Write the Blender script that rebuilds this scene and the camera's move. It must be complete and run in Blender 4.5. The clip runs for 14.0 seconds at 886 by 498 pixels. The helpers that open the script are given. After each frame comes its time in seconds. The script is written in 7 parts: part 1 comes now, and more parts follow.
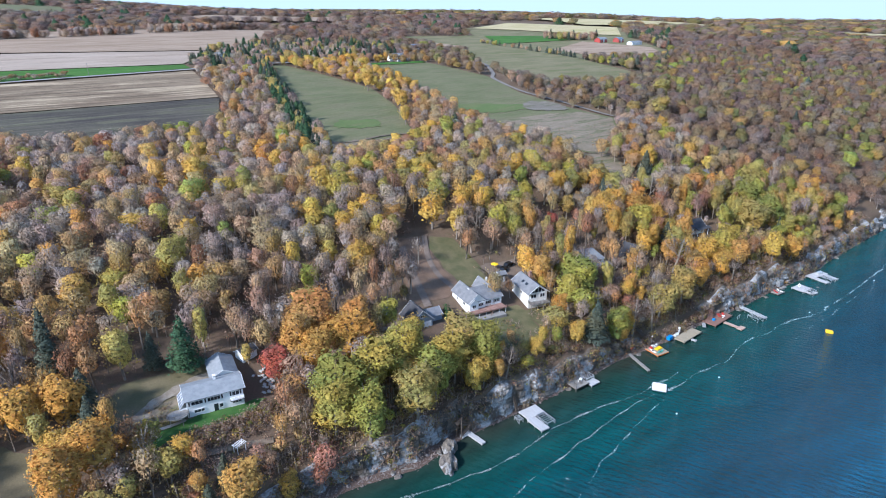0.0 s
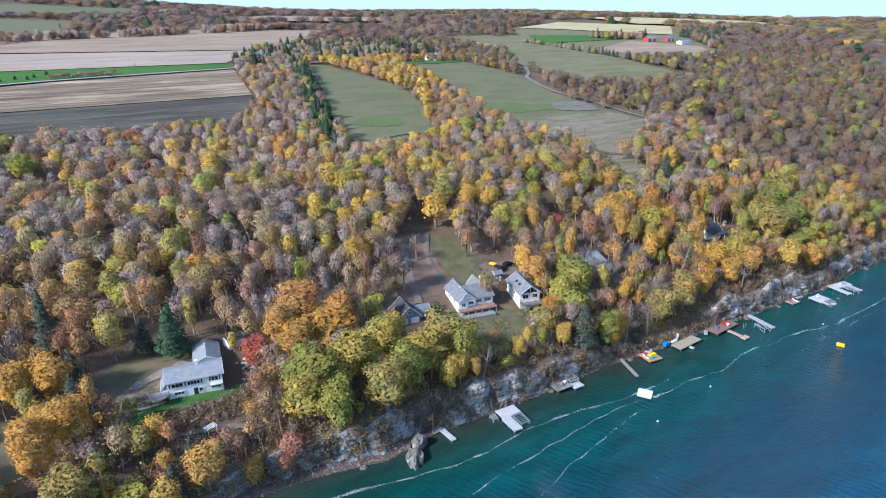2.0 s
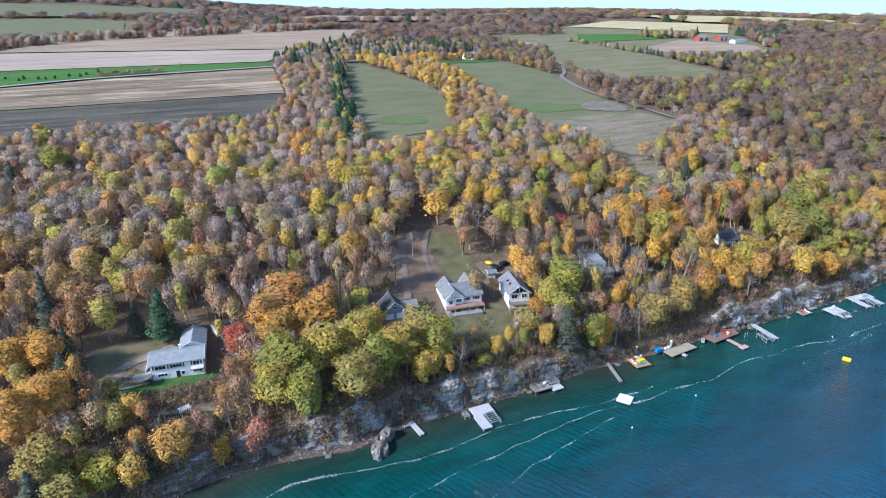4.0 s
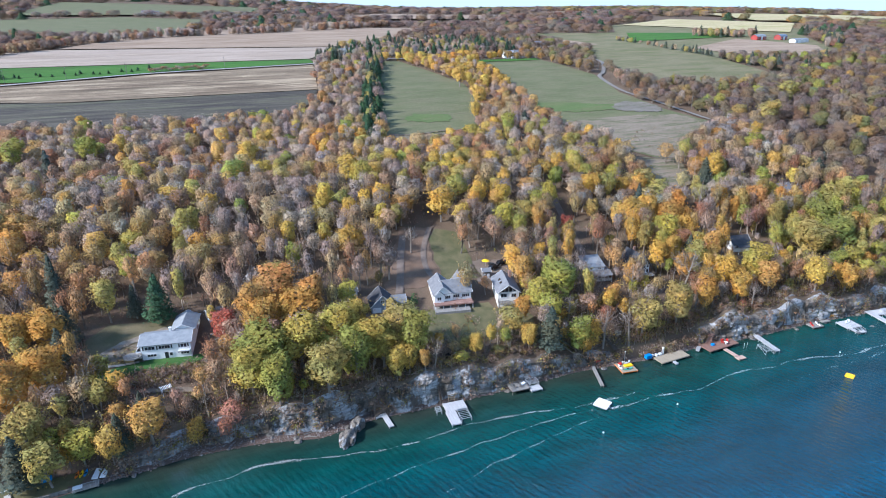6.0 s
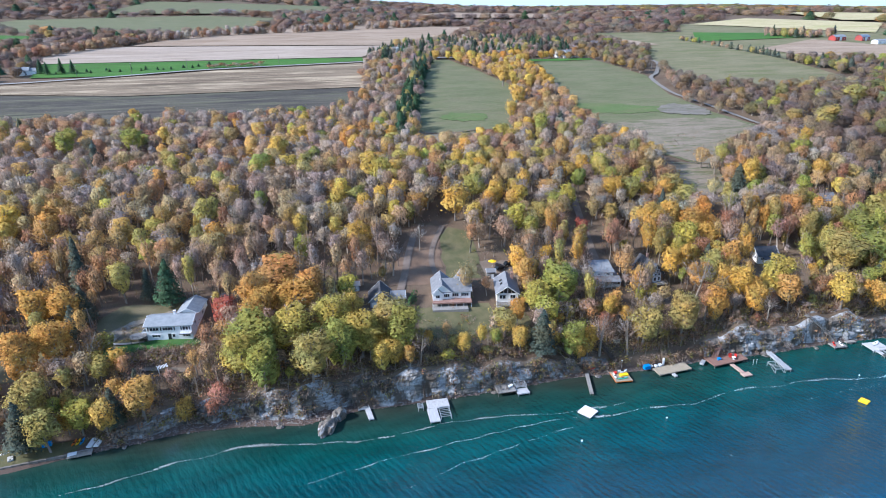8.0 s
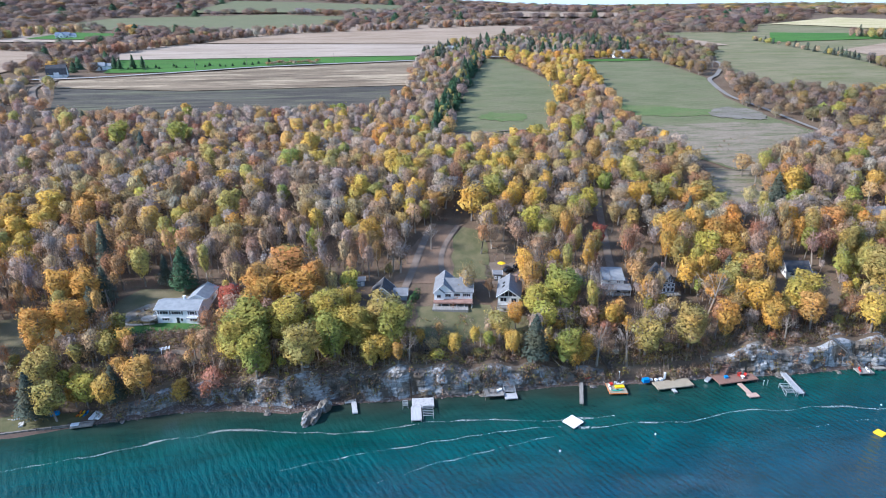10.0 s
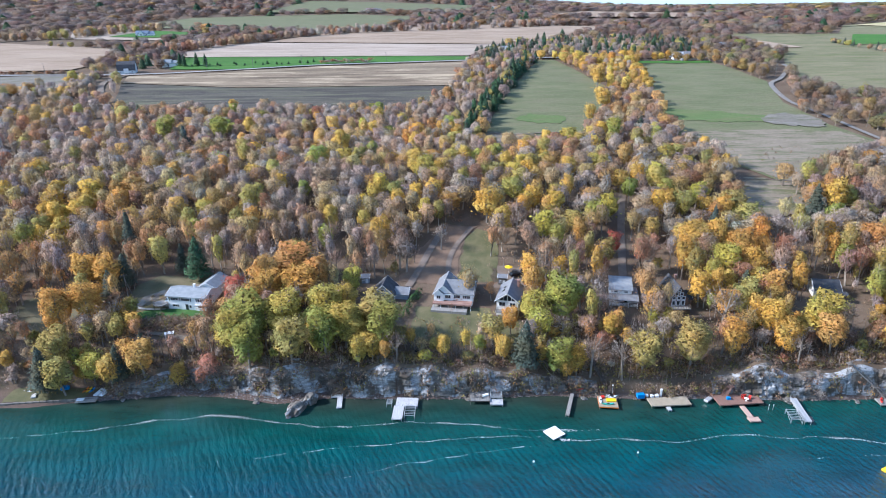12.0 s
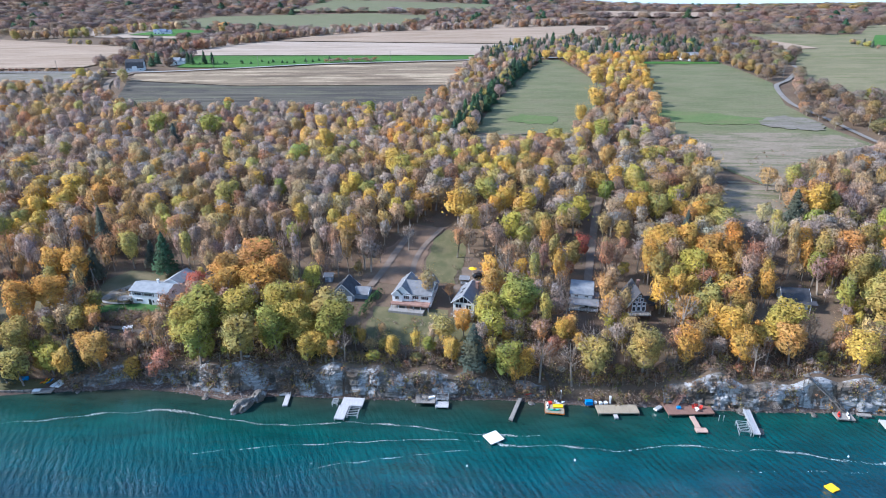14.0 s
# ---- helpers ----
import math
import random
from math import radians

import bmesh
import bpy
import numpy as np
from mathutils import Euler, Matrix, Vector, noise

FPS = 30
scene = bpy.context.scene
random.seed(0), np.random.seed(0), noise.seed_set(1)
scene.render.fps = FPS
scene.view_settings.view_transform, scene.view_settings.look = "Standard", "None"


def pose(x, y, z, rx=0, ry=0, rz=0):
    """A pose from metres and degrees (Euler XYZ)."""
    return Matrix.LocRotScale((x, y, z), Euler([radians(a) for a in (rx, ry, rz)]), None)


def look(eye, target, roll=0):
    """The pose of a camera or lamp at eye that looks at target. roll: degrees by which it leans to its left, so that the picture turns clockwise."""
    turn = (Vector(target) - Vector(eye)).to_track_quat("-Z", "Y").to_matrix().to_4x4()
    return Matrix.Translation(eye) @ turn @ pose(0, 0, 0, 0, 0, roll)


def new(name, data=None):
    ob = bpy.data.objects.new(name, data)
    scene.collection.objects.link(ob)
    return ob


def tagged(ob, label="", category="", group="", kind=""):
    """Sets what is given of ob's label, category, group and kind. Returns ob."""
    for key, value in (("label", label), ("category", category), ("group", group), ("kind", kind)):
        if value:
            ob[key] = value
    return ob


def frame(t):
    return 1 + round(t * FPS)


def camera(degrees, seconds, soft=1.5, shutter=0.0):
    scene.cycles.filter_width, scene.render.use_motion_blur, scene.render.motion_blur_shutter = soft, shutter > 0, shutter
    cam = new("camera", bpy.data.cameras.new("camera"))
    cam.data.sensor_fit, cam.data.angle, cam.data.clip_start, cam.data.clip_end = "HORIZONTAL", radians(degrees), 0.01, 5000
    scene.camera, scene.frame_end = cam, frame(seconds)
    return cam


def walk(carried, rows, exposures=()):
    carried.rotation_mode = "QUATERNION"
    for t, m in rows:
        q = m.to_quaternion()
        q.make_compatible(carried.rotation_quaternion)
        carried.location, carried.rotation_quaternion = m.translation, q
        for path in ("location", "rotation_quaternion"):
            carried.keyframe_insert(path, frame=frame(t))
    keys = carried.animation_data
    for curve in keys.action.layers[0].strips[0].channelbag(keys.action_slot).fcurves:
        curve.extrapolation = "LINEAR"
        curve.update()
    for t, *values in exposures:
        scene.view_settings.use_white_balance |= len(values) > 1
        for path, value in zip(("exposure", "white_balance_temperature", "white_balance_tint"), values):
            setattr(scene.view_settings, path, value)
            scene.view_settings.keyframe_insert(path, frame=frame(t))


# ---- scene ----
cam = camera(71.8, 14.0, soft=1.0)
METRES, EYE, TILT, LEAN, TURN = 150.0, 104.3, -21.2, 0.0, -36.0
ROWS = [
    (0.0, 0.0, 0.0, 0.0, 0.0, 0.0, -0.0),
    (0.5, 0.0325, -0.0021, -0.001, 1.21, -0.03, -0.38),
    (1.0, 0.0657, -0.0036, -0.0018, 2.46, -0.03, -0.78),
    (1.5, 0.0998, -0.0044, -0.0024, 3.74, -0.06, -1.2),
    (2.0, 0.1342, -0.0043, -0.0025, 5.02, -0.1, -1.61),
    (2.5, 0.169, -0.0034, -0.0021, 6.3, -0.16, -2.02),
    (3.0, 0.2043, -0.0019, -0.0018, 7.59, -0.22, -2.45),
    (5.5, 0.3822, 0.0169, 0.0045, 14.04, -0.78, -4.67),
    (6.0, 0.4176, 0.0234, 0.0066, 15.44, -0.93, -5.2),
    (6.5, 0.4523, 0.0311, 0.0095, 16.93, -1.1, -5.75),
    (7.0, 0.4869, 0.0403, 0.013, 18.47, -1.29, -6.31),
    (7.5, 0.5214, 0.0509, 0.0168, 20.1, -1.49, -6.88),
    (8.0, 0.555, 0.063, 0.0215, 21.74, -1.73, -7.47),
    (10.5, 0.7161, 0.1429, 0.0512, 30.13, -3.13, -10.28),
    (11.0, 0.746, 0.1621, 0.0582, 31.82, -3.44, -10.83),
    (11.5, 0.775, 0.1822, 0.0658, 33.52, -3.77, -11.36),
    (12.0, 0.8033, 0.2034, 0.0739, 35.06, -4.09, -11.85),
    (12.5, 0.8314, 0.2251, 0.0822, 35.96, -4.3, -12.13),
    (13.0, 0.8593, 0.2473, 0.0904, 36.77, -4.48, -12.4),
    (13.5, 0.8866, 0.2696, 0.0988, 37.24, -4.6, -12.57),
    (14.0, 0.9137, 0.292, 0.1076, 37.62, -4.7, -12.72),
]
walk(cam, [(t, pose(0, 0, EYE, TILT, LEAN, TURN) @ pose(METRES * x, METRES * y, METRES * z, 90 + pitch, roll, yaw)) for t, x, y, z, yaw, pitch, roll in ROWS],
     exposures=[(0.0, 1.36, 5680, 13), (7.0, 1.52, 5680, 13), (14.0, 1.64, 5680, 13)])

# ---------------------------------------------------------------- light
SUN_ELEV, SUN_AZ = 35.0, 269.0          # degrees; azimuth clockwise from +y
world = bpy.data.worlds.new("sky")
scene.world = world
world.use_nodes = True
wn = world.node_tree
bg = wn.nodes["Background"]
sky = wn.nodes.new("ShaderNodeTexSky")
sky.sky_type, sky.sun_disc = "NISHITA", False
sky.sun_elevation, sky.sun_rotation = radians(SUN_ELEV), radians(SUN_AZ)
sky.air_density, sky.dust_density, sky.ozone_density, sky.altitude = 1.0, 0.0, 2.0, 300
# thin high cloud evens out the sky: no part of it is brighter than this veil
veil = wn.nodes.new("ShaderNodeMix")
veil.data_type, veil.blend_type = "RGBA", "DARKEN"
veil.inputs[0].default_value, veil.inputs[7].default_value = 1.0, (1.95, 2.55, 3.0, 1)
wn.links.new(sky.outputs[0], veil.inputs[6])
wn.links.new(veil.outputs[2], bg.inputs[0])
bg.inputs[1].default_value = 0.15
sun = new("sun", bpy.data.lights.new("sun", "SUN"))
sun.data.energy, sun.data.angle, sun.data.color = 3.1, radians(6), (1.0, 0.95, 0.88)
_e, _a = radians(SUN_ELEV), radians(SUN_AZ)
sun.matrix_world = look((0, 0, 0), (-math.sin(_a) * math.cos(_e), -math.cos(_a) * math.cos(_e), -math.sin(_e)))

# ---------------------------------------------------------------- materials
def ramp(nt, fac, stops):
    r = nt.nodes.new("ShaderNodeValToRGB")
    while len(r.color_ramp.elements) < len(stops):
        r.color_ramp.elements.new(0.5)
    for e, (p, c) in zip(r.color_ramp.elements, stops):
        e.position, e.color = p, (*c, 1)
    nt.links.new(fac, r.inputs[0])
    return r.outputs[0]


def noise_tex(nt, vec, scale, detail=4.0, rough=0.55, stretch=None):
    n = nt.nodes.new("ShaderNodeTexNoise")
    n.inputs["Scale"].default_value, n.inputs["Detail"].default_value, n.inputs["Roughness"].default_value = scale, detail, rough
    if stretch:
        m = nt.nodes.new("ShaderNodeMapping")
        m.inputs["Scale"].default_value = stretch[:3]
        if len(stretch) > 3:
            m.inputs["Rotation"].default_value = (0, 0, radians(stretch[3]))
        nt.links.new(vec, m.inputs[0])
        vec = m.outputs[0]
    nt.links.new(vec, n.inputs["Vector"])
    return n.outputs["Fac"]


def mix(nt, kind, fac, a, b):
    m = nt.nodes.new("ShaderNodeMix")
    m.data_type, m.blend_type = "RGBA", kind
    for sock, v in ((m.inputs[0], fac), (m.inputs[6], a), (m.inputs[7], b)):
        if isinstance(v, (int, float)):
            sock.default_value = v
        elif isinstance(v, tuple):
            sock.default_value = (*v, 1)
        else:
            nt.links.new(v, sock)
    return m.outputs[2]


def calc(nt, op, a, b=0.0, clamp=False):
    m = nt.nodes.new("ShaderNodeMath")
    m.operation, m.use_clamp = op, clamp
    for sock, v in ((m.inputs[0], a), (m.inputs[1], b)):
        if isinstance(v, (int, float)):
            sock.default_value = v
        else:
            nt.links.new(v, sock)
    return m.outputs[0]


def blank(name, rough=0.8, metal=0.0, spec=0.3):
    m = bpy.data.materials.new(name)
    m.use_nodes = True
    nt = m.node_tree
    p = nt.nodes["Principled BSDF"]
    p.inputs["Roughness"].default_value, p.inputs["Metallic"].default_value = rough, metal
    p.inputs["Specular IOR Level"].default_value = spec
    tc = nt.nodes.new("ShaderNodeTexCoord")
    return m, nt, p, tc.outputs["Object"]


def bump(nt, p, height, strength, dist):
    b = nt.nodes.new("ShaderNodeBump")
    b.inputs["Strength"].default_value, b.inputs["Distance"].default_value = strength, dist
    nt.links.new(height, b.inputs["Height"])
    nt.links.new(b.outputs[0], p.inputs["Normal"])


def surface(name, c1, c2, scale=1.0, fine=12.0, rough=0.8, metal=0.0, relief=0.3, dist=0.05, stretch=None, stain=0.25, spec=0.3):
    """Two colours in blotches, fine grain over them, relief and uneven gloss."""
    m, nt, p, co = blank(name, rough, metal, spec)
    big = noise_tex(nt, co, scale, 3, 0.55, stretch)
    small = noise_tex(nt, co, fine, 5, 0.65, stretch)
    base = mix(nt, "MIX", ramp(nt, big, [(0.35, (0, 0, 0)), (0.65, (1, 1, 1))]), c1, c2)
    grain = ramp(nt, small, [(0.3, (1 - stain,) * 3), (0.7, (1 + 0 * stain,) * 3)])
    nt.links.new(mix(nt, "MULTIPLY", 1.0, base, grain), p.inputs["Base Color"])
    bump(nt, p, small, relief, dist)
    return m


def row_field(name, c1, c2, c3, angle, period, mottled=0.02, straw=0.25, rows=0.16):
    """Ploughed, mown or stubble land with rows and broad tonal bands."""
    m, nt, p, co = blank(name, 0.95, 0, 0.1)
    mp = nt.nodes.new("ShaderNodeMapping")
    mp.inputs["Rotation"].default_value = (0, 0, radians(angle))
    nt.links.new(co, mp.inputs[0])
    w = nt.nodes.new("ShaderNodeTexWave")
    w.bands_direction = "Y"
    w.inputs["Scale"].default_value, w.inputs["Distortion"].default_value = 0.314 / period, 2.5
    w.inputs["Detail"].default_value, w.inputs["Detail Scale"].default_value = 3, 0.6
    nt.links.new(mp.outputs[0], w.inputs[0])
    big = noise_tex(nt, co, mottled, 4, 0.6, (1, 2.2, 1, angle))
    mid = noise_tex(nt, co, mottled * 2.4, 6, 0.75, (0.25, 1.8, 1, angle))
    fine = noise_tex(nt, co, 0.9, 4, 0.7)
    base = mix(nt, "MIX", ramp(nt, big, [(0.38, (0, 0, 0)), (0.62, (1, 1, 1))]), c1, c2)
    base = mix(nt, "MIX", ramp(nt, mid, [(0.50, (0, 0, 0)), (0.60, (0.95,) * 3)]), base, c3)
    streak = noise_tex(nt, co, 0.16, 5, 0.7, (0.07, 1.6, 1, angle))
    base = mix(nt, "MULTIPLY", straw, base, ramp(nt, streak, [(0.38, (0.6,) * 3), (0.62, (1.22,) * 3)]))
    base = mix(nt, "MULTIPLY", rows, base, w.outputs["Color"])
    base = mix(nt, "MULTIPLY", 0.6, base, ramp(nt, fine, [(0.3, (0.55,) * 3), (0.7, (1.1,) * 3)]))
    nt.links.new(base, p.inputs["Base Color"])
    bump(nt, p, fine, 0.5, 0.3)
    return m


def foliage_material(name, stretch, gaps, sparse):
    """Leaves and twigs: the species' colour is stored on the mesh; each clump and each tree varies from it."""
    m, nt, p, co = blank(name, 0.8, 0, 0.15)
    a = nt.nodes.new("ShaderNodeAttribute")
    a.attribute_name = "species"
    geo = nt.nodes.new("ShaderNodeNewGeometry")
    info = nt.nodes.new("ShaderNodeObjectInfo")
    hsv = nt.nodes.new("ShaderNodeHueSaturation")
    isl = geo.outputs["Random Per Island"]
    nt.links.new(calc(nt, "ADD", calc(nt, "MULTIPLY", isl, 0.03), calc(nt, "ADD", calc(nt, "MULTIPLY", info.outputs["Random"], 0.02), 0.475)), hsv.inputs["Hue"])
    nt.links.new(calc(nt, "ADD", calc(nt, "MULTIPLY", isl, 0.36), 0.82), hsv.inputs["Value"])
    nt.links.new(a.outputs["Color"], hsv.inputs["Color"])
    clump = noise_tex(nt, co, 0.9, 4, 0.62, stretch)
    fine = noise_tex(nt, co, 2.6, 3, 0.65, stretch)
    # noise puts the shade of gaps between leaf clumps into the colour
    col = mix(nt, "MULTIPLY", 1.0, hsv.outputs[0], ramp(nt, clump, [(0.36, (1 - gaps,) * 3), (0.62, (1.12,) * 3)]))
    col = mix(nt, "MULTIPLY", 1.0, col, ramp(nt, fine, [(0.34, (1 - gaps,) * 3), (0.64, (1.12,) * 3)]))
    nt.links.new(col, p.inputs["Base Color"])
    bump(nt, p, calc(nt, "ADD", clump, calc(nt, "MULTIPLY", fine, 0.4)), 0.7, 0.9)
    tr = nt.nodes.new("ShaderNodeBsdfTranslucent")
    nt.links.new(col, tr.inputs[0])
    ms = nt.nodes.new("ShaderNodeMixShader")
    ms.inputs[0].default_value = 0.2
    nt.links.new(p.outputs[0], ms.inputs[1])
    nt.links.new(tr.outputs[0], ms.inputs[2])
    # light shows through between the leaves
    air = nt.nodes.new("ShaderNodeBsdfTransparent")
    holes = noise_tex(nt, co, 1.9, 2, 0.7, stretch)
    lace = nt.nodes.new("ShaderNodeMixShader")
    nt.links.new(ramp(nt, holes, [(sparse, (0, 0, 0)), (sparse + 0.03, (1, 1, 1))]), lace.inputs[0])
    nt.links.new(air.outputs[0], lace.inputs[1])
    nt.links.new(ms.outputs[0], lace.inputs[2])
    nt.links.new(lace.outputs[0], nt.nodes["Material Output"].inputs[0])
    return m


def ground_material():
    """Leaf litter and bare soil; reddish shingle along the waterline."""
    m, nt, p, co = blank("woodland_floor", 0.95, 0, 0.1)
    big = noise_tex(nt, co, 0.06, 5, 0.6)
    mid = noise_tex(nt, co, 0.5, 5, 0.7)
    fine = noise_tex(nt, co, 3.0, 3, 0.7)
    base = mix(nt, "MIX", ramp(nt, big, [(0.4, (0, 0, 0)), (0.6, (1, 1, 1))]), (0.118, 0.080, 0.056), (0.150, 0.108, 0.075))
    base = mix(nt, "MIX", ramp(nt, mid, [(0.55, (0, 0, 0)), (0.75, (0.7,) * 3)]), base, (0.075, 0.082, 0.036))
    sep = nt.nodes.new("ShaderNodeSeparateXYZ")
    nt.links.new(co, sep.inputs[0])
    low = calc(nt, "ADD", sep.outputs["Z"], calc(nt, "MULTIPLY", mid, 1.0))
    base = mix(nt, "MIX", ramp(nt, calc(nt, "MULTIPLY", low, 0.25), [(0.30, (1, 1, 1)), (0.42, (0, 0, 0))]), base, (0.11, 0.078, 0.064))
    base = mix(nt, "MULTIPLY", 0.7, base, ramp(nt, fine, [(0.3, (0.5,) * 3), (0.7, (1.15,) * 3)]))
    nt.links.new(base, p.inputs["Base Color"])
    bump(nt, p, fine, 0.6, 0.15)
    return m


def rock_material():
    """Grey shale in beds, with pale fresh faces, dark seepage and moss."""
    m, nt, p, co = blank("shale", 0.85, 0, 0.25)
    big = noise_tex(nt, co, 0.16, 4, 0.6)
    beds = noise_tex(nt, co, 0.8, 5, 0.65, (0.35, 0.35, 2.4))
    fine = noise_tex(nt, co, 3.0, 5, 0.7)
    moss = noise_tex(nt, co, 0.23, 5, 0.65, (1, 1, 0.6))
    base = mix(nt, "MIX", ramp(nt, big, [(0.47, (0, 0, 0)), (0.53, (1, 1, 1))]), (0.18, 0.158, 0.138), (0.36, 0.362, 0.368))
    base = mix(nt, "MULTIPLY", 0.8, base, ramp(nt, beds, [(0.35, (0.42,) * 3), (0.6, (1.1,) * 3)]))
    base = mix(nt, "MIX", ramp(nt, moss, [(0.52, (0, 0, 0)), (0.58, (0.92,) * 3)]), base, (0.085, 0.066, 0.05))
    base = mix(nt, "MIX", ramp(nt, noise_tex(nt, co, 0.7, 5, 0.7), [(0.60, (0, 0, 0)), (0.68, (0.8,) * 3)]), base, (0.075, 0.08, 0.04))
    cracks = noise_tex(nt, co, 0.9, 4, 0.6, (1.0, 1.0, 0.16))
    base = mix(nt, "MULTIPLY", 0.85, base, ramp(nt, cracks, [(0.36, (0.35,) * 3), (0.46, (1, 1, 1))]))
    base = mix(nt, "MULTIPLY", 0.6, base, ramp(nt, fine, [(0.3, (0.55,) * 3), (0.7, (1.15,) * 3)]))
    nt.links.new(base, p.inputs["Base Color"])
    bump(nt, p, mix(nt, "ADD", 1.0, beds, fine), 0.7, 0.25)
    return m


def water_material():
    """Lake: greenish shallows over stone, turquoise over marl, deep blue outside, lightened furthest out for reflected
    sky; wind ripples.
    """
    m, nt, p, co = blank("lake_water", 0.07, 0, 0.5)
    p.inputs["IOR"].default_value = 1.33
    sep = nt.nodes.new("ShaderNodeSeparateXYZ")
    nt.links.new(co, sep.inputs[0])
    wob = noise_tex(nt, co, 0.025, 4, 0.6)
    off = calc(nt, "SUBTRACT", 103.5, sep.outputs["Y"])
    off = calc(nt, "ADD", off, calc(nt, "MULTIPLY", calc(nt, "SUBTRACT", wob, 0.5), 16.0))
    off = calc(nt, "ADD", off, calc(nt, "MULTIPLY", calc(nt, "MAXIMUM", calc(nt, "SUBTRACT", sep.outputs["X"], 150.0), 0.0), 0.13))
    col = ramp(nt, calc(nt, "DIVIDE", off, 80.0, True), WATER_STOPS)
    patch_ = noise_tex(nt, co, 0.12, 5, 0.65, (0.5, 1.3, 1))
    col = mix(nt, "MULTIPLY", 0.6, col, ramp(nt, patch_, [(0.35, (0.5,) * 3), (0.65, (1.25,) * 3)]))
    nt.links.new(col, p.inputs["Base Color"])
    swell = nt.nodes.new("ShaderNodeMapping")
    swell.inputs["Rotation"].default_value = (0, 0, radians(64))
    nt.links.new(co, swell.inputs[0])
    wave = nt.nodes.new("ShaderNodeTexWave")
    wave.bands_direction = "Y"
    for key, val in (("Scale", 0.17), ("Distortion", 6.0), ("Detail", 2.0), ("Detail Scale", 0.8), ("Detail Roughness", 0.6)):
        wave.inputs[key].default_value = val
    nt.links.new(swell.outputs[0], wave.inputs[0])
    w1 = noise_tex(nt, swell.outputs[0], 0.75, 2, 0.55, (0.42, 1.0, 1))
    w2 = noise_tex(nt, swell.outputs[0], 2.1, 3, 0.6, (0.55, 1.0, 1))
    gust = noise_tex(nt, co, 0.018, 3, 0.5)
    h = calc(nt, "ADD", calc(nt, "MULTIPLY", wave.outputs["Fac"], 0.115), calc(nt, "ADD", calc(nt, "MULTIPLY", w1, 0.42), calc(nt, "MULTIPLY", w2, 0.40)))
    # calm in the lee of the bluff, rougher further out
    rough = calc(nt, "MULTIPLY", ramp(nt, calc(nt, "DIVIDE", off, 60.0, True), [(0.05, (0.08,) * 3), (0.2, (0.25,) * 3), (0.42, (0.7,) * 3), (0.75, (1.15,) * 3), (1.0, (2.4,) * 3)]), calc(nt, "ADD", gust, 0.5))
    bump(nt, p, calc(nt, "MULTIPLY", h, rough), 1.0, 1.35)
    return m


# last stop is lighter: sky reflection put into the water's colour
WATER_STOPS = [(0.0, (0.026, 0.036, 0.028)), (0.07, (0.012, 0.038, 0.031)), (0.2, (0.003, 0.050, 0.045)), (0.34, (0.001, 0.050, 0.056)), (0.5, (0.001, 0.038, 0.058)), (0.66, (0.001, 0.038, 0.066)), (0.85, (0.001, 0.058, 0.108))]
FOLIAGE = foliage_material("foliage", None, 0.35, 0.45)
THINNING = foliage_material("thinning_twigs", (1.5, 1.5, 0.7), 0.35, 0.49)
BARK = surface("bark", (0.17, 0.14, 0.12), (0.30, 0.27, 0.24), 0.6, 6, 0.9, relief=0.6, stretch=(1, 1, 0.3))
TWIG = surface("twigs", (0.20, 0.165, 0.135), (0.33, 0.28, 0.235), 0.05, 2, 0.9)
LITTER = ground_material()
ROCK = rock_material()
WATER = water_material()
LAWN = surface("lawn", (0.088, 0.088, 0.038), (0.14, 0.12, 0.06), 0.25, 4, 0.95, relief=0.6, dist=0.1)
LAWN_LUSH = surface("lush_lawn", (0.035, 0.10, 0.02), (0.06, 0.13, 0.03), 0.3, 4, 0.95, relief=0.6, dist=0.1)
ROUGH_GRASS = surface("rough_grass", (0.11, 0.10, 0.05), (0.16, 0.13, 0.075), 0.12, 2.5, 0.95, relief=0.6, dist=0.15)
GRAVEL = surface("gravel", (0.16, 0.145, 0.13), (0.22, 0.20, 0.18), 0.3, 5, 0.95, relief=0.4)
DIRT = surface("bare_earth", (0.15, 0.11, 0.083), (0.19, 0.15, 0.118), 0.25, 3, 0.95, relief=0.4)
ASPHALT = surface("road_asphalt", (0.24, 0.235, 0.23), (0.31, 0.30, 0.29), 0.1, 3, 0.9)
WHITE = surface("white_siding", (0.76, 0.77, 0.78), (0.82, 0.825, 0.83), 0.6, 6, 0.6, stain=0.08, relief=0.1)
CREAM = surface("cream_siding", (0.62, 0.60, 0.57), (0.69, 0.67, 0.64), 0.6, 6, 0.6, stain=0.1, relief=0.1)
GREY_SIDING = surface("grey_siding", (0.22, 0.25, 0.30), (0.28, 0.31, 0.35), 0.6, 6, 0.7, stain=0.15)
PALE_SIDING = surface("pale_grey_siding", (0.50, 0.53, 0.57), (0.58, 0.60, 0.62), 0.6, 6, 0.7, stain=0.15)
LOG = surface("brown_logs", (0.16, 0.09, 0.06), (0.24, 0.14, 0.09), 0.6, 6, 0.7, stain=0.3)
BRICK = surface("brown_red_boards", (0.26, 0.15, 0.12), (0.34, 0.21, 0.17), 0.5, 6, 0.8, stain=0.25)
SHINGLE = surface("grey_shingles", (0.15, 0.153, 0.165), (0.20, 0.205, 0.22), 0.7, 8, 0.85, stain=0.25, relief=0.4)
SHINGLE_LIGHT = surface("light_grey_shingles", (0.20, 0.218, 0.238), (0.26, 0.275, 0.29), 0.7, 8, 0.85, stain=0.2, relief=0.4)
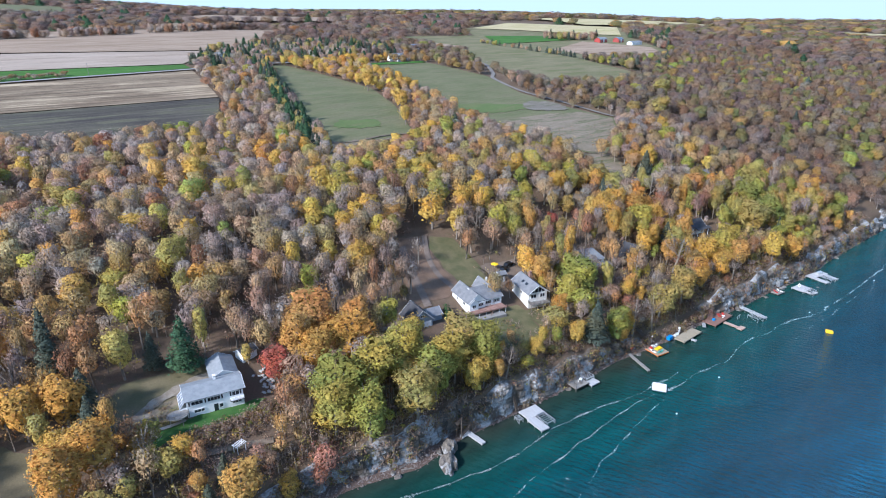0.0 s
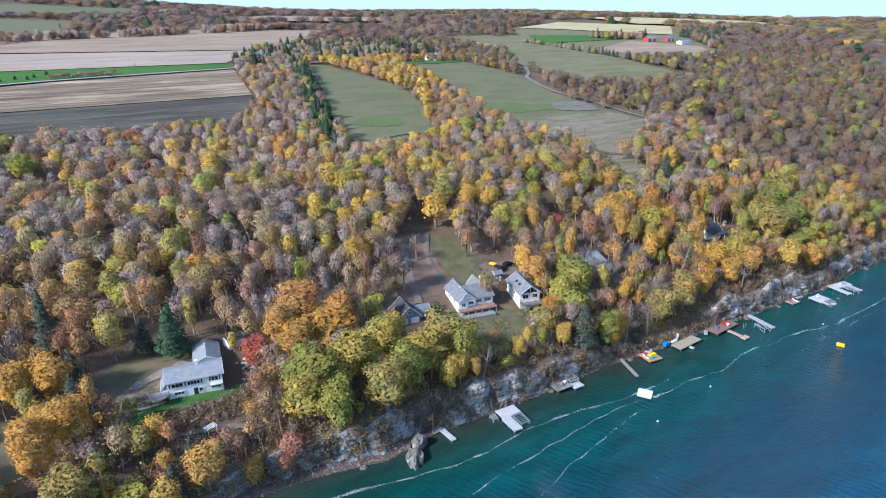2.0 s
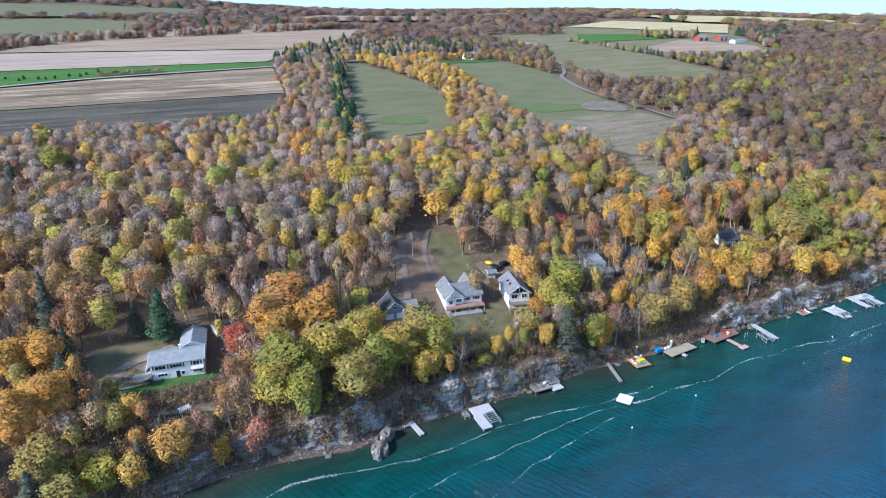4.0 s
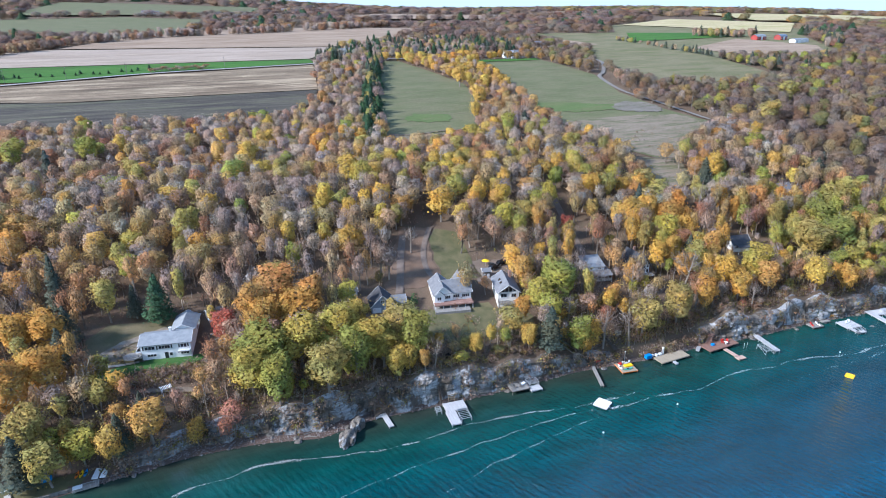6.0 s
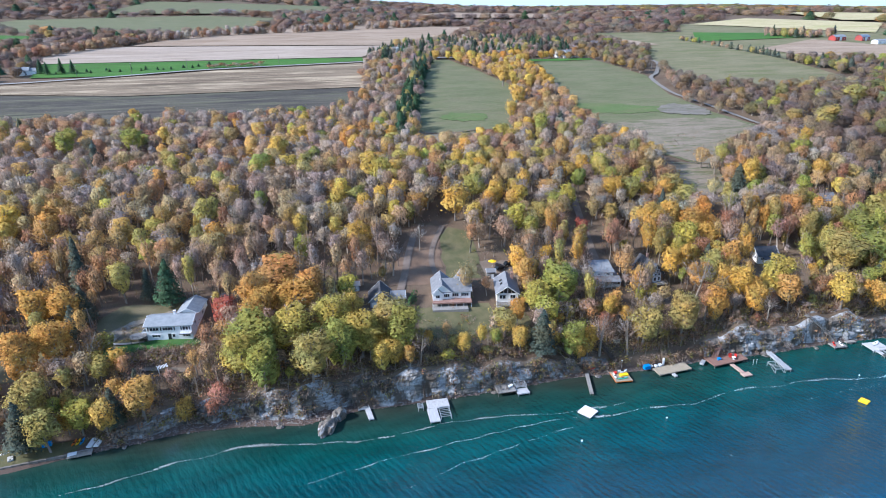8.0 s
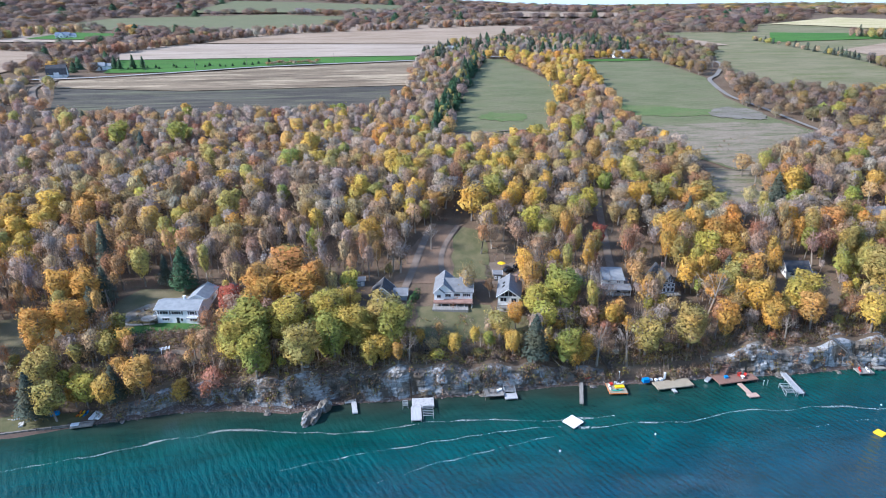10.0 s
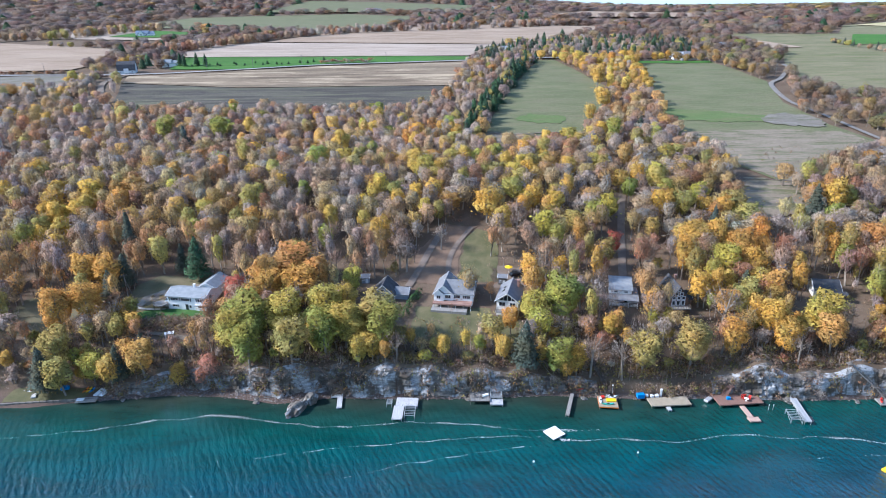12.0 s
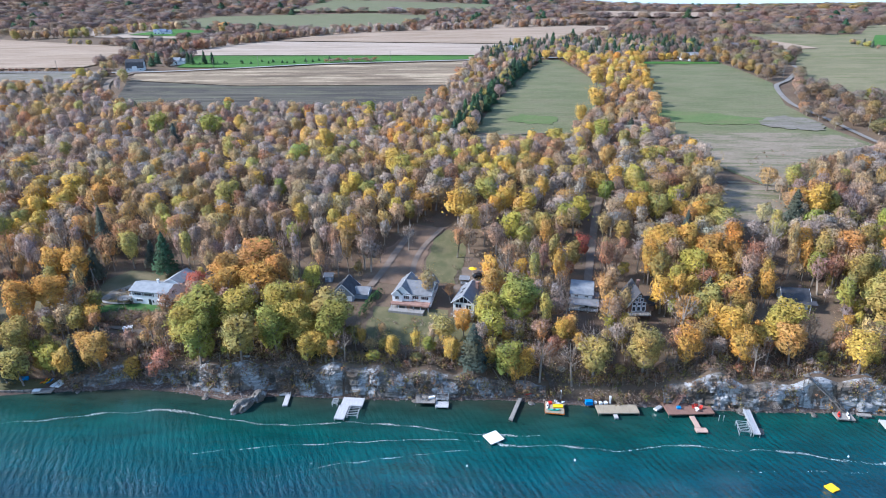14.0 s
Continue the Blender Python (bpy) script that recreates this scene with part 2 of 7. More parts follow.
SHINGLE_DARK = surface("dark_shingles", (0.045, 0.046, 0.052), (0.070, 0.070, 0.078), 0.7, 8, 0.85, stain=0.3, relief=0.4)
METAL_ROOF = surface("blue_grey_metal_roof", (0.14, 0.17, 0.22), (0.19, 0.22, 0.27), 0.5, 4, 0.45, 0.2, stain=0.15)
GLASS = surface("window_glass", (0.02, 0.025, 0.03), (0.035, 0.04, 0.05), 0.4, 2, 0.08, spec=0.6, relief=0.02)
TRIM = surface("white_trim", (0.64, 0.64, 0.65), (0.70, 0.70, 0.70), 1, 8, 0.5, stain=0.06, relief=0.05)
DOCK_PALE = surface("weathered_pale_planks", (0.38, 0.38, 0.39), (0.47, 0.47, 0.48), 0.8, 7, 0.85, stretch=(6, 0.6, 1), stain=0.22)
DOCK_GREY = surface("weathered_grey_planks", (0.22, 0.205, 0.19), (0.30, 0.285, 0.265), 0.8, 7, 0.85, stretch=(6, 0.6, 1), stain=0.3)
DOCK_TAN = surface("tan_planks", (0.28, 0.235, 0.17), (0.35, 0.30, 0.225), 0.8, 7, 0.85, stretch=(6, 0.6, 1), stain=0.25)
DOCK_RED = surface("red_brown_planks", (0.18, 0.10, 0.08), (0.24, 0.14, 0.11), 0.8, 7, 0.8, stretch=(6, 0.6, 1), stain=0.25)
WOOD_DARK = surface("dark_timber", (0.085, 0.066, 0.052), (0.14, 0.11, 0.09), 0.8, 7, 0.9, stain=0.3)
WOOD_GREY = surface("grey_timber", (0.15, 0.135, 0.12), (0.22, 0.20, 0.18), 0.8, 7, 0.9, stain=0.3)
WOOD_TAN = surface("tan_timber", (0.23, 0.17, 0.11), (0.30, 0.23, 0.16), 0.8, 7, 0.9, stain=0.3)
ALU = surface("dull_aluminium", (0.55, 0.56, 0.58), (0.66, 0.67, 0.68), 1, 8, 0.4, 0.6, stain=0.12)
CONCRETE = surface("concrete", (0.40, 0.39, 0.37), (0.50, 0.49, 0.47), 0.5, 5, 0.9, stain=0.25)
WHITE_PLASTIC = surface("white_plastic", (0.70, 0.71, 0.72), (0.76, 0.76, 0.77), 1, 8, 0.4, stain=0.08, relief=0.05)


def plastic(name, c, rough=0.4):
    return surface(name, c, tuple(min(1, v * 1.15) for v in c), 1.2, 9, rough, stain=0.15, relief=0.05)


YELLOW_P, BLUE_P, RED_P, ORANGE_P, TEAL_P = (plastic("yellow_vinyl", (0.80, 0.50, 0.01)), plastic("blue_plastic", (0.01, 0.19, 0.50)), plastic("red_plastic", (0.50, 0.03, 0.02)),
                                             plastic("orange_plastic", (0.65, 0.17, 0.02)), plastic("teal_plastic", (0.05, 0.33, 0.26)))
BLACK_PAINT = plastic("black_car_paint", (0.012, 0.013, 0.016), 0.2)
RUBBER = plastic("rubber", (0.015, 0.015, 0.015), 0.8)
FOAM = surface("foam", (0.52, 0.57, 0.56), (0.68, 0.72, 0.70), 0.5, 4, 0.9, stain=0.2)

# ---------------------------------------------------------------- lie of the land
SHORE_X = [-3000, -400, -5, 12, 35, 50, 66, 82, 100, 118, 145, 172, 190, 212, 236, 262, 292, 360, 420, 600, 1200, 4000]
SHORE_Y = [60, 96, 99, 102.3, 104.8, 104, 100.5, 103.5, 103, 103.2, 104.5, 102.5, 103, 101.8, 102.5, 101, 104, 107, 112, 122, 150, 200]
BLUFF_X = [-400, -60, -12, 14, 20, 30, 42, 50, 62, 90, 110, 125, 140, 150, 162, 175, 190, 199, 206, 214, 225, 245, 258, 290, 330, 420, 4000]
BLUFF_Z = [4, 2, 0.9, 0.9, 4, 4.5, 5.5, 7, 8, 8.5, 8.5, 8, 5, 4.5, 3.5, 2.5, 4, 8, 9, 7, 8, 9, 6, 8, 7, 7, 7]
RISE_Y = [117, 130, 140, 160, 180, 208, 277, 313, 381, 445, 503, 600, 754, 1000, 1500, 2500, 6000]
RISE_Z = [10.2, 12, 13.5, 17.5, 23, 31, 38.5, 43.5, 52, 58, 62, 69, 78, 85, 91, 95, 95]


def shore(x):
    return np.interp(x, SHORE_X, SHORE_Y)


def bluff(x):
    z = np.interp(x, BLUFF_X, BLUFF_Z)
    return z + np.clip((z - 2.5) / 4, 0, 1) * (0.9 * np.sin(np.asarray(x) * 0.47) + 0.7 * np.sin(np.asarray(x) * 0.19 + 1.0))


def beach(x):
    """Extra breadth of shingle below the cliff."""
    return 2.4 * step01(24, 33, x) * step01(87, 80, x)


def step01(a, b, v):
    t = np.clip((np.asarray(v, float) - a) / (b - a), 0, 1)
    return t * t * (3 - 2 * t)


def land(x, y):
    """Height of the ground; arrays or numbers."""
    x, y = np.asarray(x, float), np.asarray(y, float)
    d = y - shore(x)
    hc = bluff(x)
    flat = np.where(hc < 1.5, 3.5, 0.0)
    bw = beach(x)
    near = np.where(d < 0, np.maximum(-4, d * 0.25), np.where(d < 1.5 + bw, d * 0.6 / (1.5 + bw), np.where(d < 3.5 + bw + flat, 0.6 + (hc - 0.6) * (d - 1.5 - bw) / (2.0 + flat), 0)))
    far = np.interp(y, RISE_Y, RISE_Z)
    k = np.clip((d - 3.5 - bw - flat) / np.maximum(117 - shore(x) - 3.5 - bw - flat, 1.0), 0, 1)
    joined = np.where(y > 117, far, hc + (10.2 - hc) * k)
    z = np.where(d < 3.5 + bw + flat, near, joined)
    z = z + 62 * step01(900, 2600, y) * step01(700, -700, x - 0.15 * y)
    z = z - 48 * step01(500, 2200, x - 0.5 * y) * step01(300, 900, y + 0.2 * x)
    return z


def hz(x, y):
    return float(land(x, y))


def grid_mesh(name, xs, ys, height):
    X, Y = np.meshgrid(xs, ys)
    v = np.stack([X.ravel(), Y.ravel(), height(X, Y).ravel()], 1)
    n, m = len(xs), len(ys)
    i = (np.arange(m - 1)[:, None] * n + np.arange(n - 1)).ravel()
    f = np.stack([i, i + 1, i + n + 1, i + n], 1)
    return fast_mesh(name, v, f)


def fast_mesh(name, v, f, smooth=False):
    """A mesh from arrays of vertices and of faces of one size."""
    me = bpy.data.meshes.new(name)
    v, f = np.asarray(v, np.float32), np.asarray(f, np.int32)
    me.vertices.add(len(v))
    me.vertices.foreach_set("co", v.ravel())
    k = f.shape[1]
    me.loops.add(f.size)
    me.loops.foreach_set("vertex_index", f.ravel())
    me.polygons.add(len(f))
    me.polygons.foreach_set("loop_start", np.arange(0, f.size, k, dtype=np.int32))
    me.polygons.foreach_set("use_smooth", np.full(len(f), smooth))
    me.update(calc_edges=True)
    return me


xs = np.concatenate([np.arange(-4800, -400, 200), np.arange(-400, -60, 20), np.arange(-60, 330, 2.0), np.arange(330, 700, 10), np.arange(700, 4801, 100)])
ys = np.concatenate([np.arange(-60, 90, 15), np.arange(90, 122, 1.0), np.arange(122, 320, 3), np.arange(320, 640, 8), np.arange(640, 1500, 40), np.arange(1500, 4801, 150)])
ground = new("ground", grid_mesh("ground", xs, ys, land))
ground.data.materials.append(LITTER)
ground.data.polygons.foreach_set("use_smooth", np.full(len(ground.data.polygons), True))
tagged(ground, "leaf-strewn woodland ground rising inland from the lake", "ground", kind="structure")

water = new("water", fast_mesh("water", [(-4800, -4800, 0), (4800, -4800, 0), (4800, 220, 0), (-4800, 220, 0)], [(0, 1, 2, 3)]))
water.data.materials.append(WATER)
tagged(water, "clear turquoise to deep blue lake with wind ripples", "water", kind="structure")


# ---------------------------------------------------------------- building helpers
def B():
    return bmesh.new()


def box(bm, x0, y0, z0, x1, y1, z1, m=None):
    vs = [bm.verts.new((x, y, z)) for z in (z0, z1) for x, y in ((x0, y0), (x1, y0), (x1, y1), (x0, y1))]
    if m is not None:
        for v in vs:
            v.co = m @ v.co
    for q in ((3, 2, 1, 0), (4, 5, 6, 7), (0, 1, 5, 4), (1, 2, 6, 5), (2, 3, 7, 6), (3, 0, 4, 7)):
        bm.faces.new([vs[i] for i in q])
    return bm


def beam(bm, a, b, w, h=None):
    """A square bar from a to b."""
    a, b = Vector(a), Vector(b)
    h = h or w
    d = b - a
    m = Matrix.Translation(a) @ d.to_track_quat("Z", "Y").to_matrix().to_4x4()
    return box(bm, -w / 2, -h / 2, 0, w / 2, h / 2, d.length, m)


def tube(bm, a, b, r0, r1, sides=8):
    a, b = Vector(a), Vector(b)
    d = b - a
    m = Matrix.Translation(a) @ d.to_track_quat("Z", "Y").to_matrix().to_4x4()
    lo, hi = [], []
    for i in range(sides):
        c, s = math.cos(2 * math.pi * i / sides), math.sin(2 * math.pi * i / sides)
        lo.append(bm.verts.new(m @ Vector((c * r0, s * r0, 0))))
        hi.append(bm.verts.new(m @ Vector((c * r1, s * r1, d.length))))
    for i in range(sides):
        j = (i + 1) % sides
        bm.faces.new((lo[i], lo[j], hi[j], hi[i]))
    bm.faces.new(hi)
    bm.faces.new(lo[::-1])
    return bm


def prism(bm, outline, y0, y1, swap=False):
    """An outline in (across, up) drawn out along y, or along x when swapped."""
    mk = (lambda a, u, d: (d, a, u)) if swap else (lambda a, u, d: (a, d, u))
    lo = [bm.verts.new(mk(a, u, y0)) for a, u in outline]
    hi = [bm.verts.new(mk(a, u, y1)) for a, u in outline]
    n = len(outline)
    for i in range(n):
        bm.faces.new((lo[i], lo[(i + 1) % n], hi[(i + 1) % n], hi[i]))
    bm.faces.new(lo[::-1])
    bm.faces.new(hi)
    bmesh.ops.recalc_face_normals(bm, faces=bm.faces[:])
    return bm


def slab(bm, p, t):
    """A plate of thickness t under the four points p."""
    top = [bm.verts.new(q) for q in p]
    n = (Vector(p[1]) - Vector(p[0])).cross(Vector(p[2]) - Vector(p[0])).normalized()
    if n.z < 0:
        n = -n
    bot = [bm.verts.new(Vector(q) - n * t) for q in p]
    k = len(p)
    bm.faces.new(top)
    bm.faces.new(bot[::-1])
    for i in range(k):
        bm.faces.new((top[i], bot[i], bot[(i + 1) % k], top[(i + 1) % k]))
    bmesh.ops.recalc_face_normals(bm, faces=bm.faces[:])
    return bm


def part(name, bm, material, parent, label=""):
    me = bpy.data.meshes.new(name)
    bm.to_mesh(me)
    bm.free()
    me.materials.append(material)
    ob = new(name, me)
    ob.parent = parent
    return tagged(ob, label)


def thing(name, x, y, z, turn, label, category, group="", kind=""):
    ob = new(name)
    ob.matrix_basis = pose(x, y, z, 0, 0, turn)
    ob.empty_display_size = 0.5
    return tagged(ob, label, category, group, kind)


def patch(name, outline, material, lift, step, label, category="ground"):
    """A sheet laid over the land, cut to an outline."""
    bm = B()
    bm.faces.new([bm.verts.new((x, y, 0)) for x, y in outline])
    px, py = [p[0] for p in outline], [p[1] for p in outline]
    for axis, lo, hi in ((0, min(px), max(px)), (1, min(py), max(py))):
        c = lo + step
        while c < hi:
            no, co = Vector((0, 0, 0)), Vector((0, 0, 0))
            no[axis], co[axis] = 1, c
            bmesh.ops.bisect_plane(bm, geom=bm.verts[:] + bm.edges[:] + bm.faces[:], plane_co=co, plane_no=no)
            c += step
    if name in ("lawn", "leafy_clearing", "rough_grass", "scrub_patch", "bare_patch", "green_patch"):
        for v in bm.verts:
            q = v.co * 0.33
            v.co += Vector((noise.noise(q), noise.noise(q + Vector((9, 4, 1))), 0)) * min(2.4, 0.5 * step)
    for v in bm.verts:
        v.co.z = hz(v.co.x, v.co.y) + lift
    for f in bm.faces:
        f.smooth = True
        if f.normal.z < 0:
            f.normal_flip()
    bmesh.ops.recalc_face_normals(bm, faces=bm.faces[:])
    if sum(f.normal.z for f in bm.faces) < 0:
        bmesh.ops.reverse_faces(bm, faces=bm.faces[:])
    me = bpy.data.meshes.new(name)
    bm.to_mesh(me)
    bm.free()
    me.materials.append(material)
    return tagged(new(name, me), label, category, kind="structure")


def smooth_line(points, n):
    """A Catmull-Rom line through points."""
    p = [Vector(q).to_2d() for q in points]
    p = [2 * p[0] - p[1]] + p + [2 * p[-1] - p[-2]]
    out = []
    for i in range(1, len(p) - 2):
        for k in range(n):
            t = k / n
            a, b, c, d = p[i - 1:i + 3]
            out.append(0.5 * (2 * b + (c - a) * t + (2 * a - 5 * b + 4 * c - d) * t * t + (3 * b - a - 3 * c + d) * t ** 3))
    return out + [p[-2]]


def lane(name, points, width, material, lift, label, category="road", n=8):
    """A road or path draped along a line."""
    line = smooth_line(points, n)
    bm = B()
    rows = []
    for i, q in enumerate(line):
        d = (line[min(i + 1, len(line) - 1)] - line[max(i - 1, 0)]).normalized()
        s = Vector((-d.y, d.x)) * width / 2
        zz = max(hz(*(q + s)), hz(*q), hz(*(q - s))) + lift
        rows.append([bm.verts.new((*(q + s * k), zz - (0.05 if abs(k) == 1 else 0))) for k in (1, 0.5, -0.5, -1)])
    for a, b in zip(rows, rows[1:]):
        for k in range(3):
            bm.faces.new((a[k], a[k + 1], b[k + 1], b[k]))
    bmesh.ops.recalc_face_normals(bm, faces=bm.faces[:])
    if sum(f.normal.z for f in bm.faces) < 0:
        bmesh.ops.reverse_faces(bm, faces=bm.faces[:])
    me = bpy.data.meshes.new(name)
    bm.to_mesh(me)
    bm.free()
    me.materials.append(material)
    return tagged(new(name, me), label, category, kind="structure")

# ---------------------------------------------------------------- cliff, beach, rocks
def cliff(x0, x1):
    """The bedded rock face between the beach and the top of the bluff."""
    us, vs = np.arange(x0, x1, 0.6), np.linspace(0, 1, 19)
    pts = []
    for v in vs:
        for x in us:
            hc = float(bluff(x))
            z = -0.3 + (hc + 0.55) * v
            y = float(shore(x)) + 1.0 + float(beach(x)) + 1.5 * v + 2.6 * max(0.0, v - 0.86) / 0.14
            q = Vector((x * 0.13, 4.0, z * 0.2))
            big = 1.0 * noise.noise(q) + 0.35
            joint = Vector((x * 0.30 + 0.12 * z + 0.8 * noise.noise(Vector((x * 0.1, 0, z * 0.3))), 3.1, z * 0.42 + 0.04 * x))
            block = 1.1 * noise.cell(joint) + 0.35 * noise.cell(joint * 2.7)
            ledge = 0.4 * noise.noise(Vector((x * 0.05, 7.7, z * 1.3)))
            out = max(-0.2, big + 0.75 * block + ledge) * min(1, hc / 6) * (1 - max(0.0, v - 0.8) / 0.2)
            for sx, sw in ((83, 4.0), (100.2, 2.0), (124, 3.0), (231, 5.5), (194, 2.5), (264, 3.0)):
                out *= 1 - 0.85 * math.exp(-((x - sx) / sw) ** 2)          # gullies that the stairs climb
            pts.append((x + 0.2 * noise.noise(q * 5), y - out, z + 0.22 * noise.noise(q * 3.3)))
    n, m = len(us), len(vs)
    i = (np.arange(m - 1)[:, None] * n + np.arange(n - 1)).ravel()
    ob = new("cliff", fast_mesh("cliff", pts, np.stack([i, i + 1, i + n + 1, i + n], 1)))
    ob.data.materials.append(ROCK)
    return tagged(ob, "grey bedded shale cliff with pale faces above the waterline", "cliff", kind="structure")


cliff(18, 158)
cliff(190, 420)


def boulder(x, y, z, sx, sy, sz, turn, seed, label="weathered grey boulder at the water's edge"):
    bm = B()
    bmesh.ops.create_icosphere(bm, subdivisions=3, radius=1)
    for v in bm.verts:
        q = v.co * 1.1 + Vector((seed * 3.7, seed, 0))
        v.co = Vector((v.co.x, v.co.y, v.co.z)) * (1 + 0.35 * noise.noise(q) + 0.16 * (noise.cell(q * 1.6) - 0.5))
        v.co = Vector((v.co.x * sx, v.co.y * sy, v.co.z * sz))
    me = bpy.data.meshes.new("boulder")
    bm.to_mesh(me)
    bm.free()
    me.materials.append(ROCK)
    ob = new("boulder", me)
    ob.matrix_basis = pose(x, y, z, 8, 14, turn)
    return tagged(ob, label, "boulder", "boulders on the shore")


boulder(72.6, 97.4, 0.7, 2.2, 3.7, 2.0, -28, 1, "large slanting grey boulder standing in the shallows")
boulder(76.0, 101.6, 1.0, 2.0, 2.1, 2.3, 20, 2, "tall grey boulder beside the shingle beach")
rb = random.Random(5)
for k in range(34):
    bx = rb.uniform(18, 300)
    s = rb.uniform(0.3, 0.9)
    boulder(bx, float(shore(bx)) + rb.uniform(-1.2, 1.0), 0.05, s * rb.uniform(1, 1.8), s, s * 0.7, rb.uniform(0, 180), k + 3, "small grey rock on the shingle shore")


def pebbles():
    """Shingle and fallen stones along the waterline, thousands of small stones in one mesh."""
    r = np.random.default_rng(4)
    n = 5200
    x = r.uniform(14, 330, n)
    y = shore(x) + r.normal(0.5, 0.7, n) + r.random(n) * beach(x)
    z = land(x, y)
    s = r.uniform(0.08, 0.3, n) * np.where(r.random(n) < 0.06, 2.2, 1)
    oct_ = np.array([(1, 0, 0), (0, 1, 0), (-1, 0, 0), (0, -1, 0), (0, 0, 0.8), (0, 0, -0.8)])
    v = oct_[None] * s[:, None, None] * r.uniform(0.6, 1.4, (n, 6, 1)) + np.stack([x, y, z], 1)[:, None]
    f = np.array([(0, 1, 4), (1, 2, 4), (2, 3, 4), (3, 0, 4), (1, 0, 5), (2, 1, 5), (3, 2, 5), (0, 3, 5)])
    ob = new("shingle", fast_mesh("shingle", v.reshape(-1, 3), (f[None] + 6 * np.arange(n)[:, None, None]).reshape(-1, 3)))
    ob.data.materials.append(surface("shingle_stones", (0.10, 0.07, 0.06), (0.21, 0.18, 0.165), 0.9, 5, 0.9))
    tagged(ob, "reddish brown and grey shingle along the waterline", "shingle", kind="stuff")


pebbles()

# ---------------------------------------------------------------- fields, lawns, roads
TAN_FIELD = row_field("tan_stubble", (0.19, 0.14, 0.095), (0.25, 0.19, 0.13), (0.42, 0.33, 0.225), 8, 2.0, straw=1.0)
DARK_FIELD = row_field("harvested_dark_soil", (0.080, 0.070, 0.062), (0.105, 0.094, 0.075), (0.135, 0.13, 0.085), 6, 2.0, straw=0.8)
PALE_FIELD = row_field("pale_corn_stubble", (0.36, 0.285, 0.225), (0.41, 0.33, 0.265), (0.315, 0.245, 0.185), 6, 4.0)
BEIGE_FIELD = row_field("beige_corn_stubble", (0.31, 0.228, 0.165), (0.36, 0.272, 0.20), (0.265, 0.19, 0.13), 6, 4.0)
BRIGHT_GRASS = row_field("bright_green_grass", (0.055, 0.145, 0.03), (0.075, 0.165, 0.036), (0.06, 0.12, 0.03), 8, 3.0)
PASTURE = row_field("mown_pasture", (0.118, 0.128, 0.064), (0.158, 0.152, 0.086), (0.150, 0.140, 0.082), -15, 4.0, 0.035, straw=0.1, rows=0.04)
HAY = row_field("greyed_hay_field", (0.155, 0.145, 0.08), (0.20, 0.175, 0.105), (0.13, 0.135, 0.06), -15, 4.0, 0.03, straw=0.1, rows=0.04)
SCRUB = row_field("dry_scrub", (0.185, 0.155, 0.110), (0.235, 0.190, 0.145), (0.120, 0.122, 0.065), 3, 3.0, 0.07, straw=0.1, rows=0.04)
SCRUB_GREY = row_field("bare_grey_soil", (0.165, 0.145, 0.12), (0.20, 0.18, 0.155), (0.125, 0.12, 0.075), 3, 3.0, 0.09, straw=0.1, rows=0.04)
# sunlight from a cloud break is put into this lighter base colour
GOLD_FIELD = row_field("sun_tinted_stubble", (0.46, 0.38, 0.22), (0.52, 0.43, 0.26), (0.34, 0.33, 0.13), 10, 6.0)

def ragged(outline, amount, times=3):
    """The outline with its sides broken into uneven bends."""
    rr = random.Random(len(outline) * 7 + int(outline[0][0]))
    for _ in range(times):
        out = []
        for (x0, y0), (x1, y1) in zip(outline, outline[1:] + outline[:1]):
            k = rr.uniform(-amount, amount)
            d = math.hypot(x1 - x0, y1 - y0) + 1e-6
            out += [(x0, y0), ((x0 + x1) / 2 - k * (y1 - y0) / d, (y0 + y1) / 2 + k * (x1 - x0) / d)]
        outline, amount = out, amount * 0.5
    return outline


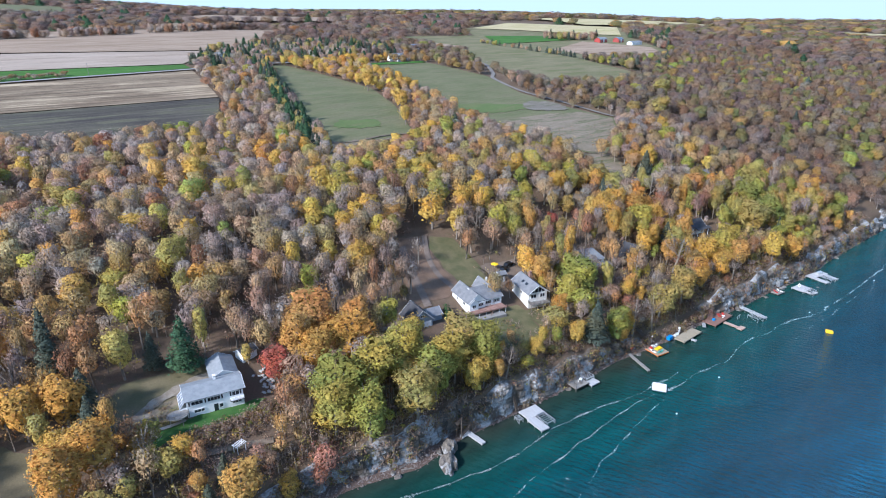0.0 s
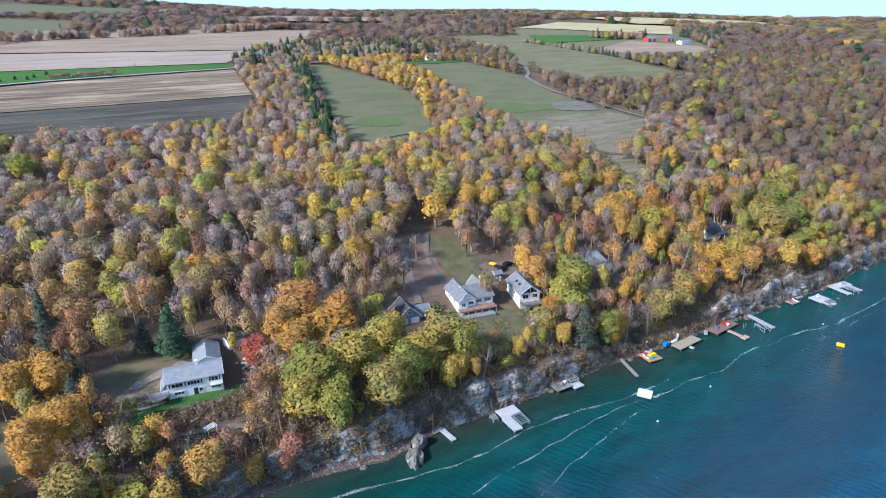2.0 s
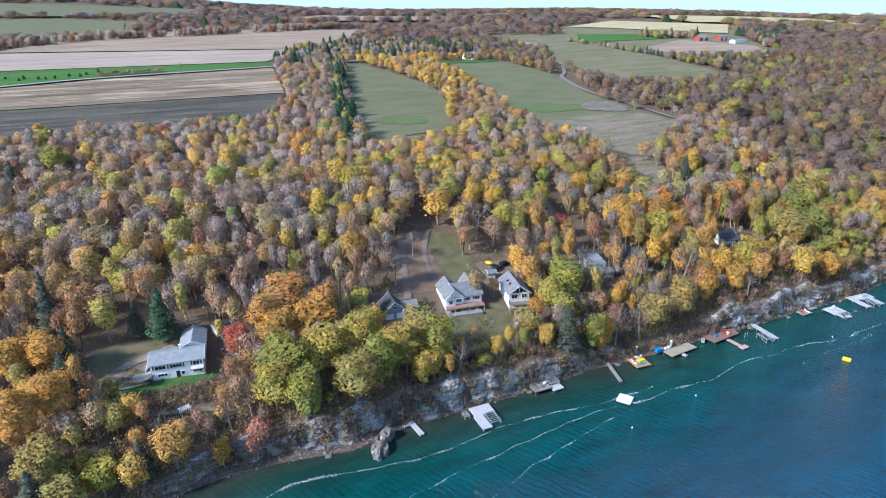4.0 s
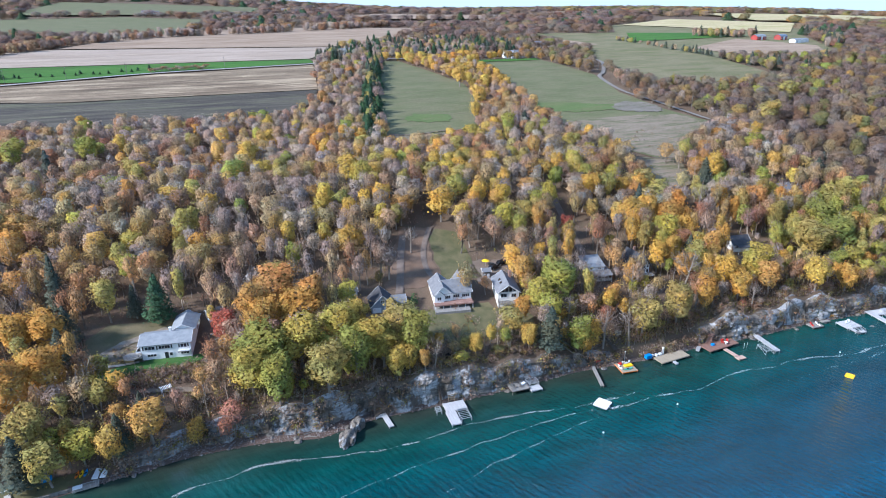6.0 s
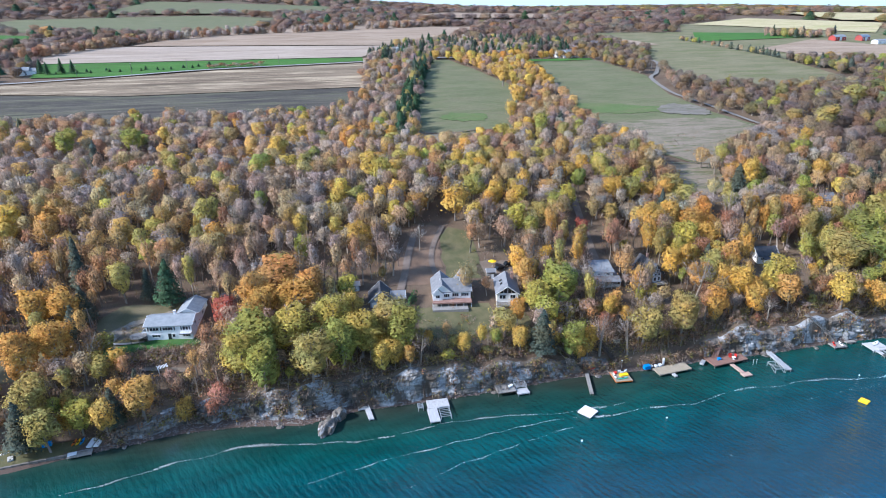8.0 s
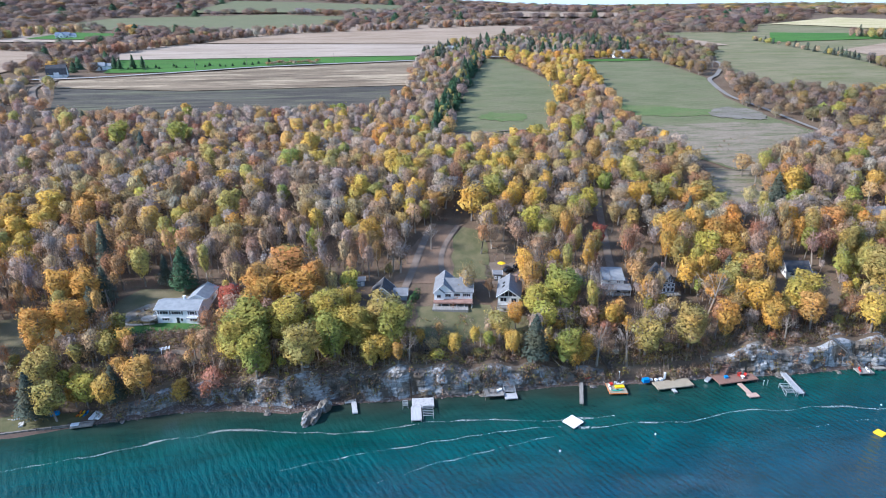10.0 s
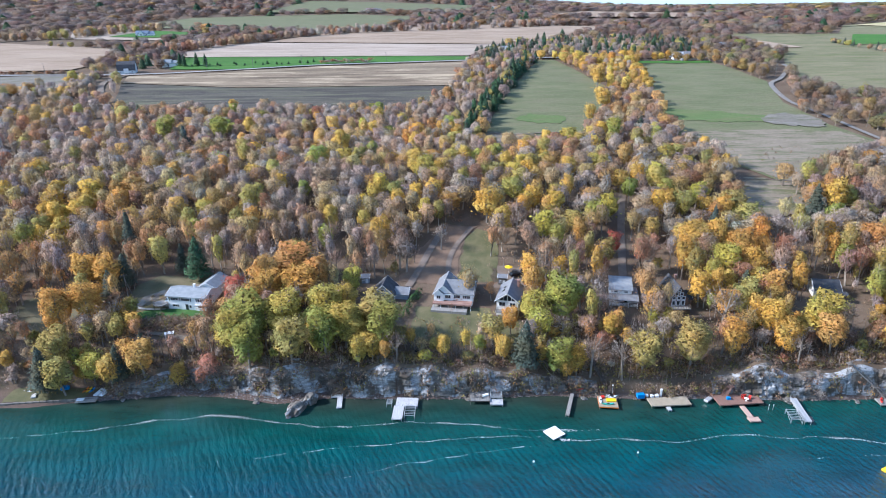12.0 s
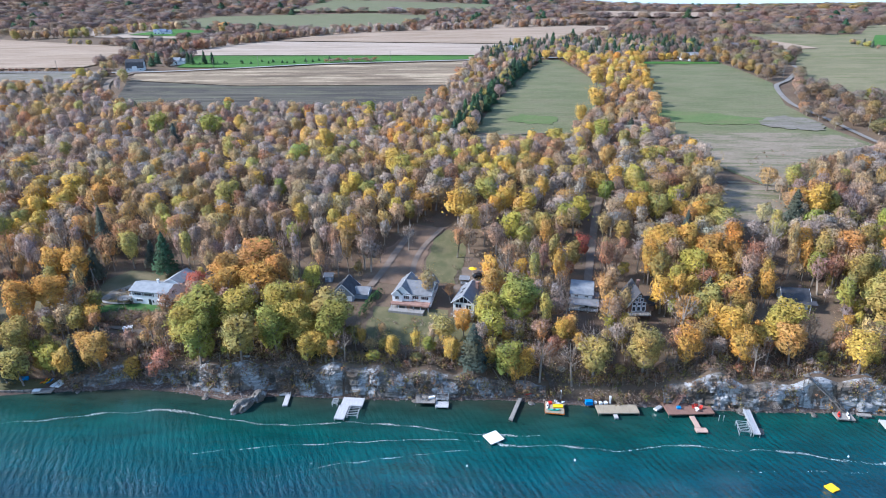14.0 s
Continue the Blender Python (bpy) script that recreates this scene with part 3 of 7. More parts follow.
FIELDS = [
    ("dark_field", [(-102, 352), (-94, 338), (88, 330), (104, 360), (117, 399), (-35, 398), (-128, 418), (-116, 390)], DARK_FIELD, 0.5, 14, "dark harvested field with grassy streaks"),
    ("tan_field", [(-128, 420), (-35, 400), (117, 401), (130, 503), (8, 486), (-62, 465), (-137, 447)], TAN_FIELD, 0.5, 14, "tan stubble field with dark tillage rows"),
    ("grey_field", [(-760, 372), (-215, 394), (-166, 404), (-172, 440), (-192, 451), (-256, 449), (-760, 462)], SCRUB_GREY, 0.6, 24, "greyed stubble field below the country road"),
    ("green_verge", [(-117, 477), (-62, 474), (8, 496), (132, 514), (132, 535), (-130, 545)], BRIGHT_GRASS, 0.6, 14, "bright green grass strip beside the road"),
    ("pale_field", [(-148, 549), (-130, 547), (132, 538), (182, 611), (-93, 657), (-140, 640)], PALE_FIELD, 0.7, 24, "pale corn stubble field"),
    ("beige_field", [(-88, 662), (178, 616), (232, 652), (330, 828), (160, 900), (20, 850)], BEIGE_FIELD, 0.9, 28, "beige corn stubble field"),
    ("beige_field", [(-290, 466), (-200, 480), (-196, 500), (-228, 611), (-440, 700), (-760, 700), (-760, 480)], BEIGE_FIELD, 0.9, 28, "beige corn stubble field behind a tree line"),
    ("pale_field", [(-330, 715), (-205, 690), (-190, 720), (-275, 830), (-420, 830)], PALE_FIELD, 1.0, 30, "pale stubble field near a farm"),
    ("green_field", [(-300, 735), (-215, 715), (-205, 790), (-290, 840)], BRIGHT_GRASS, 1.6, 30, "green meadow by a farmhouse"),
    ("pasture", [(128, 266), (186, 270), (190, 290), (212, 345), (222, 393), (204, 512), (191, 508), (172, 440), (146, 345)], PASTURE, 0.35, 9, "long mown grass strip between tree rows"),
    ("pasture", [(240, 258), (262, 212), (300, 236), (338, 266), (326, 300), (322, 345), (334, 392), (338, 402), (331, 490), (271, 492), (258, 420), (236, 303)], PASTURE, 0.35, 9, "sloping green pasture beside a gravel drive"),
    ("hay_field", [(421, 550), (374, 450), (358, 402), (362, 358), (488, 350), (506, 474), (470, 546)], HAY, 0.5, 16, "greyed hay field"),
    ("beige_field", [(420, 692), (405, 560), (447, 566), (421, 655)], BEIGE_FIELD, 0.8, 24, "narrow beige stubble field"),
    ("beige_field", [(531, 518), (540, 442), (632, 437), (688, 502), (644, 576)], BEIGE_FIELD, 0.8, 24, "beige stubble field below a red barn"),
    ("green_field", [(556, 672), (500, 580), (682, 598), (676, 640)], BRIGHT_GRASS, 0.9, 24, "bright green winter wheat field"),
    ("gold_field", [(628, 790), (704, 700), (776, 620), (920, 746), (834, 936)], GOLD_FIELD, 1.2, 40, "straw-coloured field with sunlight in its colour"),
    ("green_field", [(-160, 930), (-78, 770), (20, 880), (20, 1180), (-60, 1250)], PASTURE, 1.5, 40, "far green pasture strip"),
    ("green_field", [(-300, 1380), (150, 1380), (200, 1800), (-300, 1900)], PASTURE, 3.0, 80, "far green hillside field"),
    ("gold_field", [(900, 800), (1250, 700), (1500, 1000), (1100, 1200)], GOLD_FIELD, 3.0, 60, "far straw-coloured field with sunlight in its colour"),
    ("gold_field", [(1500, 620), (1950, 520), (2300, 800), (1800, 950)], GOLD_FIELD, 3.0, 80, "far pale field among woods"),
    ("beige_field", [(250, 1150), (520, 1050), (760, 1250), (420, 1450)], BEIGE_FIELD, 3.0, 60, "far beige field"),
    ("gold_field", [(850, 1500), (1400, 1350), (1600, 1700), (1000, 1900)], GOLD_FIELD, 3.0, 80, "far straw-coloured field"),
]
for nm, outline, mt, lift, st, lab in FIELDS:
    patch(nm, outline, mt, lift, st, lab, "field")
FARMLAND = [[(418, 556), (520, 440), (640, 430), (700, 500), (780, 612), (935, 742), (840, 945), (620, 800), (548, 684), (425, 700)],
            [(-150, 545), (132, 535), (184, 609), (236, 650), (334, 828), (160, 906), (16, 856), (-96, 662), (-145, 645)],
            [(-100, 345), (90, 326), (99, 360), (111, 399), (124, 503), (133, 545), (-104, 545), (-100, 478), (-140, 450), (-128, 420), (-116, 390)],
            [(-420, 1000), (-60, 760), (30, 870), (40, 1250), (-100, 1350), (-400, 1250)]]
patch("pasture", FARMLAND[0], HAY, 0.3, 26, "open farmland with dull grass", "field")
patch("pasture", FARMLAND[3], PASTURE, 0.5, 60, "open hillside farmland with dull grass", "field")
FIELD_LINES = [f[1] for f in FIELDS] + FARMLAND

GREEN_PATCH = row_field("green_patch", (0.100, 0.140, 0.052), (0.115, 0.148, 0.058), (0.13, 0.14, 0.065), -15, 3.0, 0.05, straw=0.1, rows=0.04)
patch("green_patch", ragged([(153, 312), (165, 307), (178, 306), (183, 314), (181, 321), (163, 325), (155, 320)], 1.6), GREEN_PATCH, 0.55, 8, "lush green patch in the mown strip", "grass")
patch("green_patch", ragged([(236, 312), (262, 306), (300, 306), (302, 314), (268, 330), (238, 334)], 1.6), GREEN_PATCH, 0.55, 8, "lush green band across the pasture", "grass")
patch("green_patch", ragged([(270, 482), (331, 480), (331, 490), (271, 492)], 1.6), BRIGHT_GRASS, 0.8, 10, "bright green lawn above the pasture", "grass")
patch("scrub_patch", ragged([(129, 266), (186, 271), (188, 285), (160, 288), (134, 290)], 1.6), SCRUB, 0.55, 6, "dry scrub and brown weeds at the field's foot", "scrub")
patch("scrub_patch", ragged([(242, 258), (263, 214), (300, 238), (334, 266), (325, 288), (300, 292), (262, 290), (240, 290)], 1.6), SCRUB, 0.55, 8, "dry scrub at the pasture's foot", "scrub")
patch("scrub_patch", ragged([(226, 188), (238, 184), (256, 190), (264, 203), (266, 213), (248, 222), (240, 214)], 1.5), SCRUB, 0.55, 5, "dry grass opening at the edge of the wood", "scrub")
patch("bare_patch", ragged([(292, 304), (304, 297), (318, 295), (325, 302), (323, 316), (312, 322), (300, 318)], 1.6), SCRUB_GREY, 0.7, 6, "bare grey earth with spoil", "earth")

lane("road", [(-760, 470), (-256, 455), (-139, 452), (-62, 470), (8, 491), (131, 508), (160, 514), (196, 518), (262, 512), (330, 520), (420, 556)], 6.5, ASPHALT, 0.8, "pale country road along the fields", n=14)
lane("farm_lane", [(-139, 450), (-143, 425), (-133, 398), (-116, 370)], 4, DIRT, 0.8, "earth farm lane beside the barn", n=10)
lane("gravel_drive", [(382, 470), (376, 450), (352, 412), (336, 392), (327, 350), (332, 318), (340, 272), (352, 250)], 3.2, GRAVEL, 0.6, "pale gravel drive winding along the pasture", n=14)
lane("earth_track", [(186, 272), (190, 262), (194, 250), (192, 238)], 3.5, DIRT, 0.35, "brown earth track at the edge of the wood")
lane("earth_track", [(134, 291), (150, 287), (170, 290), (188, 288)], 1.6, DIRT, 0.75, "pale earth track across the strip")

# lawns and drives round the houses
WORN = surface("worn_drive", (0.145, 0.108, 0.084), (0.18, 0.142, 0.118), 0.3, 3, 0.95)
patch("lawn", [(103, 118), (125, 116), (129, 134), (104, 136)], LAWN, 0.12, 3, "thin shaded lawn below the white house", "lawn")
patch("lawn", [(118, 150), (132, 149), (134, 178), (126, 182), (121, 176)], LAWN, 0.12, 3, "mown lawn behind the white house", "lawn")
patch("leafy_clearing", ragged([(97, 150), (118, 150), (121, 176), (126, 184), (112, 186), (104, 170)], 1.6), surface("fallen_leaves", (0.15, 0.095, 0.062), (0.19, 0.125, 0.085), 0.2, 3, 0.95), 0.12, 3, "clearing covered with brown fallen leaves", "clearing")
lane("gravel_drive", [(115, 151), (115, 162), (118, 172), (124, 183)], 2.0, WORN, 0.2, "earth drive behind the white house")
lane("gravel_drive", [(101, 147), (104, 156), (107, 166), (112, 180)], 2.6, WORN, 0.2, "earth drive to the garage")
patch("lawn", [(127, 117), (138, 114), (139, 128), (128, 131)], LAWN, 0.12, 3, "small lawn below the gabled house", "lawn")
lane("gravel_drive", [(175, 148), (177, 158), (180, 172), (184, 190), (188, 205)], 2.8, DIRT, 0.2, "earth drive through the trees")
patch("leafy_clearing", ragged([(130, 146), (146, 147), (147, 158), (132, 160)], 1.6), DIRT, 0.12, 3, "leaf-strewn earth parking place", "clearing")
patch("lawn", [(9, 128), (20, 130.5), (37, 130), (41, 133.5), (22, 135.2), (9.5, 133)], LAWN_LUSH, 0.15, 2, "lush green lawn below the white ranch house", "lawn")
patch("rough_grass", [(7, 138), (12, 133.4), (23, 136), (36, 148), (33, 153), (12, 154.5), (6, 148)], ROUGH_GRASS, 0.12, 3, "worn grass and earth yard behind the ranch house", "grass")
patch("garden_bed", [(14, 137), (22.4, 135.8), (24, 143.2), (18.5, 143), (14.6, 140.6)], SCRUB, 0.3, 2, "overgrown garden bed of dry weeds beside the house", "garden")
PALE_STONE = surface("pale_stones", (0.30, 0.275, 0.235), (0.42, 0.39, 0.34), 0.8, 5, 0.9, relief=0.5)
patch("gravel_drive", ragged([(24, 143.8), (33, 145.8), (31.5, 149), (22, 147.5), (14, 143.5), (10.5, 139), (10.6, 136.4), (13, 136), (15, 140.4), (18.6, 143.2)], 0.9), surface("pale_gravel", (0.19, 0.155, 0.118), (0.29, 0.25, 0.20), 0.5, 4, 0.95), 0.34, 2, "pale worn gravel drive beside the ranch house", "drive")
lane("stone_edging", [(11.2, 136.2), (13.8, 135.0), (18, 134.6), (21.8, 134.8)], 1.1, PALE_STONE, 0.36, "pale stone edging of the garden bed", "edging")
lane("earth_track", [(14, 124), (24, 122), (32, 120), (37, 118.5)], 2.2, surface("brown_path", (0.16, 0.12, 0.085), (0.22, 0.17, 0.12), 0.4, 4, 0.95), 0.2, "brown terrace path below the ranch house")
patch("rough_grass", [(-26, 120), (-8, 124), (-4, 136), (-14, 146), (-30, 140)], ROUGH_GRASS, 0.15, 3, "open worn grass among the trees", "grass")
patch("lawn", [(-13, 100.5), (-2, 101.2), (10, 103), (12, 107.5), (-13, 106.5)], LAWN, 0.12, 2, "flat grassy lakeside terrace", "lawn")


# ---------------------------------------------------------------- foam lines on the lake
def foam(lines):
    r = np.random.default_rng(8)
    v, f = [], []
    for pts, width, dense in lines:
        line = smooth_line(pts, 40)
        for a, b in zip(line, line[1:]):
            d = (b - a)
            n = max(1, int(d.length * dense * 4.2))
            amp = 0.10 + 1.5 * max(0.0, noise.noise(Vector((a.x * 0.17, a.y * 0.12, 2.0))) + 0.1)
            for _ in range(n):
                if r.random() > amp:
                    continue
                c = a + d * r.random() + Vector((0, 1)) * r.normal(0, width * (0.25 + 0.6 * amp)) + Vector((0, noise.noise(Vector((a.x * 0.13, 0, 5)))))
                s, w = r.uniform(0.05, 0.24), r.uniform(0.012, 0.05)
                ang = math.atan2(d.y, d.x) + r.normal(0, 0.45)
                u, k = Vector((math.cos(ang), math.sin(ang))) * s, Vector((-math.sin(ang), math.cos(ang))) * w
                i = len(v)
                v += [(*(c - u), 0.02), (*(c - 0.2 * u - k), 0.02), (*(c + u), 0.02), (*(c + 0.1 * u + k), 0.02)]
                f.append((i, i + 1, i + 2, i + 3))
    ob = new("foam", fast_mesh("foam", v, f))
    ob.data.materials.append(FOAM)
    tagged(ob, "thin broken white foam streaks drifting on the lake", "foam", kind="stuff")


foam([
    ([(-60, 84), (-10, 85), (16, 88.8), (33, 92.5), (52, 95.2), (68, 92.3), (79.4, 90.7), (90, 90.6), (99.3, 91.8), (112, 92), (123, 91.2), (136, 89), (155, 89)], 0.32, 9),
    ([(67, 78), (87, 82), (102, 83.4), (118, 85.6), (131, 86.6), (139, 86.1)], 0.2, 6),
    ([(143.8, 84.9), (165, 85.1), (174, 84), (189, 87), (201, 85.6), (212, 86), (229, 83), (240, 82.7), (264, 83.5), (304, 86.6), (350, 90)], 0.36, 11),
    ([(90, 71.2), (105, 75.8), (129, 81.5), (139, 83)], 0.15, 3),
    ([(200, 78), (230, 79), (262, 80.5)], 0.2, 2),
])

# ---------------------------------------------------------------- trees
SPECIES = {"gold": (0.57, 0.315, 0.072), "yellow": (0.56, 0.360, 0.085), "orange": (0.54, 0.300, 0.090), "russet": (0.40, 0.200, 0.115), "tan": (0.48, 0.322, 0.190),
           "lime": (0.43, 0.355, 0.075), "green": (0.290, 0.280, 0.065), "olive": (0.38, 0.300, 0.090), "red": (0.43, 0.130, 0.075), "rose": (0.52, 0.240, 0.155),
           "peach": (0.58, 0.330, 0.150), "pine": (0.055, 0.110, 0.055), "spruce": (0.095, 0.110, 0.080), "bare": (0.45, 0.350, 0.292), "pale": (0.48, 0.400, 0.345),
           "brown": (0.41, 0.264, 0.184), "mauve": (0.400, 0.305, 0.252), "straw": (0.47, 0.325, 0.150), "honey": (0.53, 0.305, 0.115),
           # darker copies for far trees: crown self-shading put into the colour
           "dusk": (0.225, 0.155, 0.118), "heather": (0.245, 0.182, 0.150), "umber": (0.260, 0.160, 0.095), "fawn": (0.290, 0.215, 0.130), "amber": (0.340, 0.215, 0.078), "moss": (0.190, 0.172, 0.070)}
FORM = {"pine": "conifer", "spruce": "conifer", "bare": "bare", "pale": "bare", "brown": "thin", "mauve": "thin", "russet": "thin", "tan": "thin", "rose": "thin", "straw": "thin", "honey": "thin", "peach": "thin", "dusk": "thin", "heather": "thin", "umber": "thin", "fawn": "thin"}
WORDS = {"gold": "golden-leaved maple", "yellow": "bright yellow maple", "orange": "orange-leaved maple", "russet": "thin russet beech", "tan": "thinning tan ash", "lime": "yellow-green maple",
         "green": "large green oak", "olive": "olive-green oak turning yellow", "red": "vivid red maple", "rose": "pinkish red thinning maple", "peach": "pale orange birch", "pine": "tall dark green pine",
         "spruce": "blue-grey spruce", "bare": "bare grey-brown tree with fine twigs", "pale": "bare pale grey birch", "brown": "thinning brown oak", "mauve": "nearly leafless grey-brown maple",
         "straw": "thinning straw-yellow ash", "honey": "thinning honey-coloured maple"}


def cards(r, centre, out, size, n_mix=0.3):
    """Folded leaf clumps, one four-cornered blade for each centre, facing more or less outwards."""
    n = len(centre)
    d = out + r.normal(0, n_mix, (n, 3))
    d /= np.linalg.norm(d, axis=1, keepdims=True) + 1e-9
    u = np.cross(d, r.normal(0, 1, (n, 3)))
    u /= np.linalg.norm(u, axis=1, keepdims=True) + 1e-9
    w = np.cross(d, u)
    s = size * r.uniform(0.55, 1.25, (n, 1))
    k = r.uniform(0.5, 1.0, (n, 1))
    fold = d * s * r.uniform(-0.35, 0.35, (n, 1))
    v = np.stack([centre - u * s, centre - w * s * k + fold, centre + u * s * r.uniform(0.6, 1.1, (n, 1)), centre + w * s * k + fold], 1)
    return v.reshape(-1, 3), np.arange(4 * n).reshape(-1, 4)


def np_tube(p, q, r0, r1, k=5):
    p, q = np.array(p, float), np.array(q, float)
    d = (q - p) / (np.linalg.norm(q - p) + 1e-9)
    a = np.cross(d, (0.3, 0.9, 0.2))
    a /= np.linalg.norm(a)
    b = np.cross(d, a)
    t = 2 * np.pi * np.arange(k) / k
    ring = np.cos(t)[:, None] * a + np.sin(t)[:, None] * b
    v = np.concatenate([p + ring * r0, q + ring * r1])
    i = np.arange(k)
    j = (i + 1) % k
    return v, np.stack([i, j, j + k, i + k], 1)


def join(pieces):
    vs, fs, n = [], [], 0
    for v, f in pieces:
        vs.append(v)
        fs.append(f + n)
        n += len(v)
    if not vs:
        return np.zeros((0, 3)), np.zeros((0, 4), int)
    return np.concatenate(vs), np.concatenate(fs)


def face_normals(v, f):
    """Smooth normals of a closed body."""
    p = v[f]
    fn = np.cross(p[:, 2] - p[:, 0], p[:, 3] - p[:, 1])
    n = np.zeros_like(v)
    for k in range(4):
        np.add.at(n, f[:, k], fn)
    return n / (np.linalg.norm(n, axis=1, keepdims=True) + 1e-9)


def tree_form(form, seed, leaves, size, twigs, seg, rings, limbs=6, thick=0.06, tight=0.95, low=4.2, loose=0.12):
    """A tree about 14 m high with a crown about 3.8 m in radius: (leafage, its normals), (wood, its normals).
    The crown is a body of billowing lobes, covered and frayed by leaf blades and twigs."""
    r = np.random.default_rng(seed)
    wood, leaf, bend = [], [], []
    lean = r.normal(0, 0.25, 2)

    def with_wood():
        wv, wf = join(wood)
        lv, lf = join(leaf)
        o = wv * (1, 1, 0)
        o /= np.linalg.norm(o, axis=1, keepdims=True) + 1e-9
        return (lv, lf, np.concatenate(bend)), (wv, wf, o)

    if form == "conifer":
        wood.append(np_tube((0, 0, -0.5), (lean[0], lean[1], 14.5), 0.28, 0.04))
        tiers = max(5, rings + 3)
        for j in range(tiers):
            t0 = (j + 0.6) / tiers
            z0, R = 14.6 - 12.4 * t0, (0.35 + 3.3 * t0 ** 0.85)
            th = 2 * np.pi * np.arange(seg) / seg + r.random()
            rim = np.stack([np.cos(th), np.sin(th), np.zeros(seg)], 1) * (R * r.uniform(0.6, 1.1, seg))[:, None] + (0, 0, z0 - 0.3)
            rim[:, 2] -= r.uniform(0, 0.5, seg)
            tip = np.tile((lean[0] * 0.5, lean[1] * 0.5, min(14.9, z0 + 12.4 * 1.7 / tiers)), (seg, 1)) + np.stack([np.cos(th), np.sin(th), 0 * th], 1) * 0.12
            i = np.arange(seg)
            k = (i + 1) % seg
            v, f = np.concatenate([tip, rim]), np.stack([i, i + seg, k + seg, k], 1)
            leaf.append((v, f))
            n = v * (1, 1, 0) / (R + 0.1) + (0, 0, 0.55)
            bend.append(n / (np.linalg.norm(n, axis=1, keepdims=True) + 1e-9))
        t = r.random(leaves) ** 0.75
        tier = np.floor(t * tiers + r.random(leaves) * 0.35) / tiers
        rad = (0.25 + 3.5 * tier ** 0.85) * (0.55 + 0.5 * r.random(leaves) ** 0.5)
        a = r.uniform(0, 2 * np.pi, leaves)
        c = np.stack([rad * np.cos(a), rad * np.sin(a), 14.6 - 12.4 * tier - 0.2 * rad + r.normal(0, 0.15, leaves)], 1)
        o = np.stack([0.6 * np.cos(a), 0.6 * np.sin(a), np.full(leaves, 0.75)], 1)
        leaf.append(cards(r, c, o, size, 0.4))
        n = o + r.normal(0, 0.2, o.shape)
        bend.append(np.repeat(n / np.linalg.norm(n, axis=1, keepdims=True), 4, 0))
        return with_wood()
    fork = r.uniform(4.2, 6.0)
    mid = np.array((lean[0], lean[1], fork))
    wood.append(np_tube((0, 0, -0.6), mid, 0.26, 0.18))
    if limbs > 1:
        wood.append(np_tube(mid, (lean[0] * 2, lean[1] * 2, 12.6), 0.17, 0.03, 4))
    for k in range(limbs):
        a = 2 * np.pi * (k + r.random() * 0.7) / limbs
        h = r.uniform(fork * 0.85, fork + 3.0)
        e = np.array((lean[0] + r.uniform(1.5, 3.0) * np.cos(a), lean[1] + r.uniform(1.5, 3.0) * np.sin(a), h + r.uniform(2.0, 4.6)))
        wood.append(np_tube((lean[0] * h / 6, lean[1] * h / 6, h), e, 0.11, 0.03, 3))
    heart = np.array((lean[0], lean[1], 8.5))
    n_lobes = int(r.integers(8, 12))
    a = 2.4 * np.arange(n_lobes) + r.normal(0, 0.4, n_lobes)
    zl = np.linspace(-0.72 * low, 3.3, n_lobes) + r.normal(0, 0.35, n_lobes)
    out = 2.3 * np.sqrt(np.clip(1 - ((zl + 0.6) / 5.2) ** 2, 0.2, 1)) * r.uniform(0.65, 1.2, n_lobes)
    lobe = np.stack([out * np.cos(a), out * np.sin(a), zl], 1)
    big = r.uniform(1.15, 2.05, n_lobes)
    axes = np.array((2.6, 2.6, 4.2)) * r.uniform(0.92, 1.08, 3)

    def reach(d):
        ax = np.where(d[:, 2:3] < 0, axes * (1, 1, low / 4.2), axes)
        base = 1 / np.sqrt(((d / ax) ** 2).sum(1))
        b = d @ lobe.T
        disc = b ** 2 - ((lobe ** 2).sum(1) - big ** 2)[None]
        t = np.where((disc > 0) & (b > 0), b + np.sqrt(np.maximum(disc, 0)), 0)
        k = t.argmax(1)
        best = t[np.arange(len(d)), k]
        far = np.maximum(base, best)
        n = np.where((best > base)[:, None], (d * far[:, None] - lobe[k]) / big[k][:, None], d)
        n = 0.5 * n + 0.2 * d + (0, 0, 0.45)
        return far, n / (np.linalg.norm(n, axis=1, keepdims=True) + 1e-9)

    def ways(n):
        d = r.normal(0, 1, (n, 3))
        d[:, 2] += 0.3
        return d / np.linalg.norm(d, axis=1, keepdims=True)

    if seg:
        body = []
        for j in range(rings + 1):
            tilt = math.pi * (0.004 + 0.93 * j / rings)
            th = 2 * np.pi * (np.arange(seg) + 0.5 * (j % 2)) / seg
            d = np.stack([math.sin(tilt) * np.cos(th), math.sin(tilt) * np.sin(th), np.full(seg, math.cos(tilt))], 1)
            body.append(heart + d * (reach(d)[0] * tight * (r.uniform(0.78, 1.16, seg) if j else 1))[:, None])
        i = (np.arange(rings)[:, None] * seg + np.arange(seg)).ravel()
        i2 = (np.arange(rings)[:, None] * seg + (np.arange(seg) + 1) % seg).ravel()
        v, f = np.concatenate(body), np.stack([i, i + seg, i2 + seg, i2], 1)
        leaf.append((v, f))
        o = v - heart
        o /= np.linalg.norm(o, axis=1, keepdims=True) + 1e-9
        n = 0.55 * face_normals(v, f) + 0.25 * o + (0, 0, 0.45)
        bend.append(n / (np.linalg.norm(n, axis=1, keepdims=True) + 1e-9))
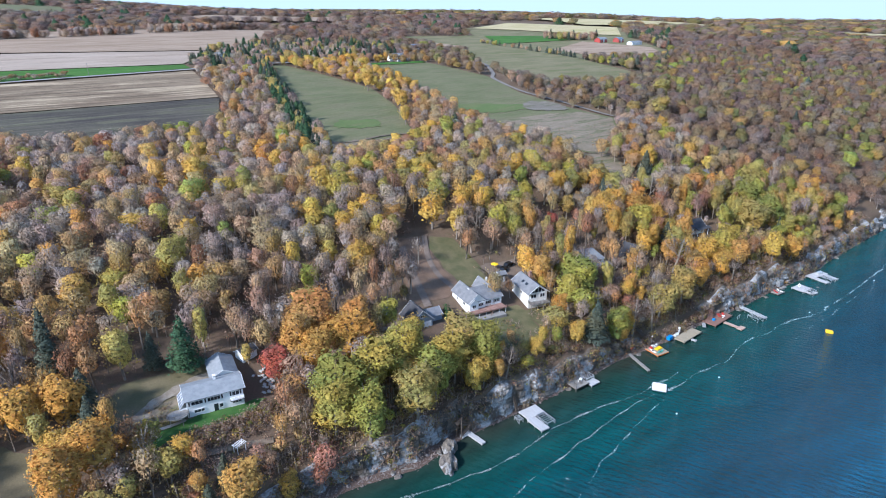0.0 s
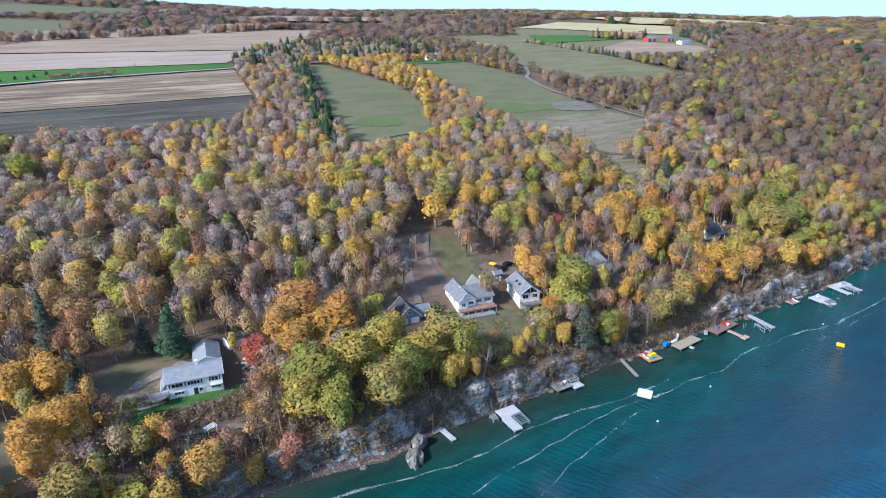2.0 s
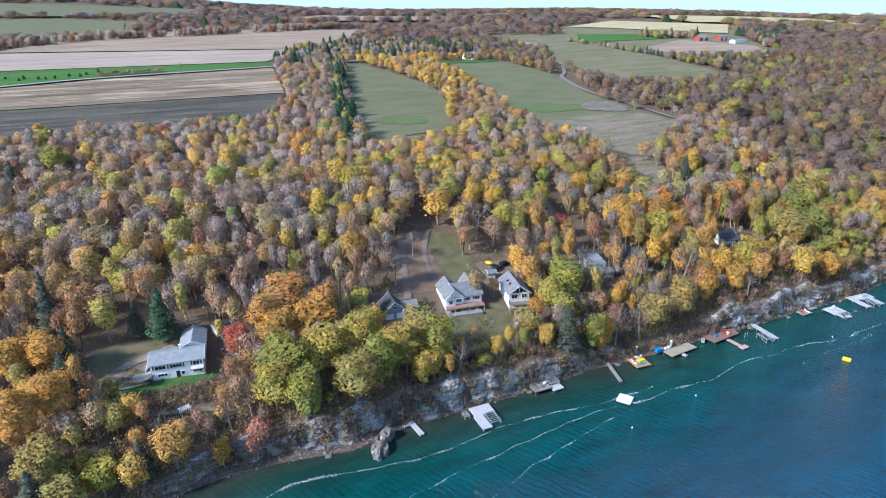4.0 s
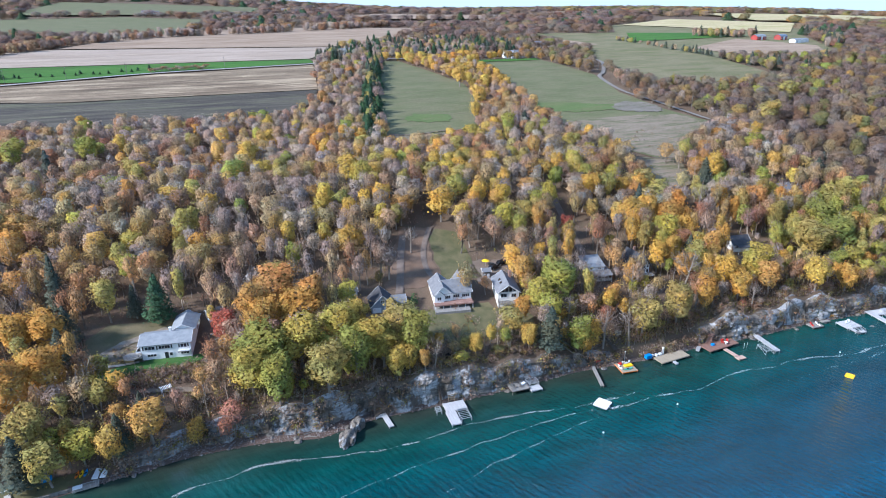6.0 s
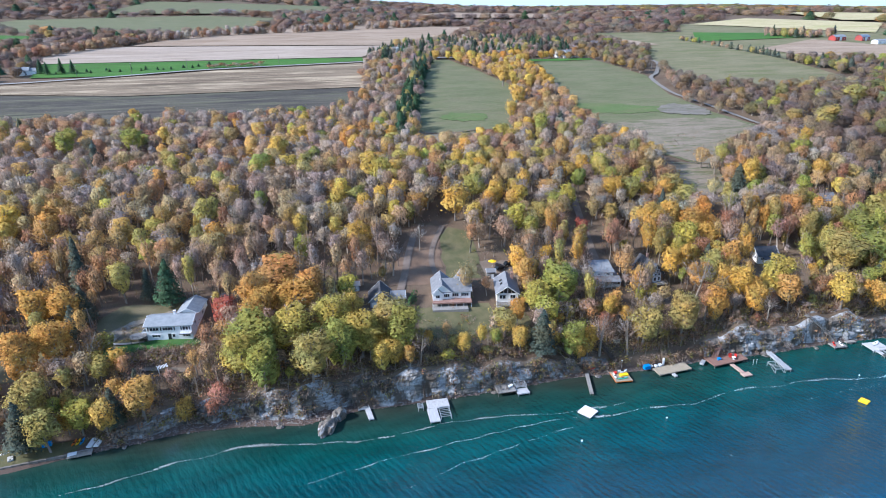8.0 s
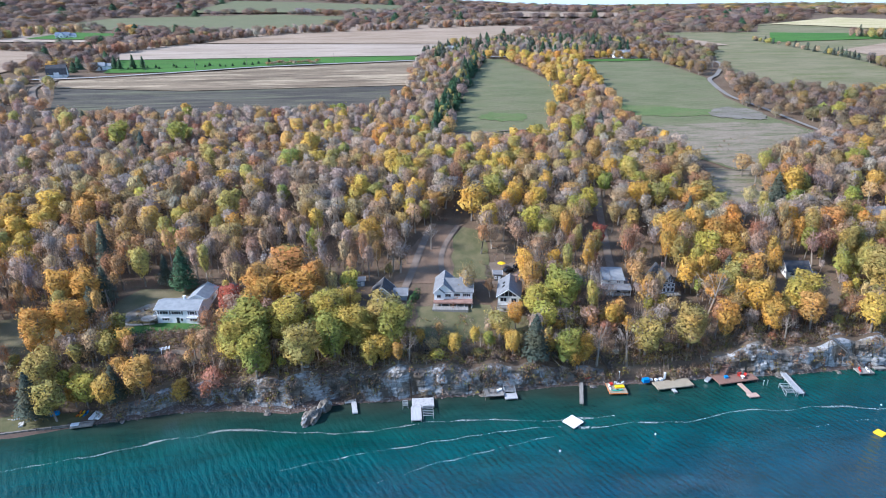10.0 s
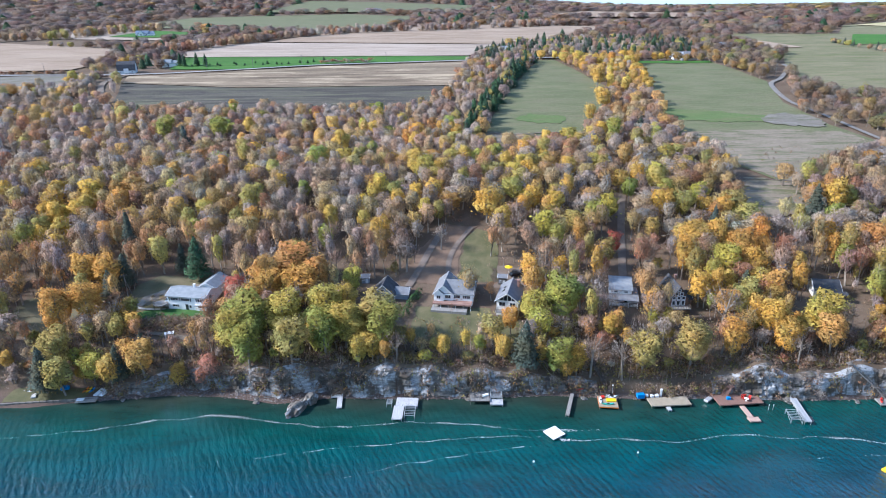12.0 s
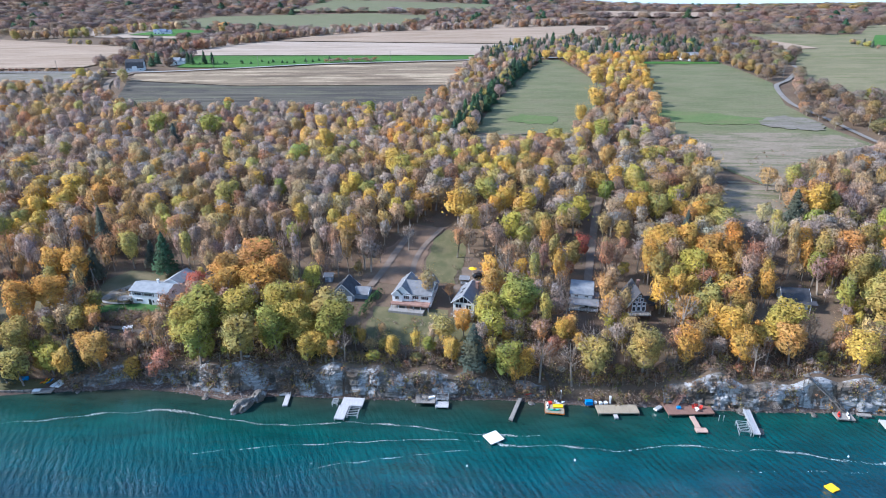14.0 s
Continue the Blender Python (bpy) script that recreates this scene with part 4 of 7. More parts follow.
    if leaves:
        d = ways(leaves)
        far, n = reach(d)
        p = heart + d * (far * (tight + r.uniform(-0.10 if seg else -0.5, loose, leaves)))[:, None]
        leaf.append(cards(r, p, n, size, 0.45))
        n = n + r.normal(0, 0.24, n.shape)
        bend.append(np.repeat(n / np.linalg.norm(n, axis=1, keepdims=True), 4, 0))
    if twigs:
        d = ways(twigs)
        d[:, 2] = np.abs(d[:, 2]) * 0.9 + 0.1 - 0.35 * (r.random(twigs) < 0.3)
        d /= np.linalg.norm(d, axis=1, keepdims=True)
        far, n = reach(d)
        tip = heart + d * (far * r.uniform(0.82, 1.12, twigs))[:, None]
        base = heart + d * (far * r.uniform(0.3, 0.6, twigs))[:, None] - (0, 0, 1.3) + r.normal(0, 0.35, (twigs, 3))
        side = np.cross(d, r.normal(0, 1, (twigs, 3)))
        side /= np.linalg.norm(side, axis=1, keepdims=True)
        wd = thick * r.uniform(0.6, 1.3, (twigs, 1))
        midp = (base + tip) / 2 + r.normal(0, 0.2, (twigs, 3))
        v = np.stack([base - side * wd * 0.6, midp - side * wd, tip, midp + side * wd], 1)
        leaf.append((v.reshape(-1, 3), np.arange(4 * twigs).reshape(-1, 4)))
        n = n + r.normal(0, 0.24, n.shape)
        bend.append(np.repeat(n / np.linalg.norm(n, axis=1, keepdims=True), 4, 0))
    return with_wood()


def forms(level, count, limbs, thick, **kinds):
    """Tree forms for one range of distance: leaves, their size, twigs, segments and rings of the body, how tight it is."""
    return {form: [tree_form(form, 100 * level + 17 * k + len(form), lv, sz, tw, sg, rg, limbs, thick, ti, low, lo) for k in range(count)]
            for form, (lv, sz, tw, sg, rg, ti, low, lo) in kinds.items()}


NEAR = forms(0, 5, 6, 0.05, full=(430, 0.30, 24, 13, 8, 0.78, 7.0, 0.36), grand=(1000, 0.24, 40, 16, 10, 0.84, 7.2, 0.26), huge=(2200, 0.18, 60, 18, 11, 0.86, 7.4, 0.22),
             thin=(300, 0.26, 130, 9, 6, 0.62, 6.6, 0.50), bare=(60, 0.2, 260, 0, 0, 0.9, 5.6, 0.2), conifer=(420, 0.34, 0, 11, 9, 1, 4, 0))
HILL = forms(4, 6, 4, 0.06, full=(190, 0.36, 8, 12, 7, 0.80, 6.8, 0.32), thin=(150, 0.33, 70, 10, 6, 0.72, 6.8, 0.40), bare=(40, 0.3, 150, 8, 5, 0.60, 6.2, 0.4), conifer=(160, 0.5, 0, 9, 7, 1, 4, 0))
MIDDLE = forms(1, 6, 0, 0.09, full=(44, 0.62, 2, 8, 5, 0.82, 6.8, 0.3), thin=(40, 0.58, 16, 8, 5, 0.78, 6.8, 0.34), bare=(18, 0.5, 44, 7, 4, 0.70, 6.2, 0.4), conifer=(40, 0.7, 0, 8, 5, 1, 4, 0))
FAR = forms(2, 5, 0, 0.2, full=(8, 1.0, 0, 6, 4, 0.88, 5.0, 0.2), thin=(8, 1.0, 2, 6, 4, 0.86, 5.0, 0.2), bare=(5, 0.9, 8, 6, 3, 0.8, 6.2, 0.3), conifer=(8, 1.2, 0, 6, 2, 1, 4, 0))
LOW = forms(3, 5, 2, 0.08, full=(70, 0.5, 6, 0, 0, 0.95, 4.2, 0.1), thin=(40, 0.4, 44, 0, 0, 0.95, 4.2, 0.1), bare=(8, 0.4, 70, 0, 0, 0.9, 4, 0.2), conifer=(40, 0.8, 0, 6, 2, 1, 4, 0))


def mesh_with_species(name, v, f, colours, mats, slots=None, normals=None):
    me = fast_mesh(name, v, f, True)
    if normals is not None:
        nm = me.attributes.new("custom_normal", "FLOAT_VECTOR", "POINT")
        nm.data.foreach_set("vector", np.ascontiguousarray(normals, dtype=np.float32).ravel())
    at = me.attributes.new("species", "FLOAT_COLOR", "FACE")
    at.data.foreach_set("color", np.concatenate([colours, np.ones((len(f), 1))], 1).astype(np.float32).ravel())
    for m in mats:
        me.materials.append(m)
    if slots is not None:
        me.polygons.foreach_set("material_index", slots.astype(np.int32))
    return me


TREE_MESHES = {}


def drift(v, f, tint, k):
    """Leaves within one crown turn unevenly: some masses greener, some further gone."""
    c = v[f[:, 0]]
    a = np.sin(c[:, 0] * 0.9 + 1.7 * k) * np.sin(c[:, 2] * 0.75 + k) + 0.6 * np.sin(c[:, 1] * 1.1 + 2.3 * k + c[:, 2] * 0.4)
    a = a[:, None]
    return np.array(tint)[None] * (1 + a * np.array((0.14, 0.04, -0.06)))


def tree_meshes(kind, k):
    if (kind, k) not in TREE_MESHES:
        form = FORM.get(kind, "full")
        (lv, lf, ln), (wv, wf, _) = NEAR[("full", "grand", "huge")[k // 10] if form == "full" else form][k % 10]
        crown = mesh_with_species("crown", lv, lf, drift(lv, lf, SPECIES[kind], k), [FOLIAGE if form in ("full", "conifer") else THINNING], None, ln)
        trunk = fast_mesh("trunk", wv, wf)
        trunk.materials.append(BARK if FORM.get(kind, "full") != "bare" else TWIG)
        TREE_MESHES[kind, k] = crown, trunk
    return TREE_MESHES[kind, k]


def tree(kind, x, y, sx, sz, turn, k):
    """One tree: an Empty at its foot with crown and trunk."""
    crown, trunk = tree_meshes(kind, k)
    ob = new({"pine": "pine_tree", "spruce": "spruce_tree"}.get(kind, "tree"))
    ob.matrix_basis = pose(x, y, hz(x, y) - 0.1, 0, 0, turn) @ Matrix.Diagonal((sx * (0.9 + 0.2 * ((x * 7.3) % 1)), sx * (0.9 + 0.2 * ((y * 5.1) % 1)), sz, 1))
    for nm, me in (("crown", crown), ("trunk", trunk)):
        p = new(nm, me)
        p.parent = ob
    size = "small " if sz < 0.5 else ""
    return tagged(ob, size + WORDS[kind] + " on the wooded bluff", "tree", "trees on the bluff")


PLACED = {
    "pine": [(27, 152, 5.0)],
    "spruce": [(3, 148, 3.6), (3, 138, 3.6), (20, 156, 3.2), (24, 113, 2.4), (-2, 105, 4.6), (19, 107, 3.3), (137, 108, 4.6), (255, 181, 5.5)],
    "red": [(46, 136, 4.0), (175, 165, 2.9)],
    "green": [(55, 118, 7.4), (57, 108, 5.6), (79, 112, 5.7), (97, 112, 5.6), (150, 128, 7.6), (147, 108, 4.2), (199, 271, 5.5), (-35, 279, 6), (-7, 278, 6), (281, 142, 7.5), (274, 127, 7.5)],
    "lime": [(65, 119, 6.4), (78, 124, 6.5), (84, 115, 5.8), (51, 114, 5.5), (82, 142, 3.7), (10, 109, 4.0), (142, 124, 4.8), (227, 118, 5.4), (209, 149, 5.2), (150, 171, 5.2), (104, 214, 5.5)],
    "olive": [(70, 107, 5.4), (93, 119, 6.4), (63, 154, 4.7), (0, 110, 5.6), (4, 104, 4.5), (185, 110, 5.6), (171, 109, 5), (368, 255, 8), (260, 126, 7), (302, 150, 8), (428, 298, 8)],
    "yellow": [(89, 109, 3.2), (93, 109, 2.9), (87, 114, 4.3), (17, 106, 3.6), (36, 108, 2.6), (114, 110, 2.6), (120, 114, 2.2), (131, 110, 3.0), (149, 107, 3.0), (204, 163, 5.4), (210, 162, 5.4),
               (135, 177, 4.4), (100, 222, 6), (33, 190, 2.7), (44, 204, 4.2), (62, 256, 5.0), (206, 330, 6.0), (194, 304, 4.4), (215, 385, 6.5), (242, 107, 4.6)],
    "orange": [(63, 148, 7.0), (54, 142, 5.5), (71, 141, 5.4), (26, 108, 4.5), (97, 107, 2.0), (226, 112, 4.6), (265, 161, 5.4), (201, 128, 3.8)],
    "gold": [(66, 135, 6.2), (57, 135, 5.2), (53, 132, 4.4), (2, 126, 5.6), (-9, 145, 5.0), (-1, 144, 5.0), (-5, 122, 5.6), (7, 109, 2.4), (104, 115, 2.0), (134, 121, 3.2),
             (152, 108, 3.2), (168, 115, 2.4), (197, 111, 4.4), (212, 118, 4.8), (212, 112, 4.0), (217, 158, 5.4), (218, 147, 5.0), (130, 186, 6.0), (267, 189, 6.2), (255, 106, 4.0)],
    "rose": [(45, 108, 4.2), (43, 107, 2.6), (190, 166, 2.8)],
    "peach": [(129.2, 139, 2.3), (110, 117, 2.2)],
    "bare": [(156, 108, 5.0), (170, 110, 5.6), (165, 107, 4.8), (198, 123, 6.4), (140, 172, 5.0), (100, 108, 3.6)],
    "russet": [(195, 113, 4.6)],
    "pale": [(112, 169, 3.4), (241, 167, 5.5), (215, 108, 3.4)],
}

# (x, y, half width, half depth): places kept free of wild trees
OPEN = [(124, 131, 5, 7), (188, 121, 5, 12), (228, 130, 8, 8), (38, 129, 6, 8), (103, 141, 8, 10), (190, 120, 4, 10), (23, 138, 16, 8.5), (30, 146, 12, 6), (-17, 132, 11, 12), (114, 126, 12.5, 12), (114, 149, 17, 11), (97, 131, 9, 8), (116, 167, 14, 16), (122, 180, 11, 5), (133, 127, 7.5, 12), (134, 140, 8, 9), (139, 153, 9, 7),
        (91, 145, 9, 7), (88, 135, 6, 7), (171, 131, 6.5, 13), (174, 150, 5, 9), (178, 166, 4.5, 10), (184, 190, 4, 14), (189, 127, 6, 12), (190, 142, 7, 12), (241, 134, 10, 12), (241, 145, 8, 6), (-2, 104, 14, 5.5),
        (294, 172, 8, 12), (43, 138, 4, 9), (25, 126, 13, 5), (192, 252, 3, 16), (30, 119, 10, 2.5), (18, 147, 12, 8), (247, 202, 12, 17), (252, 227, 13, 16), (236, 186, 8, 10)]


def inside(outline, x, y):
    hit = np.zeros(x.shape, bool)
    n = len(outline)
    for i in range(n):
        (x0, y0), (x1, y1) = outline[i], outline[(i + 1) % n]
        with np.errstate(divide="ignore", invalid="ignore"):
            cross = ((y0 > y) != (y1 > y)) & (x < (x1 - x0) * (y - y0) / (y1 - y0 + 1e-12) + x0)
        hit ^= cross
    return hit


def near_line(points, x, y, reach):
    hit = np.zeros(x.shape, bool)
    for (x0, y0), (x1, y1) in zip(points, points[1:]):
        dx, dy = x1 - x0, y1 - y0
        t = np.clip(((x - x0) * dx + (y - y0) * dy) / (dx * dx + dy * dy), 0, 1)
        hit |= (x - x0 - t * dx) ** 2 + (y - y0 - t * dy) ** 2 < reach ** 2
    return hit


def wooded(x, y):
    ok = y > shore(x) + beach(x) + np.where(bluff(x) < 3, 6.5, 5.0)
    for o in FIELD_LINES:
        ok &= ~inside(o, x, y)
    for cx, cy, rx, ry in OPEN:
        ok &= ((x - cx) / rx) ** 2 + ((y - cy) / ry) ** 2 > 1
    ok &= ~near_line([(-760, 470), (-256, 455), (-139, 452), (-62, 470), (8, 491), (131, 508), (196, 518), (262, 512), (330, 520), (420, 556)], x, y, 7)
    ok &= ~near_line([(382, 470), (352, 412), (336, 392), (327, 350), (332, 318), (340, 272)], x, y, 5)
    ok &= ~near_line([(-139, 450), (-143, 425), (-133, 398), (-116, 370)], x, y, 5)
    ok &= ~((x > -760) & (x < -160) & (y > 440) & (y < 480))
    return ok


def pick_species(r, x, y):
    """What grows where: mostly thinning grey-brown crowns inland, more colour near the lake."""
    n = len(x)
    kinds = ["mauve", "brown", "bare", "tan", "russet", "gold", "yellow", "orange", "olive", "lime", "straw", "honey", "green", "spruce", "pale", "peach"]
    base = np.array([27, 17, 16, 10, 7, 2.6, 1.4, 1.3, 4, 1.0, 8, 5, 1.2, 0.6, 1.5, 2.0])
    lake = np.array([11, 9, 12, 7, 6, 8, 6, 4, 8, 5, 8, 7, 3, 1.5, 2, 3])
    mid = np.array([15, 10, 12, 9, 4, 7, 6, 2, 9, 3, 12, 8, 0.8, 0.4, 2, 1.5])
    east = np.array([24, 22, 8, 6, 18, 3, 1.5, 3, 7, 2, 3, 3, 5, 0.3, 0.5, 1])
    patchy = np.array([noise.noise(Vector((a / 26, b / 26, 3))) for a, b in zip(x, y)])
    w_lake = np.clip(1 - (y - 108) / 50, 0, 1) * 0.8
    w_mid = np.exp(-((x - 130) / 75) ** 2) * np.exp(-((y - 215) / 65) ** 2)
    w_east = step01(280, 420, x)
    w = base[None] * (1 + 0 * x[:, None])
    west = np.array([10, 8, 7, 14, 4, 13, 4, 6, 4, 1, 10, 20, 1, 0.6, 1, 16])
    glow = np.array([9, 7, 7, 7, 5, 15, 9, 8, 6, 3, 7, 13, 1.5, 1, 2, 5])
    w_glow = np.exp(-((x - 215) / 60) ** 2 - ((y - 145) / 55) ** 2) * 0.9
    w_west = step01(60, -20, x) * np.clip(1 - (y - 150) / 90, 0, 1) * 0.9
    belt = np.array([5, 5, 6, 4, 5, 5, 2, 4, 24, 12, 3, 3, 16, 1, 2, 2])
    w_belt = step01(228, 262, x) * step01(345, 330, x) * step01(195, 150, y) * 0.75
    for wt, tab in ((w_lake, lake), (w_mid, mid), (w_east, east), (w_west, west), (w_glow, glow), (w_belt, belt)):
        w = w * (1 - wt[:, None]) + tab[None] * wt[:, None]
    w[:, 5:12] *= np.exp(1.4 * patchy)[:, None]
    c = np.cumsum(w / w.sum(1, keepdims=True), 1)
    return [kinds[int(k)] for k in np.minimum((r.random(n)[:, None] > c).sum(1), len(kinds) - 1)]


# closed woods further off: same mixture darkened, crown self-shading put into the colour
SHADED_KINDS = {"mauve": "heather", "brown": "dusk", "bare": "heather", "russet": "umber", "tan": "fawn", "straw": "fawn", "honey": "amber", "gold": "amber", "olive": "moss", "lime": "moss", "pale": "fawn", "peach": "umber"}


def scatter(r, x0, x1, y0, y1, gap):
    nx, ny = int((x1 - x0) / gap), int((y1 - y0) / gap)
    X, Y = np.meshgrid(np.arange(nx), np.arange(ny))
    x = x0 + (X.ravel() + 0.5 * (Y.ravel() % 2) + r.uniform(-0.38, 0.38, X.size)) * gap
    y = y0 + (Y.ravel() + r.uniform(-0.38, 0.38, X.size)) * gap
    return x, y


def plant(name, level, x, y, kinds, sx, sz, r, label, category="woods", sink=0.0):
    """Many trees of one wood joined into one object."""
    V, F, C, S, N, n = [], [], [], [], [], 0
    z = land(x, y)
    for i in range(len(x)):
        form = FORM.get(kinds[i], "full")
        (lv, lf, ln), (wv, wf, wn_) = level[form][int(r.integers(0, len(level["full"])))]
        a = r.uniform(0, 2 * np.pi)
        ca, sa = np.cos(a), np.sin(a)
        wide = r.uniform(0.82, 1.2)
        tint = np.array(SPECIES[kinds[i]]) * r.uniform(0.85, 1.15) * (1 + r.normal(0, 0.035, 3))
        for v, f, e, slot in ((lv, lf, ln, 0 if form in ("full", "conifer") else 2), (wv, wf, wn_, 1)):
            if not len(v):
                continue
            V.append(np.stack([sx[i] * (v[:, 0] * wide * ca - v[:, 1] * sa) + x[i], sx[i] * (v[:, 0] * wide * sa + v[:, 1] * ca) + y[i], (v[:, 2] - sink) * sz[i] + z[i]], 1))
            N.append(np.stack([e[:, 0] * ca - e[:, 1] * sa, e[:, 0] * sa + e[:, 1] * ca, e[:, 2]], 1))
            F.append(f + n)
            n += len(v)
            C.append(drift(v, f, tint, i % 11))
            S.append(np.full(len(f), slot))
    me = mesh_with_species(name, np.concatenate(V), np.concatenate(F), np.concatenate(C), [FOLIAGE, TWIG, THINNING], np.concatenate(S), np.concatenate(N))
    return tagged(new(name, me), label, category, kind="stuff")


rt = np.random.default_rng(21)
count, taken = 0, []
for kind, places in PLACED.items():
    for x, y, rad in places:
        up = min(10.5, max(4.2, 1.6 * rad + 1.6))
        tree(kind, x, y, rad / 3.3, up / 8.6, rt.uniform(0, 360), int(rt.integers(0, 5)) + (20 if rad > 5 and y < 170 else 10 if rad > 2.5 and y < 170 else 0))
        taken.append((x, y, rad))
        count += 1
taken = np.array(taken)


def clear_of_placed(x, y, k=0.75):
    d = np.hypot(x[:, None] - taken[None, :, 0], y[:, None] - taken[None, :, 1])
    return (d > taken[None, :, 2] * k + 1.5).all(1)


# the wood that the camera passes nearest
gx, gy = scatter(rt, -80, 335, 106, 166, 5.6)
hx, hy = scatter(rt, -80, 335, 166, 246, 6.2)
gx, gy = np.concatenate([gx, hx]), np.concatenate([gy, hy])
ok = wooded(gx, gy) & clear_of_placed(gx, gy)
gx, gy = gx[ok], gy[ok]
gk = pick_species(rt, gx, gy)
gsx = rt.uniform(0.72, 1.42, len(gx)) * np.where(gy < 114, 0.62, 1)
gsz = rt.uniform(0.8, 1.12, len(gx)) * np.where(gy < 114, 0.55, np.where(gy < 122, 0.8, np.where(gy > 140, 1.22, 1.05)))
single = (gy < 136) & (gx > -20) & (gx < 262)
room = 300 - count
single &= np.cumsum(single) <= room
for i in np.nonzero(single)[0]:
    tree(gk[i], gx[i], gy[i], gsx[i], gsz[i], rt.uniform(0, 360), int(rt.integers(0, 5)))
rest = np.nonzero(~single & (gy < 166))[0]
hill = np.nonzero(~single & (gy >= 166))[0]
plant("near_woods", NEAR, gx[rest], gy[rest], [gk[i] for i in rest], gsx[rest], gsz[rest], rt, "mixed autumn wood of thinning brown, gold and grey trees")
plant("hillside_woods", HILL, gx[hill], gy[hill], [gk[i] for i in hill], gsx[hill] * 1.3, gsz[hill] * 0.8, rt, "closed autumn wood of rounded tan, brown and gold crowns")

# half-grown trees that close the wood between the houses and the edge of the bluff
ux, uy = scatter(rt, -30, 330, 109, 160, 4.9)
ok = wooded(ux, uy) & clear_of_placed(ux, uy, 0.45) & (rt.random(len(ux)) < np.where(uy < 138, 0.95, 0.5))
ux, uy = ux[ok], uy[ok]
uk = [("straw", "brown", "olive", "mauve", "honey", "bare", "tan", "russet", "gold", "olive", "lime", "green")[int(k)] for k in rt.integers(0, 12, len(ux))]
uk = [("honey", "peach", "tan", "gold", "straw")[int(rt.integers(0, 5))] if ux[i] < 24 and rt.random() < 0.7 else k for i, k in enumerate(uk)]
plant("young_trees", HILL, ux, uy, uk, rt.uniform(0.45, 0.85, len(ux)), rt.uniform(0.32, 0.66, len(ux)) * np.where(uy < 114, 0.7, 1), rt, "half-grown brown, olive and gold trees among the tall ones", sink=0.5)

# saplings and twiggy brush under and between the trees
bx, by = scatter(rt, -40, 330, 107, 172, 4.5)
rim = scatter(rt, 14, 320, 105, 122, 2.7)
bx, by = np.concatenate([bx, rim[0]]), np.concatenate([by, rim[1]])
ok = (by > shore(bx) + 4.0 + beach(bx))
for cx, cy, rx, ry in OPEN:
    ok &= ((bx - cx) / rx) ** 2 + ((by - cy) / ry) ** 2 > 0.95
ok &= rt.random(len(bx)) < np.where(by < 135, 1.0, 0.55)
bx, by = bx[ok], by[ok]
bk = [("mauve", "brown", "bare", "olive", "straw", "russet", "honey", "brown", "tan", "olive")[int(k)] for k in rt.integers(0, 10, len(bx))]
plant("brush", LOW, bx, by, bk, rt.uniform(0.4, 0.75, len(bx)), rt.uniform(0.18, 0.52, len(bx)) * np.where(by < 112, 0.6, 1), rt, "grey-brown saplings and twiggy brush under the trees", "brush")

# the woods further up the slope and along the lake, hedgerows between fields
mx, my = [], []
for x0, x1, y0, y1, gap in ((-420, -80, 100, 345, 8.0), (-80, 345, 246, 345, 6.3), (335, 345, 112, 246, 6.3), (345, 760, 112, 480, 9.0), (104, 345, 345, 640, 7.4), (345, 520, 480, 640, 9), (-420, -150, 345, 440, 9), (-150, -100, 345, 440, 8)):
    a, b = scatter(rt, x0, x1, y0, y1, gap)
    mx.append(a)
    my.append(b)
mx, my = np.concatenate(mx), np.concatenate(my)
ok = wooded(mx, my) & clear_of_placed(mx, my)
mx, my = mx[ok], my[ok]
mk = pick_species(rt, mx, my)
hedge = (mx > 100) & (mx < 345) & (my > 290)
for i in np.nonzero(hedge)[0]:
    u = rt.random()
    along = (my[i] - 262) * 0.256 + 128 - mx[i]
    if 0 < along < 14 and my[i] < 520:
        mk[i] = "pine" if u < 0.75 else mk[i]
    elif mx[i] > 186 and my[i] < 520:
        mk[i] = (("yellow", "gold", "honey", "yellow", "brown", "gold") if my[i] > 365 else ("tan", "honey", "russet", "mauve", "brown", "straw"))[int(u * 6)] if u < 0.85 else mk[i]
    elif my[i] > 500:
        mk[i] = ("spruce", "olive", "brown", "pine", "bare", "mauve")[int(u * 6)]
# east of x = 300 bright kinds swap to the self-shaded tints
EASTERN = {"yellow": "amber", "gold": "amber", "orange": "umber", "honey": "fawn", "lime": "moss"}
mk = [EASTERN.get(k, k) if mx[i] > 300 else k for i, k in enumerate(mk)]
mk = [SHADED_KINDS.get(k, k) if mx[i] > 345 or (mx[i] > 300 and rt.random() < 0.5) else k for i, k in enumerate(mk)]
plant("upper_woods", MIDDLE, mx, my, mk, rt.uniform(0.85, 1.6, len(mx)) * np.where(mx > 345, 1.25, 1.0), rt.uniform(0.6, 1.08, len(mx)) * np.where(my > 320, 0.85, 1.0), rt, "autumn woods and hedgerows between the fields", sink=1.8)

# far woods to the skyline, sparser and coarser with distance
fx, fy, fs = [], [], []
d = 500.0
while d < 4400:
    gap = max(10.0, d / 42)
    n = int(2.25 * d / gap)
    a = np.radians(-46) + 2.25 * (np.arange(n) + rt.random(n)) / n
    rr = d + rt.uniform(-0.5, 0.5, n) * gap
    fx.append(60 + rr * np.sin(a))
    fy.append(20 + rr * np.cos(a))
    fs.append(np.full(n, gap))
    d += gap * 0.95
fx, fy, fs = map(np.concatenate, (fx, fy, fs))
ok = wooded(fx, fy) & ~((fx > -420) & (fx < 760) & (fy < 480)) & ~((fx > 118) & (fx < 520) & (fy < 640))
